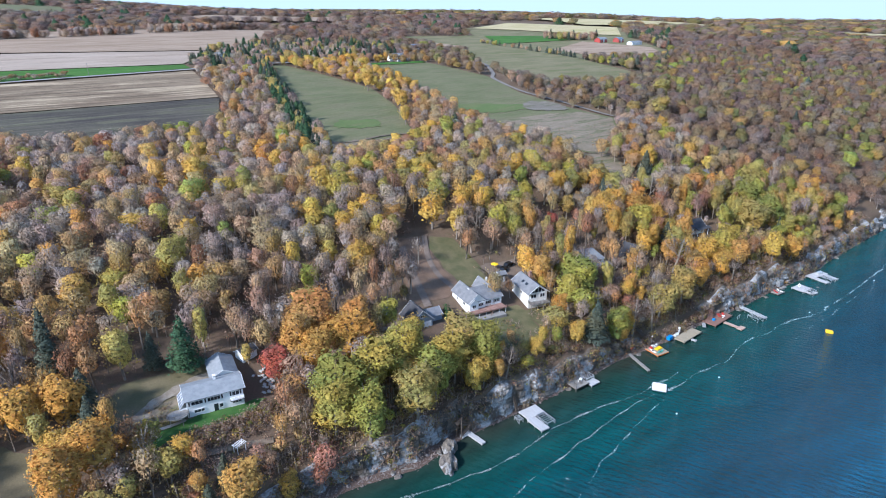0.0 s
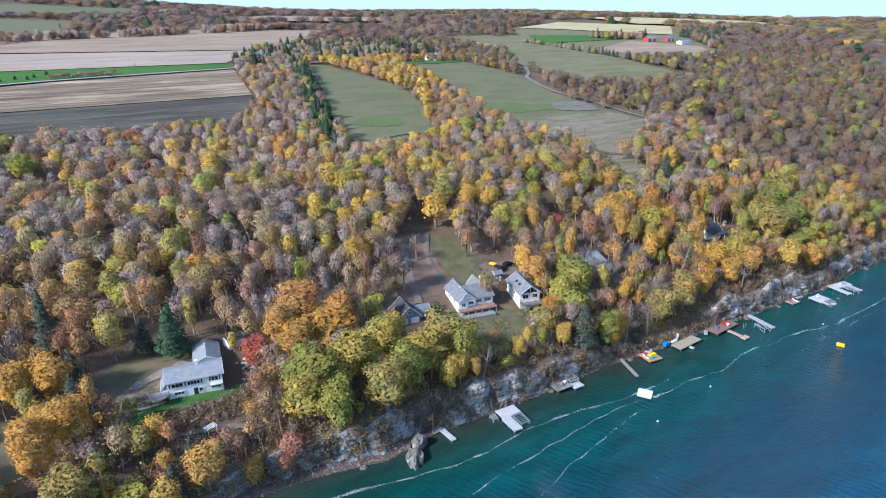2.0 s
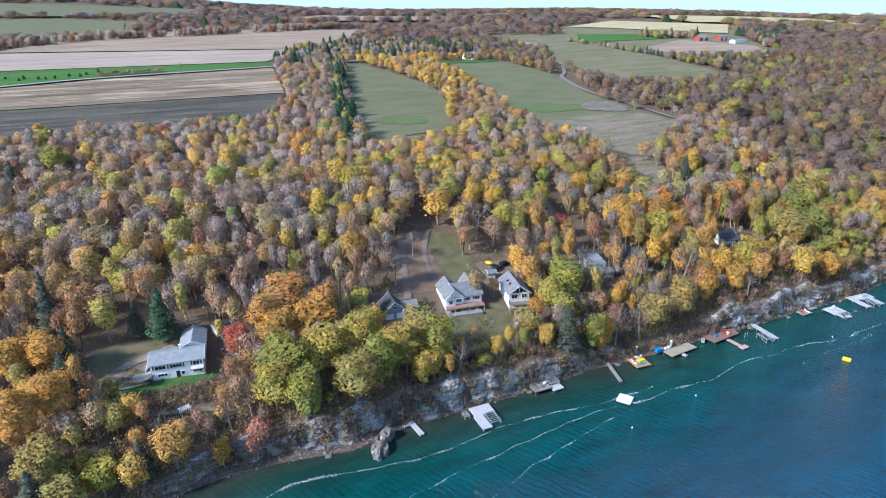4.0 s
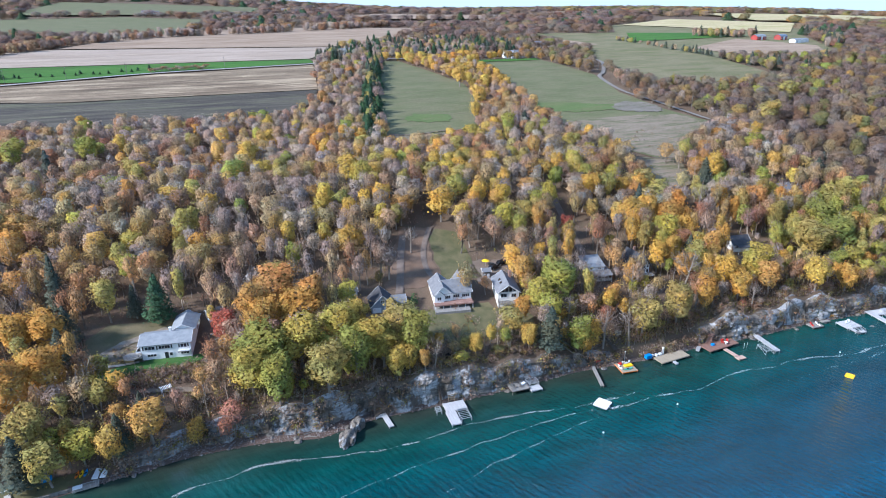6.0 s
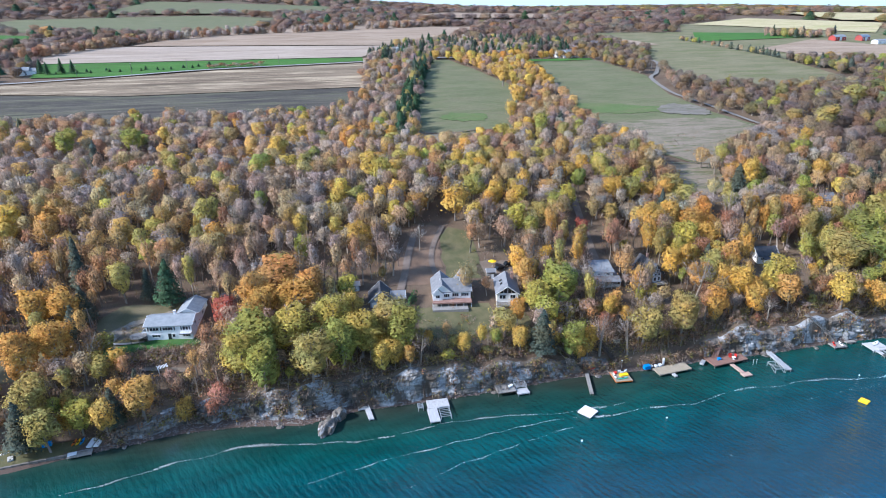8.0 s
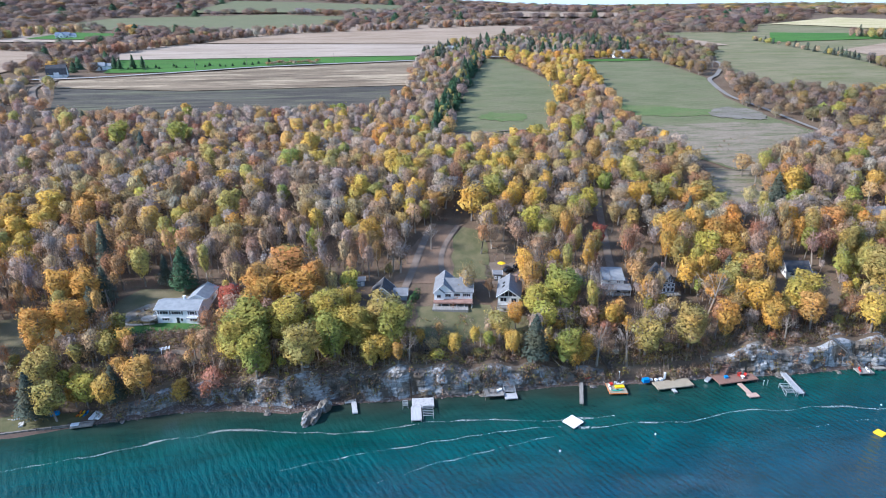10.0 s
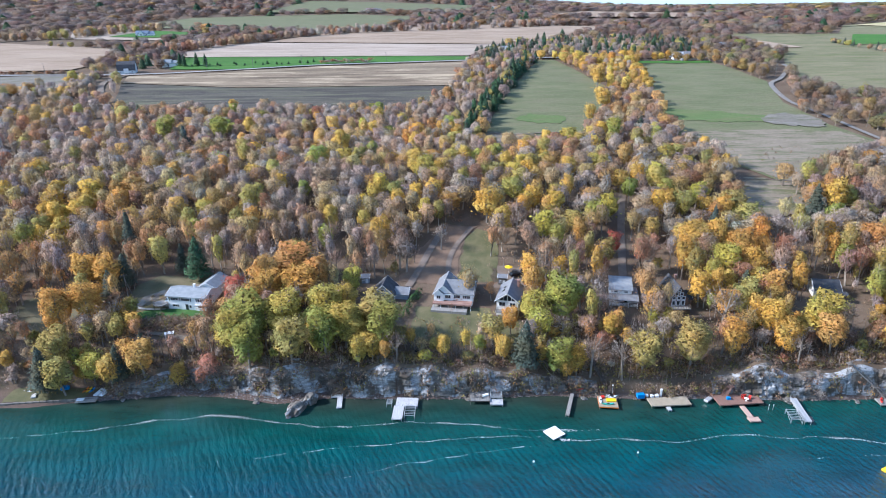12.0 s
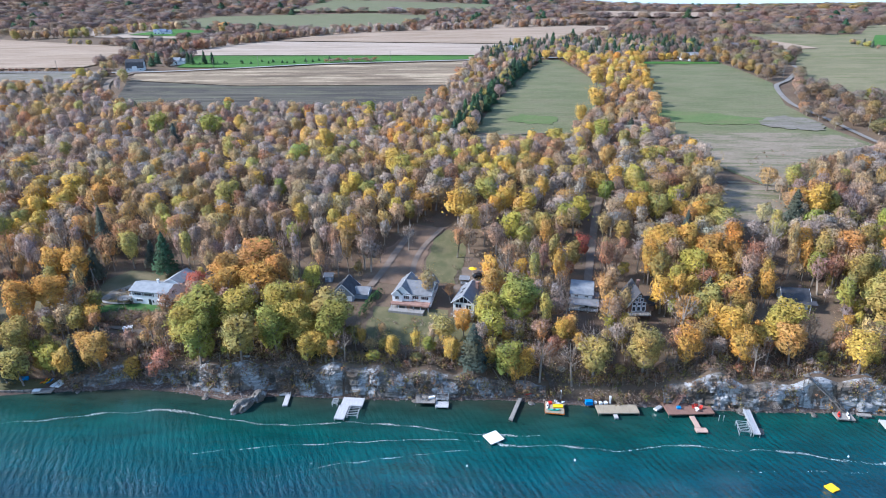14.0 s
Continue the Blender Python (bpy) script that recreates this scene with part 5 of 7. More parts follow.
wild = np.array([noise.noise(Vector((a / 240, b / 150, 9))) for a, b in zip(fx, fy)])
ok &= (wild > -0.22) | (fy < 640)
fx, fy, fs = fx[ok], fy[ok], fs[ok]
fk = pick_species(rt, fx, fy)
for i in range(len(fk)):
    u = rt.random()
    # sunlight on the far eastern woods is put in as yellower kinds
    if fx[i] > 900 and fy[i] > 420 and u < 0.5:
        fk[i] = ("olive", "gold", "tan", "lime")[int(u * 8)]
    elif u < 0.06:
        fk[i] = "pine"
    elif u < 0.8:
        fk[i] = ("mauve", "brown", "bare", "russet", "brown")[int(u * 60) % 5]
fk = [SHADED_KINDS.get(k, k) for k in fk]
plant("distant_woods", FAR, fx, fy, fk, np.maximum(1.15, fs / 7) * rt.uniform(0.85, 1.2, len(fx)), rt.uniform(0.7, 1.05, len(fx)) * np.maximum(1, (fs / 14) ** 0.5), rt, "distant autumn woods to the skyline in shade-darkened tints", sink=3.4)


# rows of trees and bushes between the fields: line, spacing, breadth, kinds, girth, height
ROWS_OF_TREES = [
    ([(494, 600), (500, 555), (502, 530)], 5, 3, ("olive", "spruce", "brown"), 0.9, 0.55),
    ([(502, 528), (505, 475), (505, 432)], 4.5, 3, ("spruce", "spruce", "olive", "brown"), 0.9, 0.62),
    ([(503, 430), (508, 400), (514, 356)], 5, 8, ("spruce", "olive", "spruce", "green"), 1.35, 0.95),
    ([(520, 372), (548, 384), (574, 402), (604, 418)], 5, 8, ("spruce", "olive", "brown", "pine"), 1.2, 0.75),
    ([(123, 268), (141, 345), (166, 440), (184, 505)], 3.2, 6, ("pine", "spruce", "pine", "spruce", "olive"), 1.15, 0.82),
    ([(617, 618), (650, 600), (684, 586)], 6, 16, ("olive", "brown", "mauve", "spruce", "tan"), 1.4, 1.0),
    ([(690, 486), (724, 510), (756, 560), (783, 590)], 6, 18, ("olive", "brown", "spruce", "mauve"), 1.5, 1.0),
    ([(-326, 650), (-300, 642), (-284, 640)], 5, 4, ("straw", "olive", "mauve"), 0.9, 0.5),
    ([(-278, 640), (-240, 634), (-201, 632)], 5, 4, ("straw", "olive", "mauve", "tan"), 0.9, 0.5),
    ([(-180, 468), (-163, 468)], 6, 8, ("yellow", "olive", "straw"), 1.2, 0.85),
    ([(-166, 497), (-163, 530)], 6, 7, ("yellow", "straw", "lime"), 1.2, 0.8),
    ([(-198, 600), (-170, 580), (-146, 594), (-119, 642), (-98, 678), (-74, 706)], 5, 16, ("brown", "russet", "mauve", "russet", "tan"), 1.2, 0.95),
    ([(-420, 700), (-378, 722), (-339, 736), (-298, 860)], 7, 20, ("brown", "honey", "mauve", "tan", "olive"), 1.5, 1.1),
    ([(-280, 461), (-230, 462), (-184, 463)], 3.5, 2, ("russet", "brown"), 0.8, 0.28),
    ([(-160, 440), (-156, 418), (-148, 395)], 5, 12, ("mauve", "olive", "brown", "spruce"), 1.1, 0.6),
    ([(-205, 384), (-165, 382), (-136, 372)], 5, 12, ("mauve", "honey", "orange", "brown"), 1.1, 0.75),
    ([(-74, 708), (-16, 756), (94, 792), (200, 840), (298, 880)], 6, 20, ("mauve", "brown", "bare", "russet"), 1.4, 1.0),
]
lx, ly, lk, lsx, lsz = [], [], [], [], []
for line, gap, breadth, kinds, girth, height in ROWS_OF_TREES:
    for (x0, y0), (x1, y1) in zip(line, line[1:]):
        reach_ = math.hypot(x1 - x0, y1 - y0)
        for _ in range(int(reach_ / gap * max(1, breadth / 7))):
            u, w_ = rt.random(), rt.normal(0, 0.4) * breadth * 0.6
            lx.append(x0 + u * (x1 - x0) - w_ * (y1 - y0) / reach_)
            ly.append(y0 + u * (y1 - y0) + w_ * (x1 - x0) / reach_)
            lk.append(kinds[int(rt.integers(0, len(kinds)))])
            lsx.append(girth * rt.uniform(0.75, 1.25))
            lsz.append(height * rt.uniform(0.75, 1.2))
plant("hedgerows", MIDDLE, np.array(lx), np.array(ly), lk, np.array(lsx), np.array(lsz), rt, "rows of brown, olive and dark green trees between the fields", "trees", sink=2.6)
wx, wy = rt.uniform(13.8, 23.6, 70), rt.uniform(135.6, 143.2, 70)
plant("garden_weeds", LOW, wx, wy, [("straw", "olive", "tan", "brown")[int(k)] for k in rt.integers(0, 4, 70)], rt.uniform(0.14, 0.3, 70), rt.uniform(0.05, 0.12, 70), rt, "dry straw-coloured weeds in the garden bed", "weeds")
lane("ditch", [(234, 221), (243, 219.5), (254, 219), (266, 216)], 1.1, WOOD_DARK, 0.7, "dark wet ditch across the foot of the pasture", "ditch")


def shrubs():
    """Brush, saplings and weeds on the cliff ledges, at the wood's edge and along the path, too many to count."""
    r = np.random.default_rng(33)
    n = 3600
    x = r.uniform(14, 345, n)
    d = np.where(r.random(n) < 0.8, r.uniform(1.6, 9, n), r.uniform(8, 26, n))
    y = shore(x) + d
    rx_ = r.uniform(14, 330, 1300)
    x, y = np.concatenate([x, rx_]), np.concatenate([y, shore(rx_) + beach(rx_) + r.uniform(3.6, 8.0, 1300)])
    x = np.concatenate([x, r.uniform(18, 46, 420), r.uniform(8, 42, 260), r.uniform(-30, 20, 150), r.uniform(-100, 330, 1200)])
    y = np.concatenate([y, 127.6 + r.normal(0, 1.5, 420), 125.5 + r.normal(0, 1.6, 260), r.uniform(106, 120, 150), r.uniform(118, 262, 1200)])
    rocky = np.interp(x, [14, 19, 45, 60, 80, 100, 118, 130, 145, 150, 190, 198, 210, 218, 228, 245, 252, 275, 420], [0.2, 0.5, 0.6, 0.8, 0.85, 0.7, 0.5, 0.35, 0.35, 0.25, 0.3, 0.55, 0.5, 0.35, 0.6, 0.55, 0.35, 0.4, 0.35])
    hide = np.array([noise.noise(Vector((a / 7, b / 3, 1))) for a, b in zip(x, y)])
    ok = ((y - shore(x) > 4.5) | (hide * 1.6 + 0.72 > rocky)) & ~((np.abs(x - 103) < 2.5) & (y < 107)) & (y > shore(x) + 1.6)
    for cx, cy, rx, ry in OPEN:
        if cy > 128 and (cx, cy) not in ((38, 129), (23, 138)):
            ok &= ((x - cx) / rx) ** 2 + ((y - cy) / ry) ** 2 > 0.85
    x, y = x[ok], y[ok]
    names = ["brown", "mauve", "olive", "russet", "gold", "lime", "green", "tan", "orange", "red"]
    V, F, C, m = [], [], [], 0
    z = land(x, y)
    face = (y - shore(x) < 4.5 + beach(x)) & (bluff(x) > 2.5)
    v_ = np.clip((y - shore(x) - 1.6) / (2.9 + beach(x)), 0, 1)
    z = np.where(face, bluff(x) * v_, z)
    y = np.where(face, shore(x) + 0.3 + beach(x) + 1.4 * v_, y)
    for i in range(len(x)):
        k = int(r.integers(14, 25))
        rad, h = r.uniform(0.7, 1.8), r.uniform(0.8, 2.8)
        dd = r.normal(0, 1, (k, 3))
        dd[:, 2] = np.abs(dd[:, 2])
        dd /= np.linalg.norm(dd, axis=1, keepdims=True)
        c = dd * (rad, rad, h) * r.uniform(0.5, 1.05, (k, 1)) + (x[i], y[i], z[i] + 0.1)
        v, f = cards(r, c, dd, 0.26)
        col = np.array(SPECIES[names[int(r.choice(10, p=[0.38, 0.27, 0.14, 0.1, 0.02, 0.02, 0.03, 0.04, 0, 0]))]]) * r.uniform(0.5, 0.95)
        V.append(v)
        F.append(f + m)
        m += len(v)
        C.append(np.tile(col, (len(f), 1)))
    me = mesh_with_species("undergrowth", np.concatenate(V), np.concatenate(F), np.concatenate(C), [FOLIAGE])
    tagged(new("undergrowth", me), "brown and olive brush on the ledges and wood's edge", "undergrowth", kind="stuff")


shrubs()

# ---------------------------------------------------------------- houses
def gable(parent, x0, x1, y0, y1, zb, ze, zr, axis, wall_mat, roof_mat, over=0.5, walls=True, board=None):
    """Walls with gable ends and a pitched roof of two slopes; the ridge runs along axis."""
    if axis == "y":
        a0, a1, d0, d1 = x0, x1, y0, y1
        mk = lambda a, d, z: (a, d, z)
    else:
        a0, a1, d0, d1 = y0, y1, x0, x1
        mk = lambda a, d, z: (d, a, z)
    am = (a0 + a1) / 2
    if walls:
        part("wall", prism(B(), [(a0, zb), (a1, zb), (a1, ze), (am, zr), (a0, ze)], d0, d1, axis == "x"), wall_mat, parent)
    k = (zr - ze) / (am - a0)
    up = 0.16
    for s0, s1 in ((a0 - over, am), (a1 + over, am)):
        za = ze - k * over + up
        part("roof_slope", slab(B(), [mk(s0, d0 - over, za), mk(s0, d1 + over, za), mk(s1, d1 + over, zr + up), mk(s1, d0 - over, zr + up)], 0.16), roof_mat, parent)
        for dd in (d0 - over, d1 + over):
            part("barge_board", beam(B(), mk(s0, dd, za - 0.1), mk(s1, dd, zr + up - 0.1), 0.06, 0.2), board or TRIM, parent)


def window(parent, c, w, h, face, cols=2, rows=1, bar=0.07, name="window"):
    """A framed window on a wall; face is the way it looks. Frame with sash bars, and panes of their own."""
    ux = Vector((1, 0, 0)) if face in ("-y", "+y") else Vector((0, 1, 0))
    n = {"-y": Vector((0, -1, 0)), "+y": Vector((0, 1, 0)), "-x": Vector((-1, 0, 0)), "+x": Vector((1, 0, 0))}[face]
    c = Vector(c)
    up = Vector((0, 0, 1))
    bm = B()
    for s in (-1, 1):
        beam(bm, c + ux * s * w / 2 - up * (h / 2 + bar) + n * 0.05, c + ux * s * w / 2 + up * (h / 2 + bar) + n * 0.05, bar * 2, bar * 2)
        beam(bm, c - ux * w / 2 + up * s * h / 2 + n * 0.05, c + ux * w / 2 + up * s * h / 2 + n * 0.05, bar * 2, bar * 2)
    for i in range(1, cols):
        q = c + ux * (i / cols - 0.5) * w + n * 0.05
        beam(bm, q - up * h / 2, q + up * h / 2, bar * 1.4)
    for j in range(1, rows):
        q = c + up * (j / rows - 0.5) * h + n * 0.05
        beam(bm, q - ux * w / 2, q + ux * w / 2, bar)
    fr = part(name, bm, TRIM, parent, "white window frame")
    for i in range(cols):
        a = c + ux * (i / cols - 0.5) * w + n * 0.02
        b = c + ux * ((i + 1) / cols - 0.5) * w + n * 0.02
        bm = B()
        v = [bm.verts.new(q) for q in (a - up * h / 2, b - up * h / 2, b + up * h / 2, a + up * h / 2)]
        v2 = [bm.verts.new(q.co - n * 0.015) for q in v]
        bm.faces.new(v)
        bm.faces.new(v2[::-1])
        for k in range(4):
            bm.faces.new((v[k], v[(k + 1) % 4], v2[(k + 1) % 4], v2[k]))
        bmesh.ops.recalc_face_normals(bm, faces=bm.faces[:])
        part("pane", bm, GLASS, fr, "dark reflecting glass")


def door(parent, c, w, h, face, mat):
    n = {"-y": Vector((0, -1, 0)), "+x": Vector((1, 0, 0)), "-x": Vector((-1, 0, 0))}[face]
    ux = Vector((1, 0, 0)) if face == "-y" else Vector((0, 1, 0))
    c = Vector(c)
    bm = B()
    beam(bm, c - Vector((0, 0, h / 2)) + n * 0.03, c + Vector((0, 0, h / 2)) + n * 0.03, w if face == "-y" else 0.08, 0.08 if face == "-y" else w)
    d = part("door", bm, mat, parent)
    part("door_handle", beam(B(), c + ux * w * 0.38 + n * 0.08, c + ux * w * 0.38 + n * 0.14, 0.08), ALU, d)


def railing(parent, pts, h, mat, gap=1.6, name="railing"):
    """Posts and two rails along a line of points."""
    bm = B()
    for a, b in zip(pts, pts[1:]):
        a, b = Vector(a), Vector(b)
        n = max(1, int((b - a).length / gap))
        for i in range(n + 1):
            q = a + (b - a) * i / n
            beam(bm, q, q + Vector((0, 0, h)), 0.09)
        for k in (0.5, 1.0):
            beam(bm, a + Vector((0, 0, h * k)), b + Vector((0, 0, h * k)), 0.07)
    part(name, bm, mat, parent)


def chimney(parent, x, y, z0, z1, w, mat):
    bm = B()
    box(bm, x - w / 2, y - w / 2, z0, x + w / 2, y + w / 2, z1)
    box(bm, x - w * 0.62, y - w * 0.62, z1, x + w * 0.62, y + w * 0.62, z1 + 0.12)
    part("chimney", bm, mat, parent)


def ranch_house():
    h = thing("ranch_house", 22.6, 135.6, 12.7, -8.3, "long white two-storey ranch house with light grey roof", "house")
    gable(h, 0, 13.2, 0, 7.6, 0, 4.9, 6.3, "x", WHITE, SHINGLE_LIGHT, 0.55)
    gable(h, 6.9, 13.2, 7.6, 16.5, 0, 4.9, 6.5, "y", WHITE, SHINGLE_LIGHT, 0.45)
    chimney(h, 7.4, 4.6, 5.8, 7.3, 0.6, WHITE)
    for x, w, c in ((2.4, 2.7, 3), (6.3, 3.0, 4)):
        window(h, (x, 0, 3.75), w, 1.1, "-y", c)
    window(h, (2.7, 0, 1.45), 2.4, 0.9, "-y", 3)
    door(h, (6.6, 0, 1.05), 1.0, 2.05, "-y", GLASS)
    window(h, (7.8, 0, 1.35), 0.9, 1.1, "-y", 1)
    window(h, (11.4, 0, 3.7), 1.7, 1.3, "-y", 2)
    window(h, (11.5, 0, 1.4), 2.2, 1.0, "-y", 3)
    window(h, (13.2, 3.5, 3.7), 1.4, 1.2, "+x", 2)
    window(h, (13.2, 11.5, 3.2), 1.6, 1.2, "+x", 2)
    window(h, (6.9, 12, 3.4), 1.8, 1.2, "-x", 2)
    for x in (0.6, 4.3, 8.2, 10.2, 12.6):
        part("shutter", box(B(), x - 0.18, -0.07, 3.15, x + 0.18, -0.01, 4.35), SHINGLE_DARK, h, "dark shutter")
    part("balcony", box(B(), 10.0, -1.3, 2.45, 13.2, -0.05, 2.65), WHITE, h)
    railing(h, [(10.05, -1.2, 2.65), (13.15, -1.2, 2.65)], 0.9, TRIM, 0.5)
    part("awning", slab(B(), [(9.9, -1.5, 2.4), (13.3, -1.5, 2.4), (13.3, -0.05, 2.44), (9.9, -0.05, 2.44)], 0.1), SHINGLE_DARK, h)
    # glazed lean-to on the gable end
    bm = B()
    for k in range(6):
        beam(bm, (-1.6, 0.6 + k * 1.25, 2.7), (-0.02, 0.6 + k * 1.25, 4.5), 0.09)
    beam(bm, (-1.6, 0.6, 2.7), (-1.6, 6.85, 2.7), 0.1)
    beam(bm, (-0.8, 0.6, 3.6), (-0.8, 6.85, 3.6), 0.08)
    lean = part("sunroom_frame", bm, TRIM, h, "white sunroom glazing bars")
    part("pane", slab(B(), [(-1.55, 0.65, 2.68), (-0.05, 0.65, 4.42), (-0.05, 6.8, 4.42), (-1.55, 6.8, 2.68)], 0.02), METAL_ROOF, lean, "blue-grey sunroom glazing")
    part("sunroom_wall", box(B(), -1.6, 0.6, 0, 0, 6.85, 2.65), WHITE, h)
    # timber deck on the corner
    bm = B()
    n = 10
    ring = [(-2.2 + 2.5 * math.cos(2 * math.pi * i / n), -0.8 + 2.1 * math.sin(2 * math.pi * i / n)) for i in range(n)]
    top = [bm.verts.new((x, y, 2.3)) for x, y in ring]
    low = [bm.verts.new((x, y, 2.0)) for x, y in ring]
    bm.faces.new(top)
    bm.faces.new(low[::-1])
    for i in range(n):
        bm.faces.new((low[i], low[(i + 1) % n], top[(i + 1) % n], top[i]))
    deck = part("deck", bm, DOCK_GREY, h, "weathered grey corner deck")
    for i in range(0, n, 2):
        part("deck_post", beam(B(), (ring[i][0] * 0.95, ring[i][1] * 0.95, -0.8), (ring[i][0] * 0.95, ring[i][1] * 0.95, 2.0), 0.14), WOOD_GREY, deck)
    railing(h, [(x, y, 2.3) for x, y in ring[3:] + ring[:1]], 0.9, WOOD_GREY, 0.8)
    part("foundation", box(B(), -0.1, -0.1, -1.2, 13.3, 16.5, 0.02), CONCRETE, h)


ranch_house()


def shed(x, y, w, d, wall, rise, turn, wm, rm, label, name="shed"):
    z = min(hz(x - w / 2, y - d / 2), hz(x + w / 2, y - d / 2))
    h = thing(name, x, y, z, turn, label, "shed")
    gable(h, -w / 2, w / 2, -d / 2, d / 2, -0.6, wall, wall + rise, "x", wm, rm, 0.3)
    door(h, (0.2 * w, -d / 2, 1.0), 0.9, 1.9, "-y", TRIM)
    window(h, (-0.25 * w, -d / 2, 1.5), 0.7, 0.7, "-y", 2)


shed(42.4, 150.6, 4.6, 3.4, 2.4, 1.0, 18, WHITE, SHINGLE_DARK, "small white garden shed with a dark roof")
shed(86.0, 150.5, 2.6, 2.6, 2.1, 0.9, 0, GREY_SIDING, SHINGLE, "small grey timber shed at the wood's edge")
shed(133.6, 149.0, 2.8, 2.6, 2.8, 0.8, -10, WOOD_GREY, SHINGLE, "narrow weathered wooden shed behind the gabled house")


def white_house():
    h = thing("lake_house", 107.9, 135.1, 12.1, -9.3, "white lake house with several grey gables and a long deck", "house")
    h.matrix_basis = h.matrix_basis @ Matrix.Translation((1.9, 0, 0)) @ Matrix.Diagonal((0.87, 1, 0.97, 1))
    part("wall", box(B(), 3.4, 3.4, -0.8, 14.4, 13.0, 5.3), WHITE, h)
    gable(h, 0, 7.0, 3.0, 14.2, -0.8, 5.3, 8.0, "y", WHITE, SHINGLE, 0.5)
    gable(h, 3.5, 14.4, 3.4, 13.0, 5.2, 5.3, 8.0, "x", WHITE, SHINGLE, 0.5)
    gable(h, 9.4, 14.4, 8.2, 14.6, -0.8, 5.3, 8.3, "y", WHITE, SHINGLE, 0.5)
    gable(h, 0.0, 3.6, 2.2, 3.0, 2.6, 5.2, 6.6, "y", WHITE, SHINGLE, 0.4)
    for x, y, w, c in ((1.8, 2.2, 1.5, 2), (5.2, 3.0, 2.1, 3), (8.6, 3.4, 2.4, 3), (12.2, 3.4, 2.8, 4)):
        window(h, (x, y, 4.0), w, 1.25, "-y", c)
    for x, w, c in ((2.2, 2.0, 2), (6.0, 2.4, 3), (11.0, 3.2, 4)):
        window(h, (x, 3.0 if x < 7 else 3.4, 1.9), w, 0.7, "-y", c)
    for y in (6.0, 10.5):
        window(h, (0, y, 4.0), 1.3, 1.2, "-x", 2)
    window(h, (14.4, 6.0, 4.0), 1.3, 1.2, "+x", 2)
    deck = part("deck", box(B(), -0.2, 0.2, 2.35, 14.5, 3.35, 2.6), BRICK, h, "red-brown plank deck")
    part("deck_fascia", box(B(), -0.25, 0.1, 2.25, 14.55, 0.19, 2.65), BRICK, deck, "red-brown deck fascia")
    bm = B()
    for i in range(16):
        beam(bm, (-0.15 + i * 14.6 / 15, 0.25, 2.6), (-0.15 + i * 14.6 / 15, 0.25, 3.3), 0.06)
    beam(bm, (-0.2, 0.25, 3.3), (14.5, 0.25, 3.3), 0.08, 0.06)
    part("railing", bm, BRICK, h, "red-brown deck railing")
    for i in range(6):
        part("deck_post", beam(B(), (0.1 + i * 2.84, 0.4, -0.3), (0.1 + i * 2.84, 0.4, 2.35), 0.2), TRIM, deck)
    part("patio", box(B(), -0.4, -2.0, -0.9, 13.0, 3.0, 1.15), DOCK_GREY, h, "pale concrete patio under the deck")
    bm = B()
    tube(bm, (10.6, 7.0, 7.2), (10.6, 7.0, 8.6), 0.13, 0.13)
    part("vent_pipe", bm, ALU, h)
    chimney(h, 13.2, 11.5, 7.0, 8.9, 0.5, TRIM)


white_house()


def garage():
    h = thing("garage", 93.2, 139.0, 13.0, -6, "blue-grey garage with a steep dark roof and white trim", "garage")
    gable(h, -3.6, 3.6, 0, 7.5, -0.8, 2.9, 6.3, "y", GREY_SIDING, SHINGLE_DARK, 0.5)
    window(h, (0, 0, 4.2), 1.3, 0.9, "-y", 2)
    for x in (-1.8, 1.8):
        part("garage_door", box(B(), x - 1.3, -0.08, -0.1, x + 1.3, -0.01, 2.2), TRIM, h, "white panelled garage door")
    window(h, (3.6, 3.5, 1.5), 1.1, 0.9, "+x", 2)
    gable(h, 3.6, 8.0, 1.8, 7.0, -0.8, 2.3, 3.9, "x", GREY_SIDING, SHINGLE, 0.3)


garage()


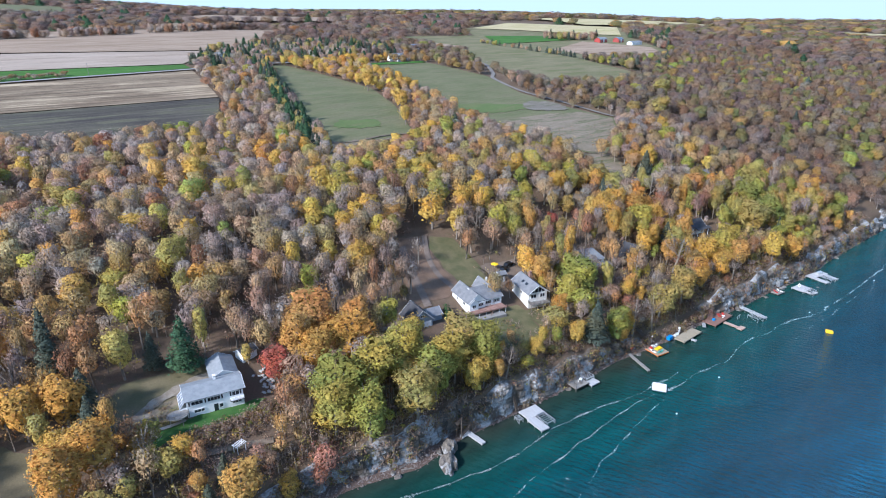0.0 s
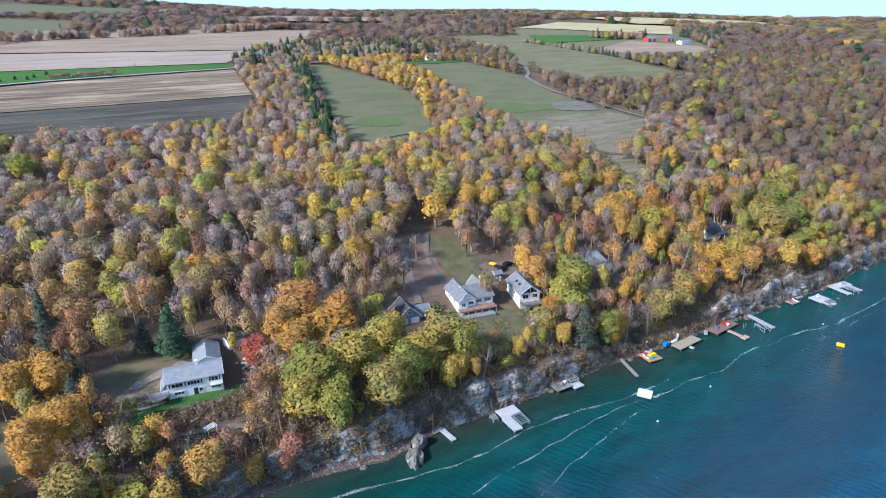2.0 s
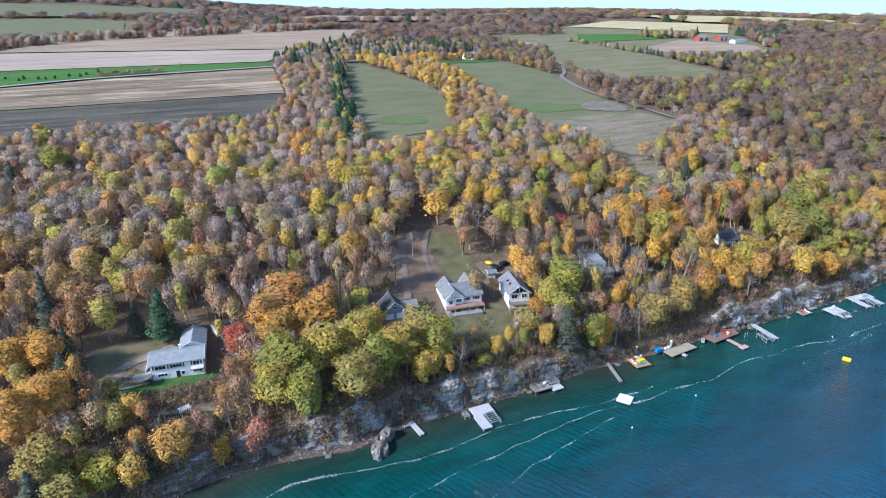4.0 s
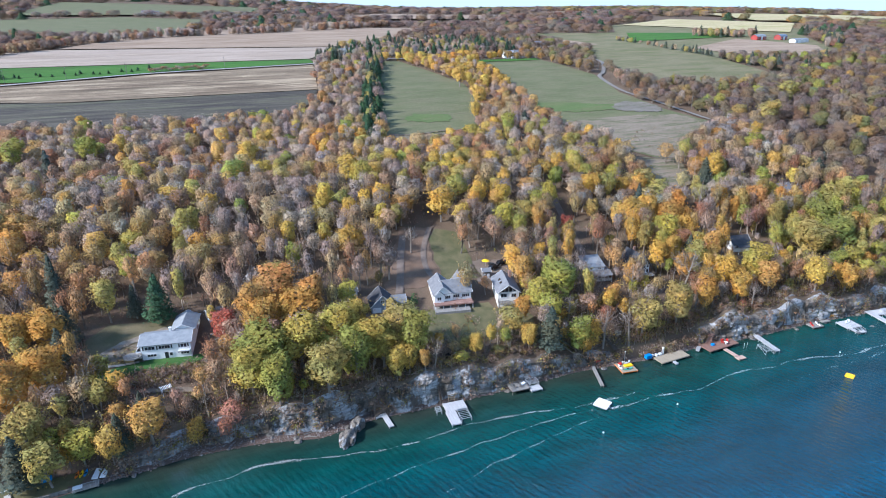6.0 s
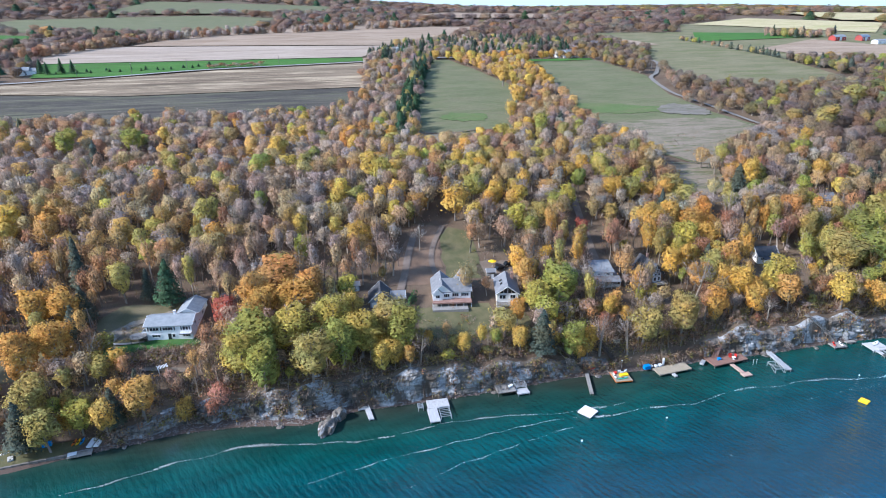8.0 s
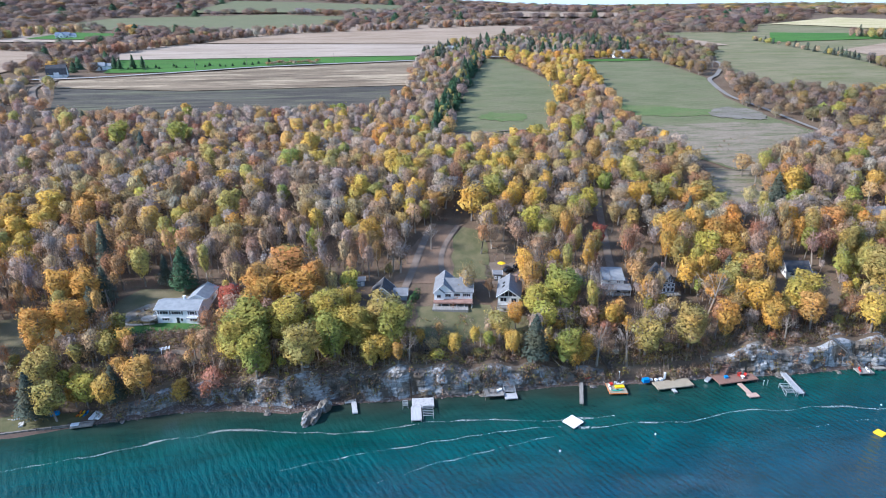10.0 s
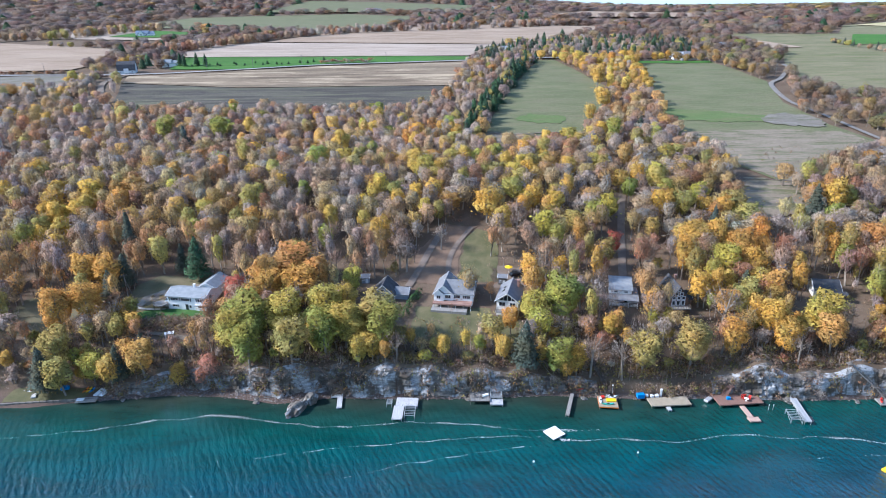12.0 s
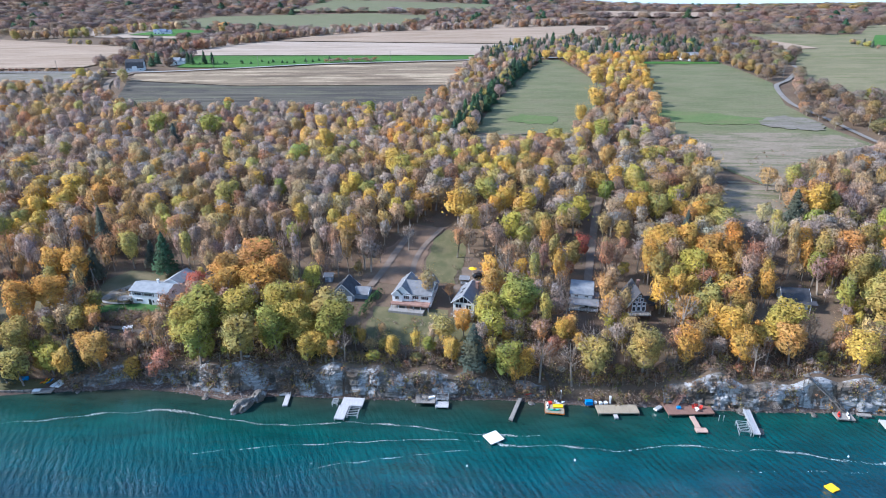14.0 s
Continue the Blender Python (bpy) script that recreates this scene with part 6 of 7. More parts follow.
def glass_gable_house():
    h = thing("gabled_house", 133.6, 130.3, 11.9, -14, "cream chalet house with glazed gable and grey roof", "house")
    h.matrix_basis = h.matrix_basis @ Matrix.Diagonal((0.86, 1, 0.97, 1))
    gable(h, -4.0, 4.0, 0, 11.5, -0.8, 6.0, 8.6, "y", CREAM, SHINGLE, 0.7)
    window(h, (-1.9, 0, 4.6), 2.4, 1.5, "-y", 2)
    window(h, (2.0, 0, 4.6), 2.0, 1.5, "-y", 2)
    window(h, (-1.0, 0, 1.9), 2.4, 1.9, "-y", 3)
    window(h, (2.4, 0, 1.9), 1.4, 1.9, "-y", 2)
    # glazing that follows the roof
    bm = B()
    for s in (-1, 1):
        v = [bm.verts.new((s * a, -0.03, z)) for a, z in ((0.1, 5.9), (3.0, 5.9), (3.0, 6.2), (0.1, 8.0))]
        bm.faces.new(v)
    part("gable_glass", bm, GLASS, h, "dark triangular gable glazing")
    bm = B()
    for x, z in ((0, 8.2), (-1.5, 7.1), (1.5, 7.1), (-3.0, 6.2), (3.0, 6.2)):
        beam(bm, (x, -0.06, 5.8), (x, -0.06, z), 0.12)
    beam(bm, (-3.2, -0.06, 5.85), (3.2, -0.06, 5.85), 0.14)
    part("gable_mullions", bm, TRIM, h)
    deck = part("deck", box(B(), -4.2, -2.4, 2.4, 4.2, -0.02, 2.6), DOCK_GREY, h)
    for x in (-4, -1.3, 1.3, 4):
        part("deck_post", beam(B(), (x, -2.2, -1.0), (x, -2.2, 2.4), 0.18), WOOD_GREY, deck)
    railing(h, [(-4.1, -0.1, 2.6), (-4.1, -2.3, 2.6), (4.1, -2.3, 2.6), (4.1, -0.1, 2.6)], 0.95, WOOD_DARK, 0.6)
    for x, y in ((-2.2, 4.5), (-2.2, 7.0)):
        z = 6.0 + 2.6 * (1 - abs(x) / 4.0) + 0.24
        part("skylight", slab(B(), [(x - 0.45, y - 0.6, z - 0.26), (x + 0.45, y - 0.6, z + 0.32), (x + 0.45, y + 0.6, z + 0.32), (x - 0.45, y + 0.6, z - 0.26)], 0.1), GLASS, h, "dark roof window")
    chimney(h, 2.4, 9.2, 6.6, 9.4, 0.9, BRICK)
    window(h, (-4.0, 5.0, 4.4), 1.4, 1.2, "-x", 2)


glass_gable_house()


def porch_cottage():
    h = thing("porch_cottage", 167.6, 135.6, 12.4, -10, "white cottage with pale grey roof and shaded porch", "cottage")
    part("wall", box(B(), 0, 3.0, -0.8, 6.8, 10.2, 5.2), WHITE, h)
    part("roof_slope", slab(B(), [(-0.4, 2.6, 5.35), (7.2, 2.6, 5.35), (7.2, 10.6, 6.9), (-0.4, 10.6, 6.9)], 0.18), SHINGLE_LIGHT, h)
    part("gable_infill", prism(B(), [(3.0, 5.2), (10.2, 5.2), (10.2, 6.7)], 0.0, 6.8, True), WHITE, h)
    part("porch_roof", slab(B(), [(-0.5, -0.3, 3.0), (9.0, -0.3, 3.0), (9.0, 3.0, 3.9), (-0.5, 3.0, 3.9)], 0.14), SHINGLE, h, "grey porch roof")
    part("annex_wall", box(B(), 6.8, 3.0, -0.8, 8.8, 9.0, 3.6), PALE_SIDING, h)
    part("annex_roof", slab(B(), [(6.7, 2.8, 3.9), (9.1, 2.8, 3.6), (9.1, 9.2, 3.6), (6.7, 9.2, 3.9)], 0.12), SHINGLE, h)
    part("porch_floor", box(B(), -0.3, 0, 0.7, 8.8, 3.0, 0.9), DOCK_GREY, h)
    for x in (0, 2.9, 5.8, 8.6):
        part("porch_post", beam(B(), (x, 0.1, -1.0), (x, 0.1, 3.0), 0.16), TRIM, h)
    railing(h, [(0, 0.1, 0.9), (8.6, 0.1, 0.9)], 0.9, TRIM, 0.45)
    for x in (1.8, 5.0):
        window(h, (x, 3.0, 4.6), 1.1, 0.7, "-y", 2)
    window(h, (2.2, 3.0, 2.0), 1.6, 1.2, "-y", 2)
    door(h, (5.2, 3.0, 1.95), 0.95, 2.05, "-y", GLASS)
    window(h, (0, 6.5, 3.6), 1.2, 1.0, "-x", 2)


porch_cottage()


def chalet():
    h = thing("chalet", 188.6, 133.0, 12.4, 2, "dark chalet with steep blue-grey roof and windowed gable", "chalet")
    gable(h, -3.1, 3.1, 0, 10, -0.8, 4.0, 8.6, "y", LOG, SHINGLE_DARK, 0.6, board=WOOD_DARK)
    for x in (-1.5, 0, 1.5):
        window(h, (x, 0, 2.9), 1.1, 1.6, "-y", 1, 1, 0.1)
        window(h, (x, 0, 4.6), 1.1, 1.0, "-y", 1, 1, 0.1)
    for x in (-0.75, 0.75):
        window(h, (x, 0, 6.0), 1.0, 0.9, "-y", 1, 1, 0.1)
    window(h, (0, 0, 7.2), 0.8, 0.7, "-y", 1, 1, 0.1)
    deck = part("deck", box(B(), -3.4, -2.6, 1.7, 3.4, -0.02, 1.9), DOCK_GREY, h)
    for x in (-3.2, 0, 3.2):
        part("deck_post", beam(B(), (x, -2.4, -1.2), (x, -2.4, 1.7), 0.18), WOOD_DARK, deck)
    railing(h, [(-3.3, -0.1, 1.9), (-3.3, -2.5, 1.9), (3.3, -2.5, 1.9), (3.3, -0.1, 1.9)], 0.9, WOOD_DARK, 0.5)
    gable(h, 3.1, 5.8, 3.2, 8.2, -0.8, 2.6, 4.6, "x", LOG, SHINGLE_DARK, 0.3)
    chimney(h, 1.4, 8.0, 6.5, 9.2, 0.7, BRICK)


chalet()


def dark_roof_cottage(x, y, turn, label, wm, rm, w=10, d=7.5):
    h = thing("cottage", x, y, hz(x, y) + 0.1, turn, label, "cottage")
    gable(h, 0, w, 0, d, -1.2, 3.2, 5.6, "x", wm, rm, 0.5)
    for k in (0.2, 0.5, 0.8):
        window(h, (w * k, 0, 1.9), 1.3, 1.1, "-y", 2)
    window(h, (0, d * 0.3, 1.9), 1.0, 1.1, "-x", 2)
    window(h, (0, d * 0.7, 1.9), 1.0, 1.1, "-x", 2)
    window(h, (0, d * 0.5, 4.0), 0.9, 0.8, "-x", 1)
    door(h, (w * 0.64, 0, 1.0), 0.9, 2.0, "-y", TRIM)
    part("porch_roof", slab(B(), [(w * 0.15, -2.2, 2.4), (w + 2, -2.2, 2.4), (w + 2, -0.1, 3.0), (w * 0.15, -0.1, 3.0)], 0.12), rm, h)
    for k in (0.17, 0.6, 1.0):
        part("porch_post", beam(B(), (w * k, -2.0, -1.0), (w * k, -2.0, 2.4), 0.14), TRIM, h)
    chimney(h, w * 0.7, d * 0.55, 5.0, 6.3, 0.6, BRICK)


dark_roof_cottage(235.5, 139.5, -8, "white cottage under a dark shingle roof among trees", CREAM, SHINGLE_DARK, 7.6, 6.5)
dark_roof_cottage(290, 172, -4, "brown wooden cottage with dull roof hidden by trees", LOG, SHINGLE, 9, 7)


# ---------------------------------------------------------------- farms up the slope
def farmhouse(x, y, turn, w, d, eave, ridge, label, wm=WHITE, rm=SHINGLE, wings=True, name="farmhouse"):
    h = thing(name, x, y, hz(x, y) + 0.4, turn, label, "house")
    gable(h, -w / 2, w / 2, 0, d, -1.5, eave, ridge, "x", wm, rm, 0.5)
    n = max(2, int(w / 3.5))
    for i in range(n):
        window(h, (-w / 2 + (i + 0.5) * w / n, 0, eave * 0.55), 1.4, 1.4, "-y", 2)
    window(h, (-w / 2, d / 2, eave * 0.55), 1.2, 1.2, "-x", 2)
    if wings:
        gable(h, -w * 0.2, w * 0.15, -2.5, 2, -1.5, eave, ridge * 0.95, "y", wm, rm, 0.4)
        window(h, (-w * 0.025, -2.5, eave * 0.55), 1.8, 1.5, "-y", 3)
        gable(h, w / 2, w / 2 + w * 0.45, 1, d - 1, -1.5, eave * 0.85, ridge * 0.85, "x", wm, rm, 0.4)
        door(h, (w * 0.3, 0, 1.0), 1.0, 2.1, "-y", GLASS)
    chimney(h, w * 0.2, d * 0.6, ridge * 0.8, ridge + 1.0, 0.8, BRICK)


farmhouse(168, 556, 6, 12, 8, 3.2, 5.6, "white farmhouse with a pale blue-grey roof", WHITE, SHINGLE_LIGHT)
farmhouse(313, 500, 2, 15, 8, 3.6, 6.4, "long white country house with grey gables above a pasture", WHITE, SHINGLE)
farmhouse(288, 556, 0, 13, 8, 3, 5.6, "dark brown farmhouse among trees", LOG, SHINGLE_DARK, False)
farmhouse(-128, 494, 10, 10, 7, 3.2, 5.4, "white farmhouse behind a barn", WHITE, SHINGLE_LIGHT)
farmhouse(-262, 742, 12, 14, 9, 4, 7, "far farmhouse in a green meadow", WHITE, METAL_ROOF)
farmhouse(-60, 1400, 0, 22, 12, 6, 10, "far white farmhouse on the hill", WHITE, SHINGLE)
farmhouse(225, 1500, 0, 24, 12, 6, 11, "far white farm buildings on the skyline", WHITE, SHINGLE_LIGHT)
farmhouse(1050, 1280, 0, 26, 14, 7, 11, "far white house among golden woods", WHITE, SHINGLE)
farmhouse(1500, 1080, 0, 30, 14, 7, 11, "far pale house near the skyline", WHITE, SHINGLE)


def barn(x, y, turn, w, d, eave, ridge, label, wm, rm):
    h = thing("barn", x, y, hz(x, y) + 0.3, turn, label, "barn")
    # gambrel ends, four roof planes
    o = [(-d / 2, -2), (d / 2, -2), (d / 2, eave), (d * 0.3, eave + (ridge - eave) * 0.65), (0, ridge), (-d * 0.3, eave + (ridge - eave) * 0.65), (-d / 2, eave)]
    part("wall", prism(B(), o, -w / 2, w / 2, True), wm, h)
    q = o[2:]
    for (a, za), (b, zb) in zip(q, q[1:]):
        part("roof_slope", slab(B(), [(-w / 2 - 0.5, a, za + 0.2), (w / 2 + 0.5, a, za + 0.2), (w / 2 + 0.5, b, zb + 0.2), (-w / 2 - 0.5, b, zb + 0.2)], 0.15), rm, h)
    part("barn_door", box(B(), -1.8, -d / 2 - 0.12, -0.2, 1.8, -d / 2 - 0.02, 3.4), TRIM, h, "white sliding barn door")
    for k in (-0.35, 0.35):
        window(h, (w * k, -d / 2, eave * 0.5), 1.2, 1.0, "-y", 2)


barn(-146, 466, 14, 13, 10, 1.5, 8.6, "gambrel barn with dark slate roof and pale ends", PALE_SIDING, SHINGLE_DARK)
barn(668, 566, 8, 16, 9, 3.2, 5.8, "red barn with a pale roof", surface("red_barn_boards", (0.30, 0.05, 0.045), (0.38, 0.07, 0.06), 0.3, 4, 0.8), SHINGLE_LIGHT)
barn(696, 560, 8, 12, 9, 3.2, 6, "second red barn beside the fields", surface("red_barn_boards_worn", (0.28, 0.05, 0.045), (0.36, 0.08, 0.07), 0.3, 4, 0.8), METAL_ROOF)
barn(694, 532, 8, 24, 8, 2.8, 4.4, "long white farm shed below the red barns", WHITE, SHINGLE_LIGHT)
barn(372, 560, 0, 12, 8, 3.4, 6.4, "small grey barn by the lane", WOOD_GREY, METAL_ROOF)

# young pines planted on the green verge, shrubs by the road
r5 = random.Random(9)
for k in range(22):
    x = -104 + k * 6.4 + r5.uniform(-2.5, 2.5)
    if 8 < x < 46:
        continue
    y = 492 + (x + 100) * 0.13 + r5.uniform(-4, 12)
    s = r5.uniform(0.16, 0.25)
    t5 = tree("pine", x, y, s * 2.2, s, r5.uniform(0, 360), k % 4)
    tagged(t5, "small dark young pine on a green verge", "tree", "young pines on the verge")
for x, y, s in ((150, 548, 0.6), (156, 552, 0.7), (161, 549, 0.55), (178, 562, 0.8), (185, 560, 0.7), (-92, 492, 0.75), (-101, 496, 0.8), (-109, 490, 0.7), (-116, 498, 0.75)):
    t5 = tree("pine", x, y, s * 1.2, s, x * 7 % 360, int(x) % 4)
    tagged(t5, "dark green conifer beside a farmhouse", "tree", "conifers by the farms")
for k in range(16):
    x = 6 + k * 2.7
    t5 = tree(("russet", "brown", "mauve")[k % 3], x, 497 + (x - 8) * 0.14 + r5.uniform(-1, 6), r5.uniform(0.75, 1.1), r5.uniform(0.26, 0.4), k * 40, k % 4)
    tagged(t5, "low reddish brown shrub beside the country road", "shrub", "shrubs by the road")


def utility_pole(x, y, h, turn, label="weathered wooden utility pole with crossarm"):
    p = thing("utility_pole", x, y, hz(x, y) - 0.3, turn, label, "pole", "utility poles")
    part("pole", tube(B(), (0, 0, 0), (0, 0, h), 0.17, 0.11), WOOD_GREY, p)
    part("crossarm", beam(B(), (-1.1, 0, h - 0.7), (1.1, 0, h - 0.7), 0.12), WOOD_GREY, p)
    for s in (-0.95, 0, 0.95):
        part("insulator", tube(B(), (s, 0, h - 0.64), (s, 0, h - 0.42), 0.05, 0.04, 6), ALU, p)


utility_pole(9.9, 131.0, 7.5, 30)
utility_pole(6.0, 142.0, 9.0, 30)
part("brace", beam(B(), (1.4, 0.8, 0), (0, 0, 7.5), 0.14), WOOD_GREY, bpy.data.objects["utility_pole.001"])
for x, y in ((-85, 476), (-48, 480), (-10, 491), (60, 504), (-160, 458), (-210, 460), (352, 420), (346, 372), (344, 330), (344, 296)):
    utility_pole(x, y, 9.5, 80)


# ---------------------------------------------------------------- yard things
def car(x, y, turn, paint, label):
    c = thing("car", x, y, hz(x, y) + 0.13, turn, label, "car", "parked cars")
    bm = B()
    prism(bm, [(-2.2, 0.35), (2.2, 0.35), (2.25, 0.75), (1.3, 0.95), (0.75, 1.5), (-1.5, 1.55), (-2.1, 1.0), (-2.25, 0.7)], -0.88, 0.88)
    bmesh.ops.bevel(bm, geom=bm.edges[:], offset=0.07, segments=1, affect="EDGES")
    part("body", bm, paint, c)
    for s in (-1, 1):
        part("side_window", prism(B(), [(-1.4, 1.02), (1.1, 1.02), (0.7, 1.42), (-1.3, 1.46)], s * 0.885 - 0.006, s * 0.885 + 0.006), GLASS, c)
        part("headlight", box(B(), 2.2, s * 0.62 - 0.16, 0.62, 2.27, s * 0.62 + 0.16, 0.76), ALU, c)
        for wx in (-1.35, 1.4):
            wh = part("wheel", tube(B(), (wx, s * 0.72, 0.34), (wx, s * 0.92, 0.34), 0.34, 0.34, 14), RUBBER, c)
            part("rim", tube(B(), (wx, s * 0.90, 0.34), (wx, s * 0.935, 0.34), 0.2, 0.2, 10), ALU, wh)
    part("windscreen", slab(B(), [(1.32, -0.7, 1.0), (1.32, 0.7, 1.0), (0.82, 0.7, 1.46), (0.82, -0.7, 1.46)], 0.02), GLASS, c)


car(138.4, 153.0, 25, BLACK_PAINT, "black car parked on leaf-strewn earth")
car(142.6, 154.8, 10, BLACK_PAINT, "dark car parked beside the trees")


def parasol(x, y):
    p = thing("parasol", x, y, hz(x, y), 0, "open bright yellow garden parasol", "parasol")
    part("pole", tube(B(), (0, 0, 0), (0, 0, 2.3), 0.03, 0.03), ALU, p)
    bm = B()
    bmesh.ops.create_cone(bm, cap_ends=False, segments=8, radius1=1.5, radius2=0.05, depth=0.6, matrix=Matrix.Translation((0, 0, 2.3)))
    part("canopy", bm, YELLOW_P, p)
    part("base_plate", tube(B(), (0, 0, 0), (0, 0, 0.1), 0.3, 0.28, 12), CONCRETE, p)


parasol(136.2, 155.5)


def arbor(x, y):
    a = thing("garden_arbor", x, y, hz(x, y), 20, "small white slatted garden arbor beside a path", "arbor")
    for sx in (-1.1, 1.1):
        for sy in (-0.7, 0.7):
            part("post", beam(B(), (sx, sy, -0.3), (sx, sy, 2.0), 0.1), TRIM, a)
    for i in range(8):
        part("slat", beam(B(), (-1.3 + i * 0.37, -0.95, 2.06), (-1.3 + i * 0.37, 0.95, 2.06), 0.14, 0.05), TRIM, a)


arbor(29.4, 119.5)


def bench(x, y, turn):
    b = thing("bench", x, y, hz(x, y), turn, "pale wooden bench on the bluff's edge", "bench")
    part("seat", box(B(), -0.9, -0.22, 0.42, 0.9, 0.22, 0.48), TRIM, b)
    part("backrest", box(B(), -0.9, 0.2, 0.55, 0.9, 0.26, 0.95), TRIM, b)
    for sx in (-0.75, 0.75):
        for sy in (-0.16, 0.2):
            part("leg", beam(B(), (sx, sy, -0.1), (sx, sy, 0.42), 0.08), TRIM, b)


bench(108.4, 111.5, 0)


def grill(x, y):
    g = thing("grill", x, y, hz(x, y), 10, "black covered barbecue grill beside a bench", "grill")
    bm = B()
    box(bm, -0.7, -0.35, 0.0, 0.7, 0.35, 0.95)
    part("cabinet", bm, RUBBER, g)
    part("hood", prism(B(), [(-0.35, 0.96), (0.35, 0.96), (0.28, 1.25), (-0.2, 1.35)], -0.6, 0.6, True), BLACK_PAINT, g)


grill(105.6, 112.0)


def stone_garden():
    r = random.Random(3)
    for k in range(26):
        x, y = 43.4 + r.uniform(-2.2, 2.0), 139.5 + r.uniform(-5, 4.5)
        s = thing("garden_slab", x, y, hz(x, y) + 0.02, r.uniform(0, 180), "pale flat stone slab laid in a garden bed", "stone", "stones in the garden")
        bm = B()
        box(bm, -0.5, -0.3, -0.1, r.uniform(0.3, 0.7), r.uniform(0.2, 0.4), r.uniform(0.15, 0.35))
        bmesh.ops.bevel(bm, geom=bm.edges[:], offset=0.05, segments=1, affect="EDGES")
        part("slab", bm, CONCRETE, s)


stone_garden()

# ---------------------------------------------------------------- stairs, docks, boats
def flight(parent, a, b, w, mat, rail=True):
    """A straight flight between two points: stringers, treads and handrails."""
    a, b = Vector(a), Vector(b)
    d = b - a
    side = Vector((-d.y, d.x, 0)).normalized() * w / 2
    bm = B()
    for s in (-1, 1):
        beam(bm, a + side * s, b + side * s, 0.09, 0.28)
    part("stringer", bm, mat, parent)
    n = max(3, int(abs(d.z) / 0.19))
    bm = B()
    for i in range(1, n):
        q = a + d * i / n + Vector((0, 0, 0.1))
        beam(bm, q - side, q + side, 0.26, 0.05)
    part("tread", bm, mat, parent)
    if rail:
        bm = B()
        for s in (-1, 1):
            beam(bm, a + side * s + Vector((0, 0, 0.95)), b + side * s + Vector((0, 0, 0.95)), 0.08)
            for i in range(0, n + 1, 5):
                q = a + d * i / n + side * s
                beam(bm, q, q + Vector((0, 0, 0.95)), 0.08)
        part("handrail", bm, mat, parent)


def stairway(points, w, mat, label, landings=True):
    """Flights over a chain of points, with landings on posts."""
    x, y, z = points[0]
    s = thing("stairway", x, y, z, 0, label, "stairs", "stairs on the bluff")
    o = Vector(points[0])
    loc = [Vector(p) - o for p in points]
    for a, b in zip(loc, loc[1:]):
        flight(s, a, b, w, mat)
    if landings:
        for p in loc[1:]:
            part("landing", box(B(), p.x - w * 0.7, p.y - w * 0.7, p.z - 0.1, p.x + w * 0.7, p.y + w * 0.7, p.z), mat, s)
            g = hz(p.x + x, p.y + y) - z - 0.6
            for k in (-1, 1):
                if p.z - 0.1 - g > 0.3:
                    part("post", beam(B(), (p.x + k * w * 0.6, p.y - w * 0.6, g), (p.x + k * w * 0.6, p.y - w * 0.6, p.z - 0.1), 0.14), mat, s)
    return s


def planked(bm, x0, y0, x1, y1, z, t=0.09, board=0.32, along="x"):
    """Decking boards with gaps between them."""
    if along == "x":
        n = max(1, round((y1 - y0) / board))
        for i in range(n):
            a = y0 + (y1 - y0) * i / n
            box(bm, x0, a, z - t, x1, a + (y1 - y0) / n - 0.03, z)
    else:
        n = max(1, round((x1 - x0) / board))
        for i in range(n):
            a = x0 + (x1 - x0) * i / n
            box(bm, a, y0, z - t, a + (x1 - x0) / n - 0.03, y1, z)
    return bm


def dock(name, x, y, turn, rects, z, mat, label, legs=True, fascia=None):
    """A dock of planked rectangles on a frame and posts, in its own axes."""
    d = thing(name, x, y, 0, turn, label, "dock", "docks along the shore")
    for x0, y0, x1, y1 in rects:
        part("decking", planked(B(), x0, y0, x1, y1, z, along="x" if (x1 - x0) < (y1 - y0) else "y"), mat, d)
        bm = B()
        for a, b in (((x0, y0), (x1, y0)), ((x1, y0), (x1, y1)), ((x1, y1), (x0, y1)), ((x0, y1), (x0, y0))):
            beam(bm, (*a, z - 0.2), (*b, z - 0.2), 0.08, 0.2)
        part("frame", bm, fascia or mat, d)
        if legs:
            n = max(1, int((y1 - y0) / 2.6))
            for i in range(n + 1):
                for xx in (x0 + 0.12, x1 - 0.12):
                    yy = y0 + 0.12 + (y1 - y0 - 0.24) * i / n
                    part("post", tube(B(), (xx, yy, -2.2), (xx, yy, z + 0.25), 0.06, 0.06, 7), ALU if mat is DOCK_PALE else WOOD_GREY, d)
    return d


def hoist(x, y, turn, w, l, h, label="aluminium boat hoist frame standing in the water"):
    """An empty boat lift: four posts, beams, bunks and braces."""
    b = thing("boat_hoist", x, y, 0, turn, label, "boat hoist", "boat hoists")
    for sx in (0, w):
        for sy in (0, l):
            part("post", beam(B(), (sx, sy, -2), (sx, sy, h), 0.12), ALU, b)
        part("side_beam", beam(B(), (sx, 0, h), (sx, l, h), 0.12), ALU, b)
        part("brace", beam(B(), (sx, 0, 0.1), (sx, l, h), 0.08), ALU, b)
    for k in range(6):
        part("bunk", beam(B(), (0, l * (k + 0.5) / 6, h * 0.75), (w, l * (k + 0.5) / 6, h * 0.75), 0.10), ALU, b)
    for sy in (0, l):
        part("cross_beam", beam(B(), (0, sy, h), (w, sy, h), 0.12), ALU, b)
    return b


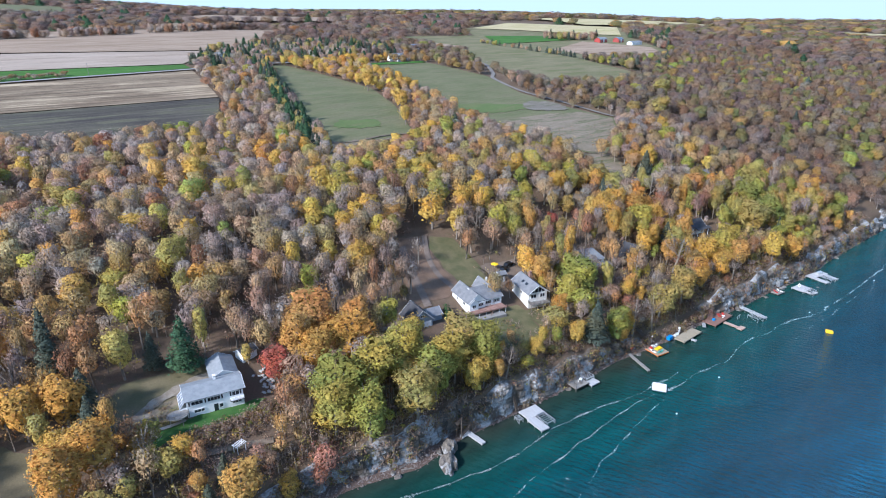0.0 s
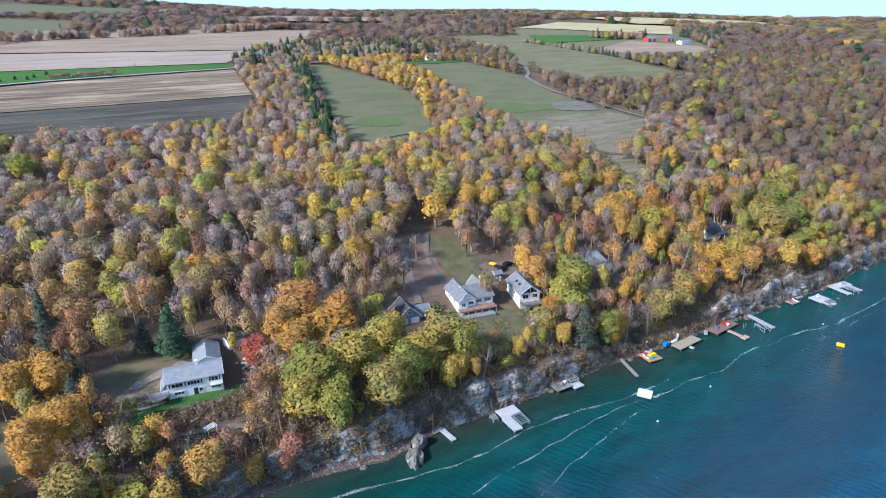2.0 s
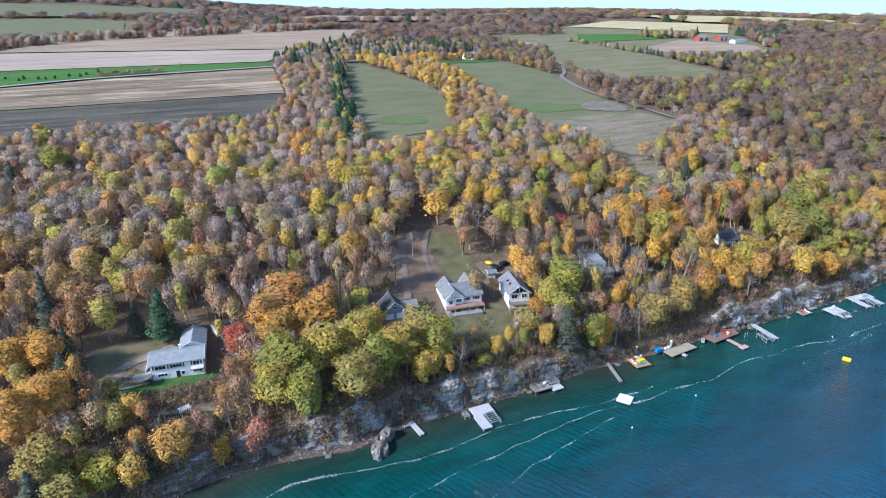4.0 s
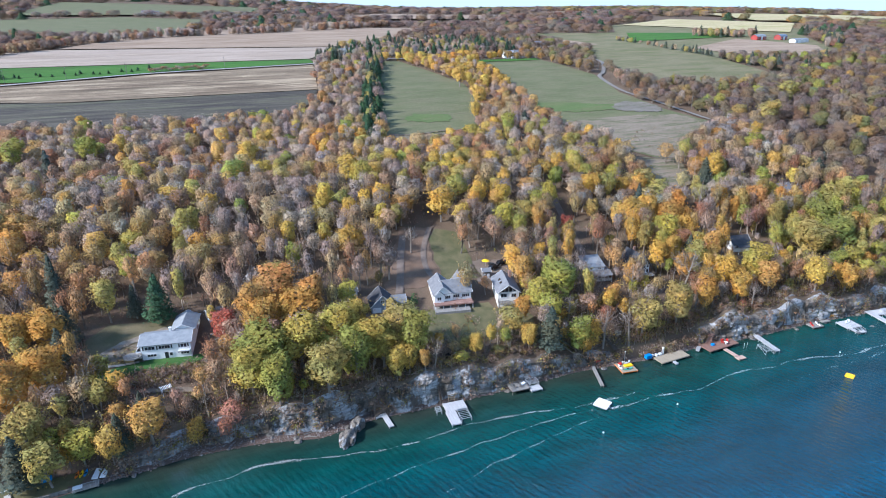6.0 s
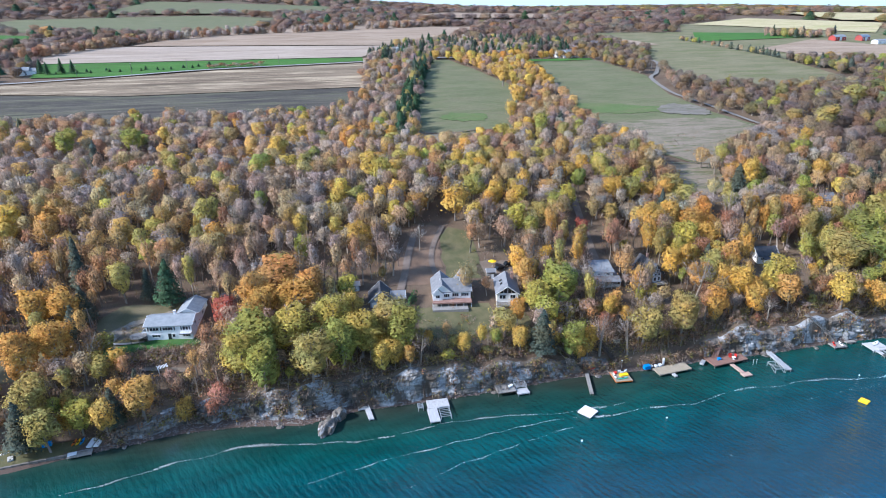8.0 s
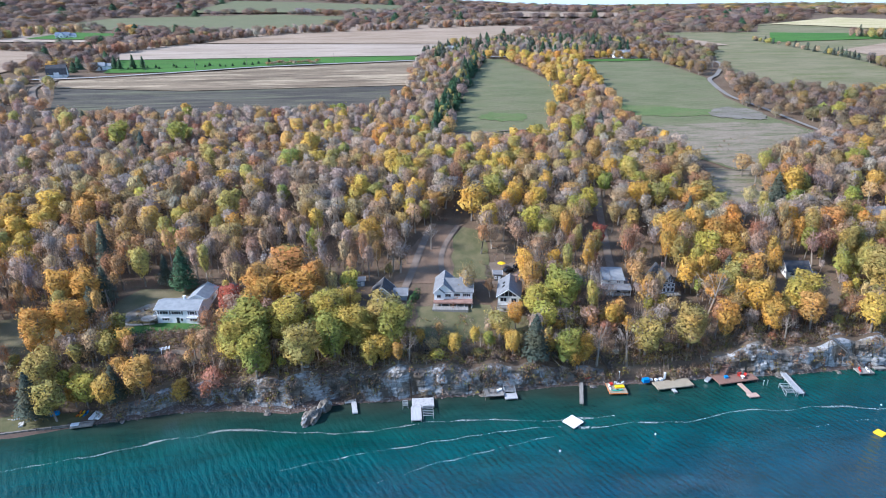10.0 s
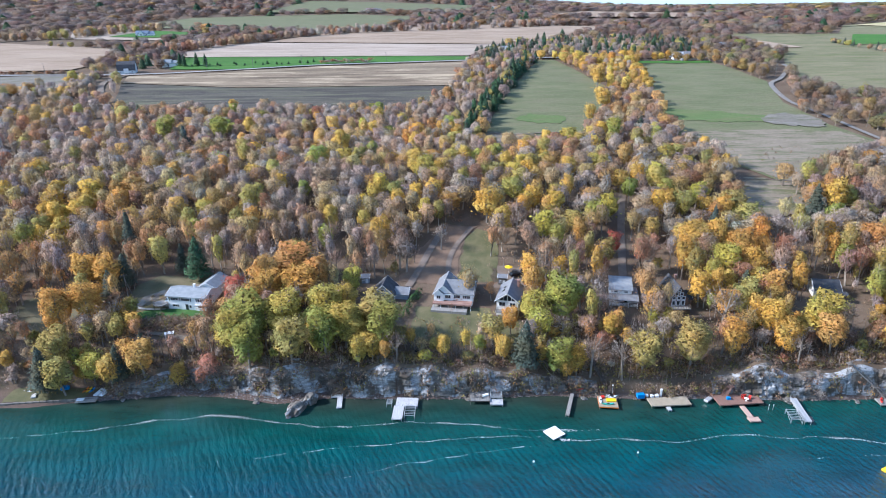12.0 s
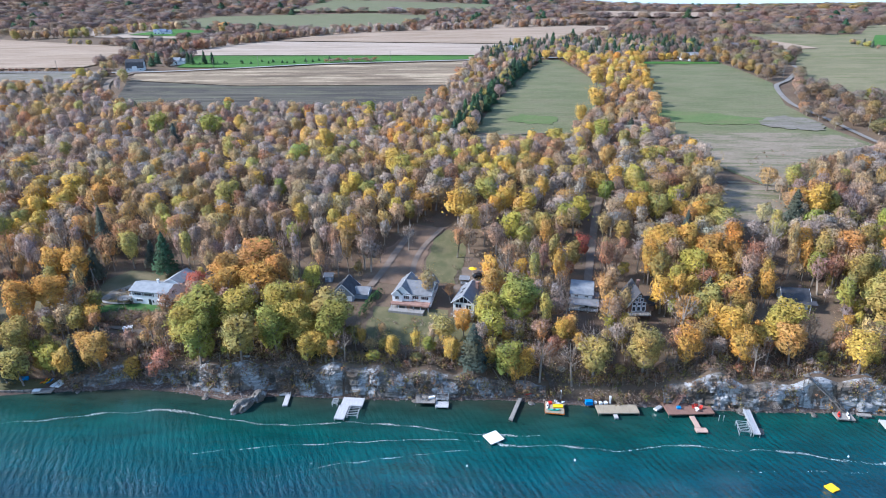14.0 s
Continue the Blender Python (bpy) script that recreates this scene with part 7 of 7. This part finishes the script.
def kayak(x, y, z, turn, mat, label, length=3.4, width=0.75, roll=0):
    """A hull lofted from sections, with a cockpit rim."""
    k = new("kayak")
    k.matrix_basis = pose(x, y, z, roll, 0, turn)
    tagged(k, label, "kayak", "kayaks and boards")
    bm = B()
    rings = []
    for i in range(11):
        u = i / 10 * 2 - 1
        w = width / 2 * max(0.04, 1 - abs(u) ** 2.4)
        lift = 0.14 * u * u
        rings.append([bm.verts.new((u * length / 2, w * c, 0.2 + lift + s * 0.17)) for c, s in ((-1, 0.2), (-0.6, 0.8), (0.6, 0.8), (1, 0.2), (0.7, -0.8), (-0.7, -0.8))])
    for a, b in zip(rings, rings[1:]):
        for j in range(6):
            bm.faces.new((a[j], a[(j + 1) % 6], b[(j + 1) % 6], b[j]))
    bm.faces.new(rings[0][::-1])
    bm.faces.new(rings[-1])
    bmesh.ops.recalc_face_normals(bm, faces=bm.faces[:])
    part("hull", bm, mat, k)
    bm = B()
    box(bm, -0.42, -0.24, 0.33, 0.42, 0.24, 0.355)
    bmesh.ops.bevel(bm, geom=[e for e in bm.edges if abs(e.verts[0].co.z - e.verts[1].co.z) > 0.01], offset=0.15, segments=2, affect="EDGES")
    part("cockpit", bm, RUBBER, k)
    return k


def lounge_chair(x, y, z, turn, mat, label):
    c = thing("deck_chair", x, y, z, turn, label, "chair", "chairs on the docks")
    part("seat", slab(B(), [(-0.32, -0.3, 0.38), (0.32, -0.3, 0.38), (0.32, 0.3, 0.28), (-0.32, 0.3, 0.28)], 0.05), mat, c)
    part("backrest", slab(B(), [(-0.32, 0.28, 0.28), (0.32, 0.28, 0.28), (0.32, 0.62, 0.98), (-0.32, 0.62, 0.98)], 0.05), mat, c)
    for s in (-0.33, 0.33):
        part("armrest", box(B(), s - 0.06, -0.35, 0.55, s + 0.06, 0.35, 0.59), mat, c)
        part("leg", beam(B(), (s, -0.28, 0), (s, -0.28, 0.55), 0.07), mat, c)
        part("leg", beam(B(), (s, 0.3, 0), (s, 0.3, 0.55), 0.07), mat, c)


def storage_box(x, y, z, w, d, h, turn, mat, label, name="storage_box"):
    s = thing(name, x, y, z, turn, label, "box", "boxes and gear on the shore")
    part("body", box(B(), -w / 2, -d / 2, 0, w / 2, d / 2, h * 0.82), mat, s)
    bm = B()
    box(bm, -w / 2 - 0.04, -d / 2 - 0.04, h * 0.82, w / 2 + 0.04, d / 2 + 0.04, h)
    bmesh.ops.bevel(bm, geom=bm.edges[:], offset=0.04, segments=1, affect="EDGES")
    part("lid", bm, mat, s)


# beach terrace at the low shore
dock("dock", 8.4, 100.6, 6, [(0, 0, 5.6, 2.2)], 0.75, DOCK_GREY, "low grey plank dock beside a grassy terrace", True)
storage_box(9.4, 101.8, 0.76, 2.0, 1.0, 0.3, 6, WHITE_PLASTIC, "flat white raft stored on a dock", "raft_float")
for x, y, w, l, tn in ((13.0, 105.4, 1.3, 3.6, -10), (14.9, 105.6, 1.2, 4.6, -12)):
    storage_box(x, y, hz(x, y) + 0.1, w, l, 0.28, tn, WHITE_PLASTIC, "white dock section pulled up on the bank", "dock_section")
for i, mt in enumerate((ORANGE_P, YELLOW_P, BLUE_P)):
    kayak(8.6 + i * 0.95, 106.2, 0.9, 82, mt, ("orange", "yellow", "blue")[i] + " plastic kayak lying on the bank", 2.8)
storage_box(1.6, 106.6, 0.9, 1.1, 0.8, 1.2, 10, BLUE_P, "bright blue barrel box on the lakeside grass")
storage_box(2.8, 106.9, 0.9, 0.9, 0.8, 1.1, 0, BLUE_P, "blue plastic bin on the lakeside grass")
kayak(-7.5, 106.0, 0.9, 5, WHITE_PLASTIC, "white rowing boat upturned on the grass", 4.2, 1.3)
kayak(-3.2, 106.5, 0.9, 12, DOCK_GREY, "grey canoe lying on the grass", 4.6, 0.9)
storage_box(-5.0, 103.4, hz(-5, 103.4), 1.2, 1.8, 0.5, 20, CONCRETE, "pale table on the lakeside grass", "low_table")
bm = B()
for i in range(14):
    box(bm, -13 + i * 1.85, 100.0 + i * 0.19 - 0.3, -1.5, -13 + (i + 1) * 1.85 - 0.04, 100.0 + i * 0.19 + 0.2, 0.85)
seawall = part("sea_wall", bm, WOOD_GREY, None)
tagged(seawall, "low weathered timber sea wall along the grass terrace", "wall", kind="structure")

# stair tower and small dock
st = stairway([(81.2, 103.9, 0.6), (84.6, 104.5, 2.4), (81.0, 105.0, 4.2), (84.4, 105.8, 6.2), (91.0, 109.4, 10.4)], 1.0, WOOD_DARK, "dark timber zigzag stairway climbing the cliff")
for x in (0.0, 3.6):
    for y in (-0.4, 1.9):
        part("tower_post", beam(B(), (x, y, -1.2), (x, y, 6.2), 0.2), WOOD_DARK, st)
for z in (1.6, 3.2, 4.8):
    part("tower_brace", beam(B(), (0, -0.4, z), (3.6, -0.4, z + 1.2), 0.12), WOOD_DARK, st)
    part("tower_beam", beam(B(), (0, -0.4, z), (3.6, -0.4, z), 0.14), WOOD_DARK, st)
dock("dock", 84.3, 98.2, 6, [(-0.6, 0, 0.8, 5.2), (-2.4, 5.2, 0.8, 6.3)], 0.6, DOCK_PALE, "narrow pale plank dock below a timber stair")

# L-shaped dock with hoist
dock("dock", 101.2, 92.6, -2, [(-1.6, 0, 1.2, 5.8), (-1.2, 5.8, 4.9, 9.8)], 0.9, DOCK_PALE, "L-shaped pale plank dock on slim posts")
hoist(102.9, 93.9, -2, 2.8, 4.4, 1.1)
stairway([(103.4, 102.6, 0.9), (104.4, 104.6, 2.2)], 1.1, WOOD_TAN, "short tan wooden stair with crossed braces", False)
bm = B()
for a, b in (((102.4, 102.9, 0.9), (104.9, 102.9, 2.9)), ((104.9, 102.9, 0.9), (102.4, 102.9, 2.9)), ((102.4, 102.9, 0.4), (102.4, 102.9, 3.0)), ((104.9, 102.9, 0.4), (104.9, 102.9, 3.0)), ((102.2, 102.9, 2.9), (105.1, 102.9, 2.9))):
    beam(bm, a, b, 0.14)
tagged(part("winch_frame", bm, WOOD_TAN, None), "tan timber cross-braced winch frame on the dock", "frame")
stairway([(100.2, 103.0, 0.6), (100.0, 106.0, 8.6)], 0.5, WOOD_DARK, "steep grey ladder stair up the cliff", False)
hoist(97.6, 99.2, -2, 1.4, 2.0, 1.2, "small aluminium watercraft lift beside the dock")

# low deck with hoist
dock("dock", 121.0, 99.6, 0, [(0, 0.6, 5.6, 5.2)], 1.3, DOCK_GREY, "broad grey deck with brown fascia over the water", True, WOOD_DARK)
railing(bpy.data.objects["dock.003"], [(0.1, 0.7, 1.3), (0.1, 5.1, 1.3), (5.5, 5.1, 1.3)], 0.9, WOOD_GREY, 0.7)
dock("dock", 126.7, 99.2, 0, [(0, 0, 3.6, 2.6)], 0.8, DOCK_PALE, "small pale floating platform beside a deck")
hoist(126.9, 101.4, 0, 3.2, 2.6, 1.9)
storage_box(125.4, 102.6, 1.3, 1.8, 0.7, 0.45, 25, WHITE_PLASTIC, "white dinghy cover on the deck", "white_chest")
lounge_chair(122.6, 101.8, 1.3, 30, WOOD_GREY, "grey wooden deck chair")
lounge_chair(124.2, 101.4, 1.3, -10, WOOD_GREY, "grey wooden deck chair")
stairway([(122.6, 104.6, 1.3), (125.8, 107.4, 5.4), (127.6, 110.6, 9.0)], 1.0, WOOD_GREY, "grey timber stair climbing behind a deck")

# slim dock, canoe
dock("dock", 147.3, 94.4, -17.5, [(-0.5, 0, 0.5, 10.4)], 0.9, DOCK_GREY, "long slim grey plank dock on posts")
kayak(153.4, 105.4, 1.6, 28, RED_P, "red canoe resting on the rocks", 4.2, 0.85)
stairway([(151.0, 105.2, 1.2), (147.0, 107.2, 5.0), (142.0, 110.0, 9.2)], 0.8, WOOD_DARK, "long grey timber stair up the wooded slope")

# swim platform laden with toys
dock("dock", 156.8, 98.0, -6, [(0, 0, 5.2, 5.2)], 0.9, DOCK_TAN, "square tan swim platform laden with water toys", True, ORANGE_P)
kayak(159.4, 98.9, 0.92, 2, TEAL_P, "teal kayak lying on the platform", 3.4)
storage_box(160.6, 100.6, 0.92, 2.6, 1.2, 0.4, 0, YELLOW_P, "yellow inflatable lying on the platform", "inflatable")
kayak(157.7, 100.6, 0.92, 80, WHITE_PLASTIC, "white paddle board on the platform", 3.0)
storage_box(158.6, 102.0, 0.92, 0.9, 0.8, 0.6, 15, RED_P, "red cooler box on the platform")
kayak(161.4, 102.2, 0.92, 20, WHITE_PLASTIC, "white kayak on the platform", 3.0)
lounge_chair(160.2, 102.6, 0.92, 160, WHITE_PLASTIC, "white plastic chair on the platform")
stairway([(160.2, 103.4, 1.0), (159.4, 106.8, 4.2), (156.8, 110.4, 7.6)], 1.0, WOOD_DARK, "dark timber stair behind the platform")


def lamp_post(x, y, z, h):
    p = thing("lamp_post", x, y, z, 0, "slim post with a white globe lamp", "lamp")
    part("post", tube(B(), (0, 0, 0), (0, 0, h), 0.06, 0.05), ALU, p)
    bm = B()
    bmesh.ops.create_icosphere(bm, subdivisions=2, radius=0.24, matrix=Matrix.Translation((0, 0, h + 0.2)))
    part("globe", bm, WHITE_PLASTIC, p)


lamp_post(161.8, 104.2, 0.8, 2.6)

# tan deck with stairs and gear
dock("dock", 171.2, 98.0, 4, [(0, 0, 11.3, 3.8)], 1.0, DOCK_TAN, "long tan plank deck along the shore")
storage_box(169.3, 102.4, 0.8, 2.0, 1.3, 1.2, 4, BLUE_P, "bright blue plastic deck box")
for x, y, s in ((171.2, 102.9, 0.7), (172.6, 102.6, 0.8), (174.0, 102.7, 0.9)):
    storage_box(x, y, 0.8, s, s, s * 0.8, 10, WHITE_PLASTIC, "white cooler box on the shore")
storage_box(175.2, 102.9, 0.8, 0.5, 0.5, 2.4, 0, WHITE_PLASTIC, "tall white upright paddle board", "paddle_board")
stairway([(178.2, 101.8, 1.0), (176.4, 104.6, 2.6), (177.6, 108.6, 4.6), (180.0, 112.4, 6.8)], 1.2, WOOD_TAN, "tan timber zigzag stair up the wooded bluff")
dock("dock", 175.4, 96.6, 4, [(0, 0, 1.0, 1.5)], 0.7, DOCK_PALE, "small swim ladder platform on the deck")

# broad red-brown deck with gangway
dock("dock", 190.0, 98.2, 5, [(0, 0, 12.6, 4.8)], 1.1, DOCK_RED, "broad red-brown plank deck over the water")
dock("dock", 195.4, 91.6, 3, [(0.5, 1.6, 1.8, 6.8), (0, 0, 3.0, 1.8)], 0.7, surface("pinkish_planks", (0.40, 0.27, 0.22), (0.48, 0.34, 0.28), 0.8, 7, 0.85, stain=0.2), "pinkish gangway and landing below the red deck")
for x, y, tn, mt, w in ((197.6, 101.2, 40, RED_P, "red"), (199.2, 101.0, -40, RED_P, "red"), (198.4, 102.4, 180, RED_P, "red")):
    lounge_chair(x, y, 1.12, tn, mt, w + " plastic deck chair round a table")


def round_table(x, y, z):
    t = thing("round_table", x, y, z, 0, "round white table on the red deck", "table")
    part("tabletop", tube(B(), (0, 0, 0.70), (0, 0, 0.75), 0.6, 0.6, 16), WHITE_PLASTIC, t)
    part("pedestal", tube(B(), (0, 0, 0.03), (0, 0, 0.70), 0.06, 0.05), WHITE_PLASTIC, t)
    part("foot", tube(B(), (0, 0, 0), (0, 0, 0.04), 0.3, 0.28, 12), WHITE_PLASTIC, t)


round_table(198.0, 100.2, 1.12)
stairway([(192.6, 102.0, 1.1), (194.8, 104.0, 3.6)], 1.4, DOCK_RED, "red-brown stair up from the deck")
storage_box(193.4, 101.0, 1.12, 1.0, 0.8, 0.6, 0, BLUE_P, "blue cooler by the stair")
storage_box(188.0, 101.4, 0.5, 2.6, 1.1, 0.5, 40, ALU, "grey aluminium dock section on the rocks", "dock_section")

# lifted gangway and hoist
sl = dock("dock", 206.8, 91.4, -7, [(2.6, 0, 4.4, 10.4)], 1.2, DOCK_PALE, "white aluminium gangway dock with hoist frame")
hoist(206.2, 91.6, -7, 2.8, 4.2, 1.5)
railing(sl, [(2.6, 0.1, 1.2), (2.6, 10.2, 1.2)], 0.8, ALU, 1.2)
kayak(212.0, 103.4, 1.4, -25, WHITE_PLASTIC, "white upturned rowing boat on the shore", 3.6, 1.2)
boulder(213.4, 93.6, -0.5, 2.2, 1.4, 0.6, 20, 91, "flat dark rock just under the water")
boulder(211.4, 101.4, 0.2, 2.4, 1.6, 0.9, 5, 92, "broad low rock at the waterline")
for x in (202.9, 204.1):
    p_ = thing("mooring_post", x, 97.4, -1.5, 0, "pale aluminium mooring post in the water", "post", "mooring posts")
    part("post", tube(B(), (0, 0, 0), (0.1, 0, 3.2), 0.07, 0.07), ALU, p_)
    part("cap", tube(B(), (0.1, 0, 3.2), (0.1, 0, 3.3), 0.1, 0.1), WHITE_PLASTIC, p_)

# platform under the long cliff stair
dock("dock", 234.2, 98.6, -4, [(0, 0, 4.6, 3.0)], 0.9, DOCK_GREY, "small grey dock below a long cliff stair")
kayak(235.4, 100.2, 0.92, 60, RED_P, "red kayak on the small dock", 3.0)
kayak(237.6, 99.8, 0.92, 70, WHITE_PLASTIC, "white kayak on the small dock", 3.2)
stairway([(237.4, 101.6, 0.9), (234.6, 102.9, 3.8), (227.6, 105.2, 9.9)], 1.0, WOOD_GREY, "long grey timber stair down the bare cliff")

# farther docks
dock("dock", 244.4, 90.4, -3, [(0, 3.6, 6.2, 8.4), (0.6, 0, 1.8, 3.6), (0.6, 0, 4.2, 1.2)], 0.9, DOCK_PALE, "pale U-shaped plank dock")
hoist(246.9, 91.4, -3, 2.6, 3.6, 1.2)
kayak(248.6, 97.4, 0.95, 25, WHITE_PLASTIC, "white boat hull stored on a dock", 4.0, 1.2)
dock("dock", 240.6, 100.4, -5, [(0, 0, 3.4, 1.2)], 0.9, DOCK_GREY, "short grey gangway to the dock")
dock("dock", 260.6, 92.4, -8, [(0, 0, 2.2, 9.0), (2.2, 5.6, 10.4, 9.0), (7.0, 0.4, 9.0, 5.6)], 0.9, DOCK_PALE, "large pale plank dock with two fingers")
hoist(264.0, 92.0, -8, 3.0, 4.6, 1.6)
storage_box(268.2, 98.6, 0.92, 2.6, 1.4, 0.9, -8, ALU, "grey covered boat gear on the dock")
stairway([(266.0, 103.6, 0.9), (262.0, 106.4, 6.6)], 1.0, WOOD_DARK, "dark timber stair behind the large dock")
sl2 = stairway([(300.0, 107.0, 0.9), (304.0, 108.6, 3.4), (300.0, 109.6, 5.8), (304.0, 111.4, 8.2)], 1.2, WOOD_GREY, "tall grey timber stair tower on the far bluff")
boulder(256.0, 93.2, -0.25, 1.3, 0.8, 0.4, 0, 93, "small tan rock breaking the surface")


# ---------------------------------------------------------------- afloat
def swim_raft(x, y, turn):
    r = thing("swim_raft", x, y, 0, turn, "square white swim raft on floats anchored offshore", "raft")
    part("deck", planked(B(), -2.05, -2.0, 2.05, 2.0, 0.62, 0.1, 0.5), WHITE_PLASTIC, r)
    part("skirt", box(B(), -2.0, -1.95, 0.3, 2.0, 1.95, 0.51), ALU, r)
    for s in (-1.5, 1.5):
        part("float", tube(B(), (s, -1.9, 0.12), (s, 1.9, 0.12), 0.3, 0.3, 12), RUBBER, r)
    bm = B()
    for s in (-0.25, 0.25):
        beam(bm, (s, -2.06, -0.8), (s, -2.06, 1.3), 0.06)
    for z in (-0.4, 0, 0.4):
        beam(bm, (-0.25, -2.06, z), (0.25, -2.06, z), 0.06)
    part("ladder", bm, ALU, r)


swim_raft(142.6, 87.2, 34)


def inflatable(x, y, turn):
    f = thing("inflatable_platform", x, y, 0, turn, "bright yellow inflatable platform floating offshore", "float")
    bm = B()
    box(bm, -1.3, -1.2, 0.0, 1.3, 1.2, 0.32)
    bmesh.ops.bevel(bm, geom=bm.edges[:], offset=0.14, segments=2, affect="EDGES")
    part("body", bm, YELLOW_P, f)
    for s in (-1, 1):
        part("grab_line", beam(B(), (-1.0, s * 1.22, 0.2), (1.0, s * 1.22, 0.2), 0.04), RUBBER, f)


inflatable(220.0, 73.4, 25)


def buoy(x, y):
    b = thing("buoy", x, y, 0, 0, "small round white mooring buoy", "buoy", "mooring buoys")
    bm = B()
    bmesh.ops.create_icosphere(bm, subdivisions=2, radius=0.22, matrix=Matrix.Translation((0, 0, 0.12)))
    part("ball", bm, WHITE_PLASTIC, b)
    part("ring", tube(B(), (0, 0, 0.42), (0, 0, 0.5), 0.08, 0.08), ALU, b)


for x, y in ((162.4, 80.0), (229.6, 84.5), (136.0, 76.7), (281.5, 82.7)):
    buoy(x, y)


# ---------------------------------------------------------------- fallen wood, hedge
def fallen_tree(x, y, z, turn, tilt, scale, label):
    """A bare tree that has slid down the bluff, its twigs over the water."""
    (lv, lf, _), (wv, wf, _) = NEAR["bare"][2]
    t = new("fallen_tree")
    t.matrix_basis = pose(x, y, z, 0, tilt, turn) @ Matrix.Diagonal((scale, scale, scale, 1))
    tw = new("brushwood", mesh_with_species("brushwood", lv, lf, np.tile(SPECIES["pale"], (len(lf), 1)), [FOLIAGE]))
    tagged(tw, kind="stuff")
    tr = fast_mesh("trunk", wv, wf)
    tr.materials.append(TWIG)
    for p in (tw, new("trunk", tr)):
        p.parent = t
    tagged(t, label, "fallen tree", "fallen trees on the shore")


fallen_tree(213.0, 108.0, 6.0, -62, 122, 0.62, "pale dead tree fallen down the bluff to the water")
fallen_tree(219.5, 106.0, 4.5, -95, 118, 0.5, "bare grey tree lying over the shingle")
fallen_tree(163.0, 107.5, 3.5, -120, 112, 0.4, "grey dead branches lying on the bank")
fallen_tree(143.0, 109.5, 6.5, -60, 108, 0.5, "bare trunk slid down the brushy bank")


def driftwood(x, y, turn, length):
    w = thing("driftwood", x, y, hz(x, y) + 0.12, turn, "bleached driftwood log on the shingle", "log", "driftwood on the shore")
    part("log", tube(B(), (-length / 2, 0, 0), (length / 2, 0, 0.1), 0.16, 0.08, 7), WOOD_GREY, w)
    part("branch_stub", tube(B(), (length * 0.15, 0, 0.05), (length * 0.25, 0.4, 0.35), 0.06, 0.03, 5), WOOD_GREY, w)


rd = random.Random(12)
for k in range(18):
    dx = rd.uniform(17, 84) if k < 10 else rd.uniform(88, 260)
    driftwood(dx, float(shore(dx)) + 0.7 + rd.random() * float(beach(dx)), rd.uniform(-40, 40), rd.uniform(1.2, 3.6))


def hedge(points, width, height):
    """A clipped evergreen hedge along a line, one plant mass."""
    r = np.random.default_rng(61)
    line = smooth_line(points, 20)
    n = 900
    pick = r.integers(0, len(line), n)
    c = np.array([[line[i].x, line[i].y] for i in pick]) + r.normal(0, 0.25, (n, 2))
    up = r.random(n)
    side = np.where(r.random(n) < 0.5, 1.0, -1.0)
    z = land(c[:, 0], c[:, 1]) + height * np.sqrt(up)
    out = np.stack([side * 0.6, np.full(n, -0.2), up], 1)
    p = np.stack([c[:, 0] + side * width / 2 * (1 - 0.7 * up), c[:, 1], z], 1)
    v, f = cards(r, p, out, 0.3)
    o = new("hedge", mesh_with_species("hedge", v, f, np.tile((0.05, 0.10, 0.035), (len(f), 1)), [FOLIAGE]))
    tagged(o, "dark green evergreen hedge between house and garage", "hedge")


hedge([(101.2, 129.5), (101.6, 134), (103.4, 139), (105.2, 143)], 2.2, 2.4)
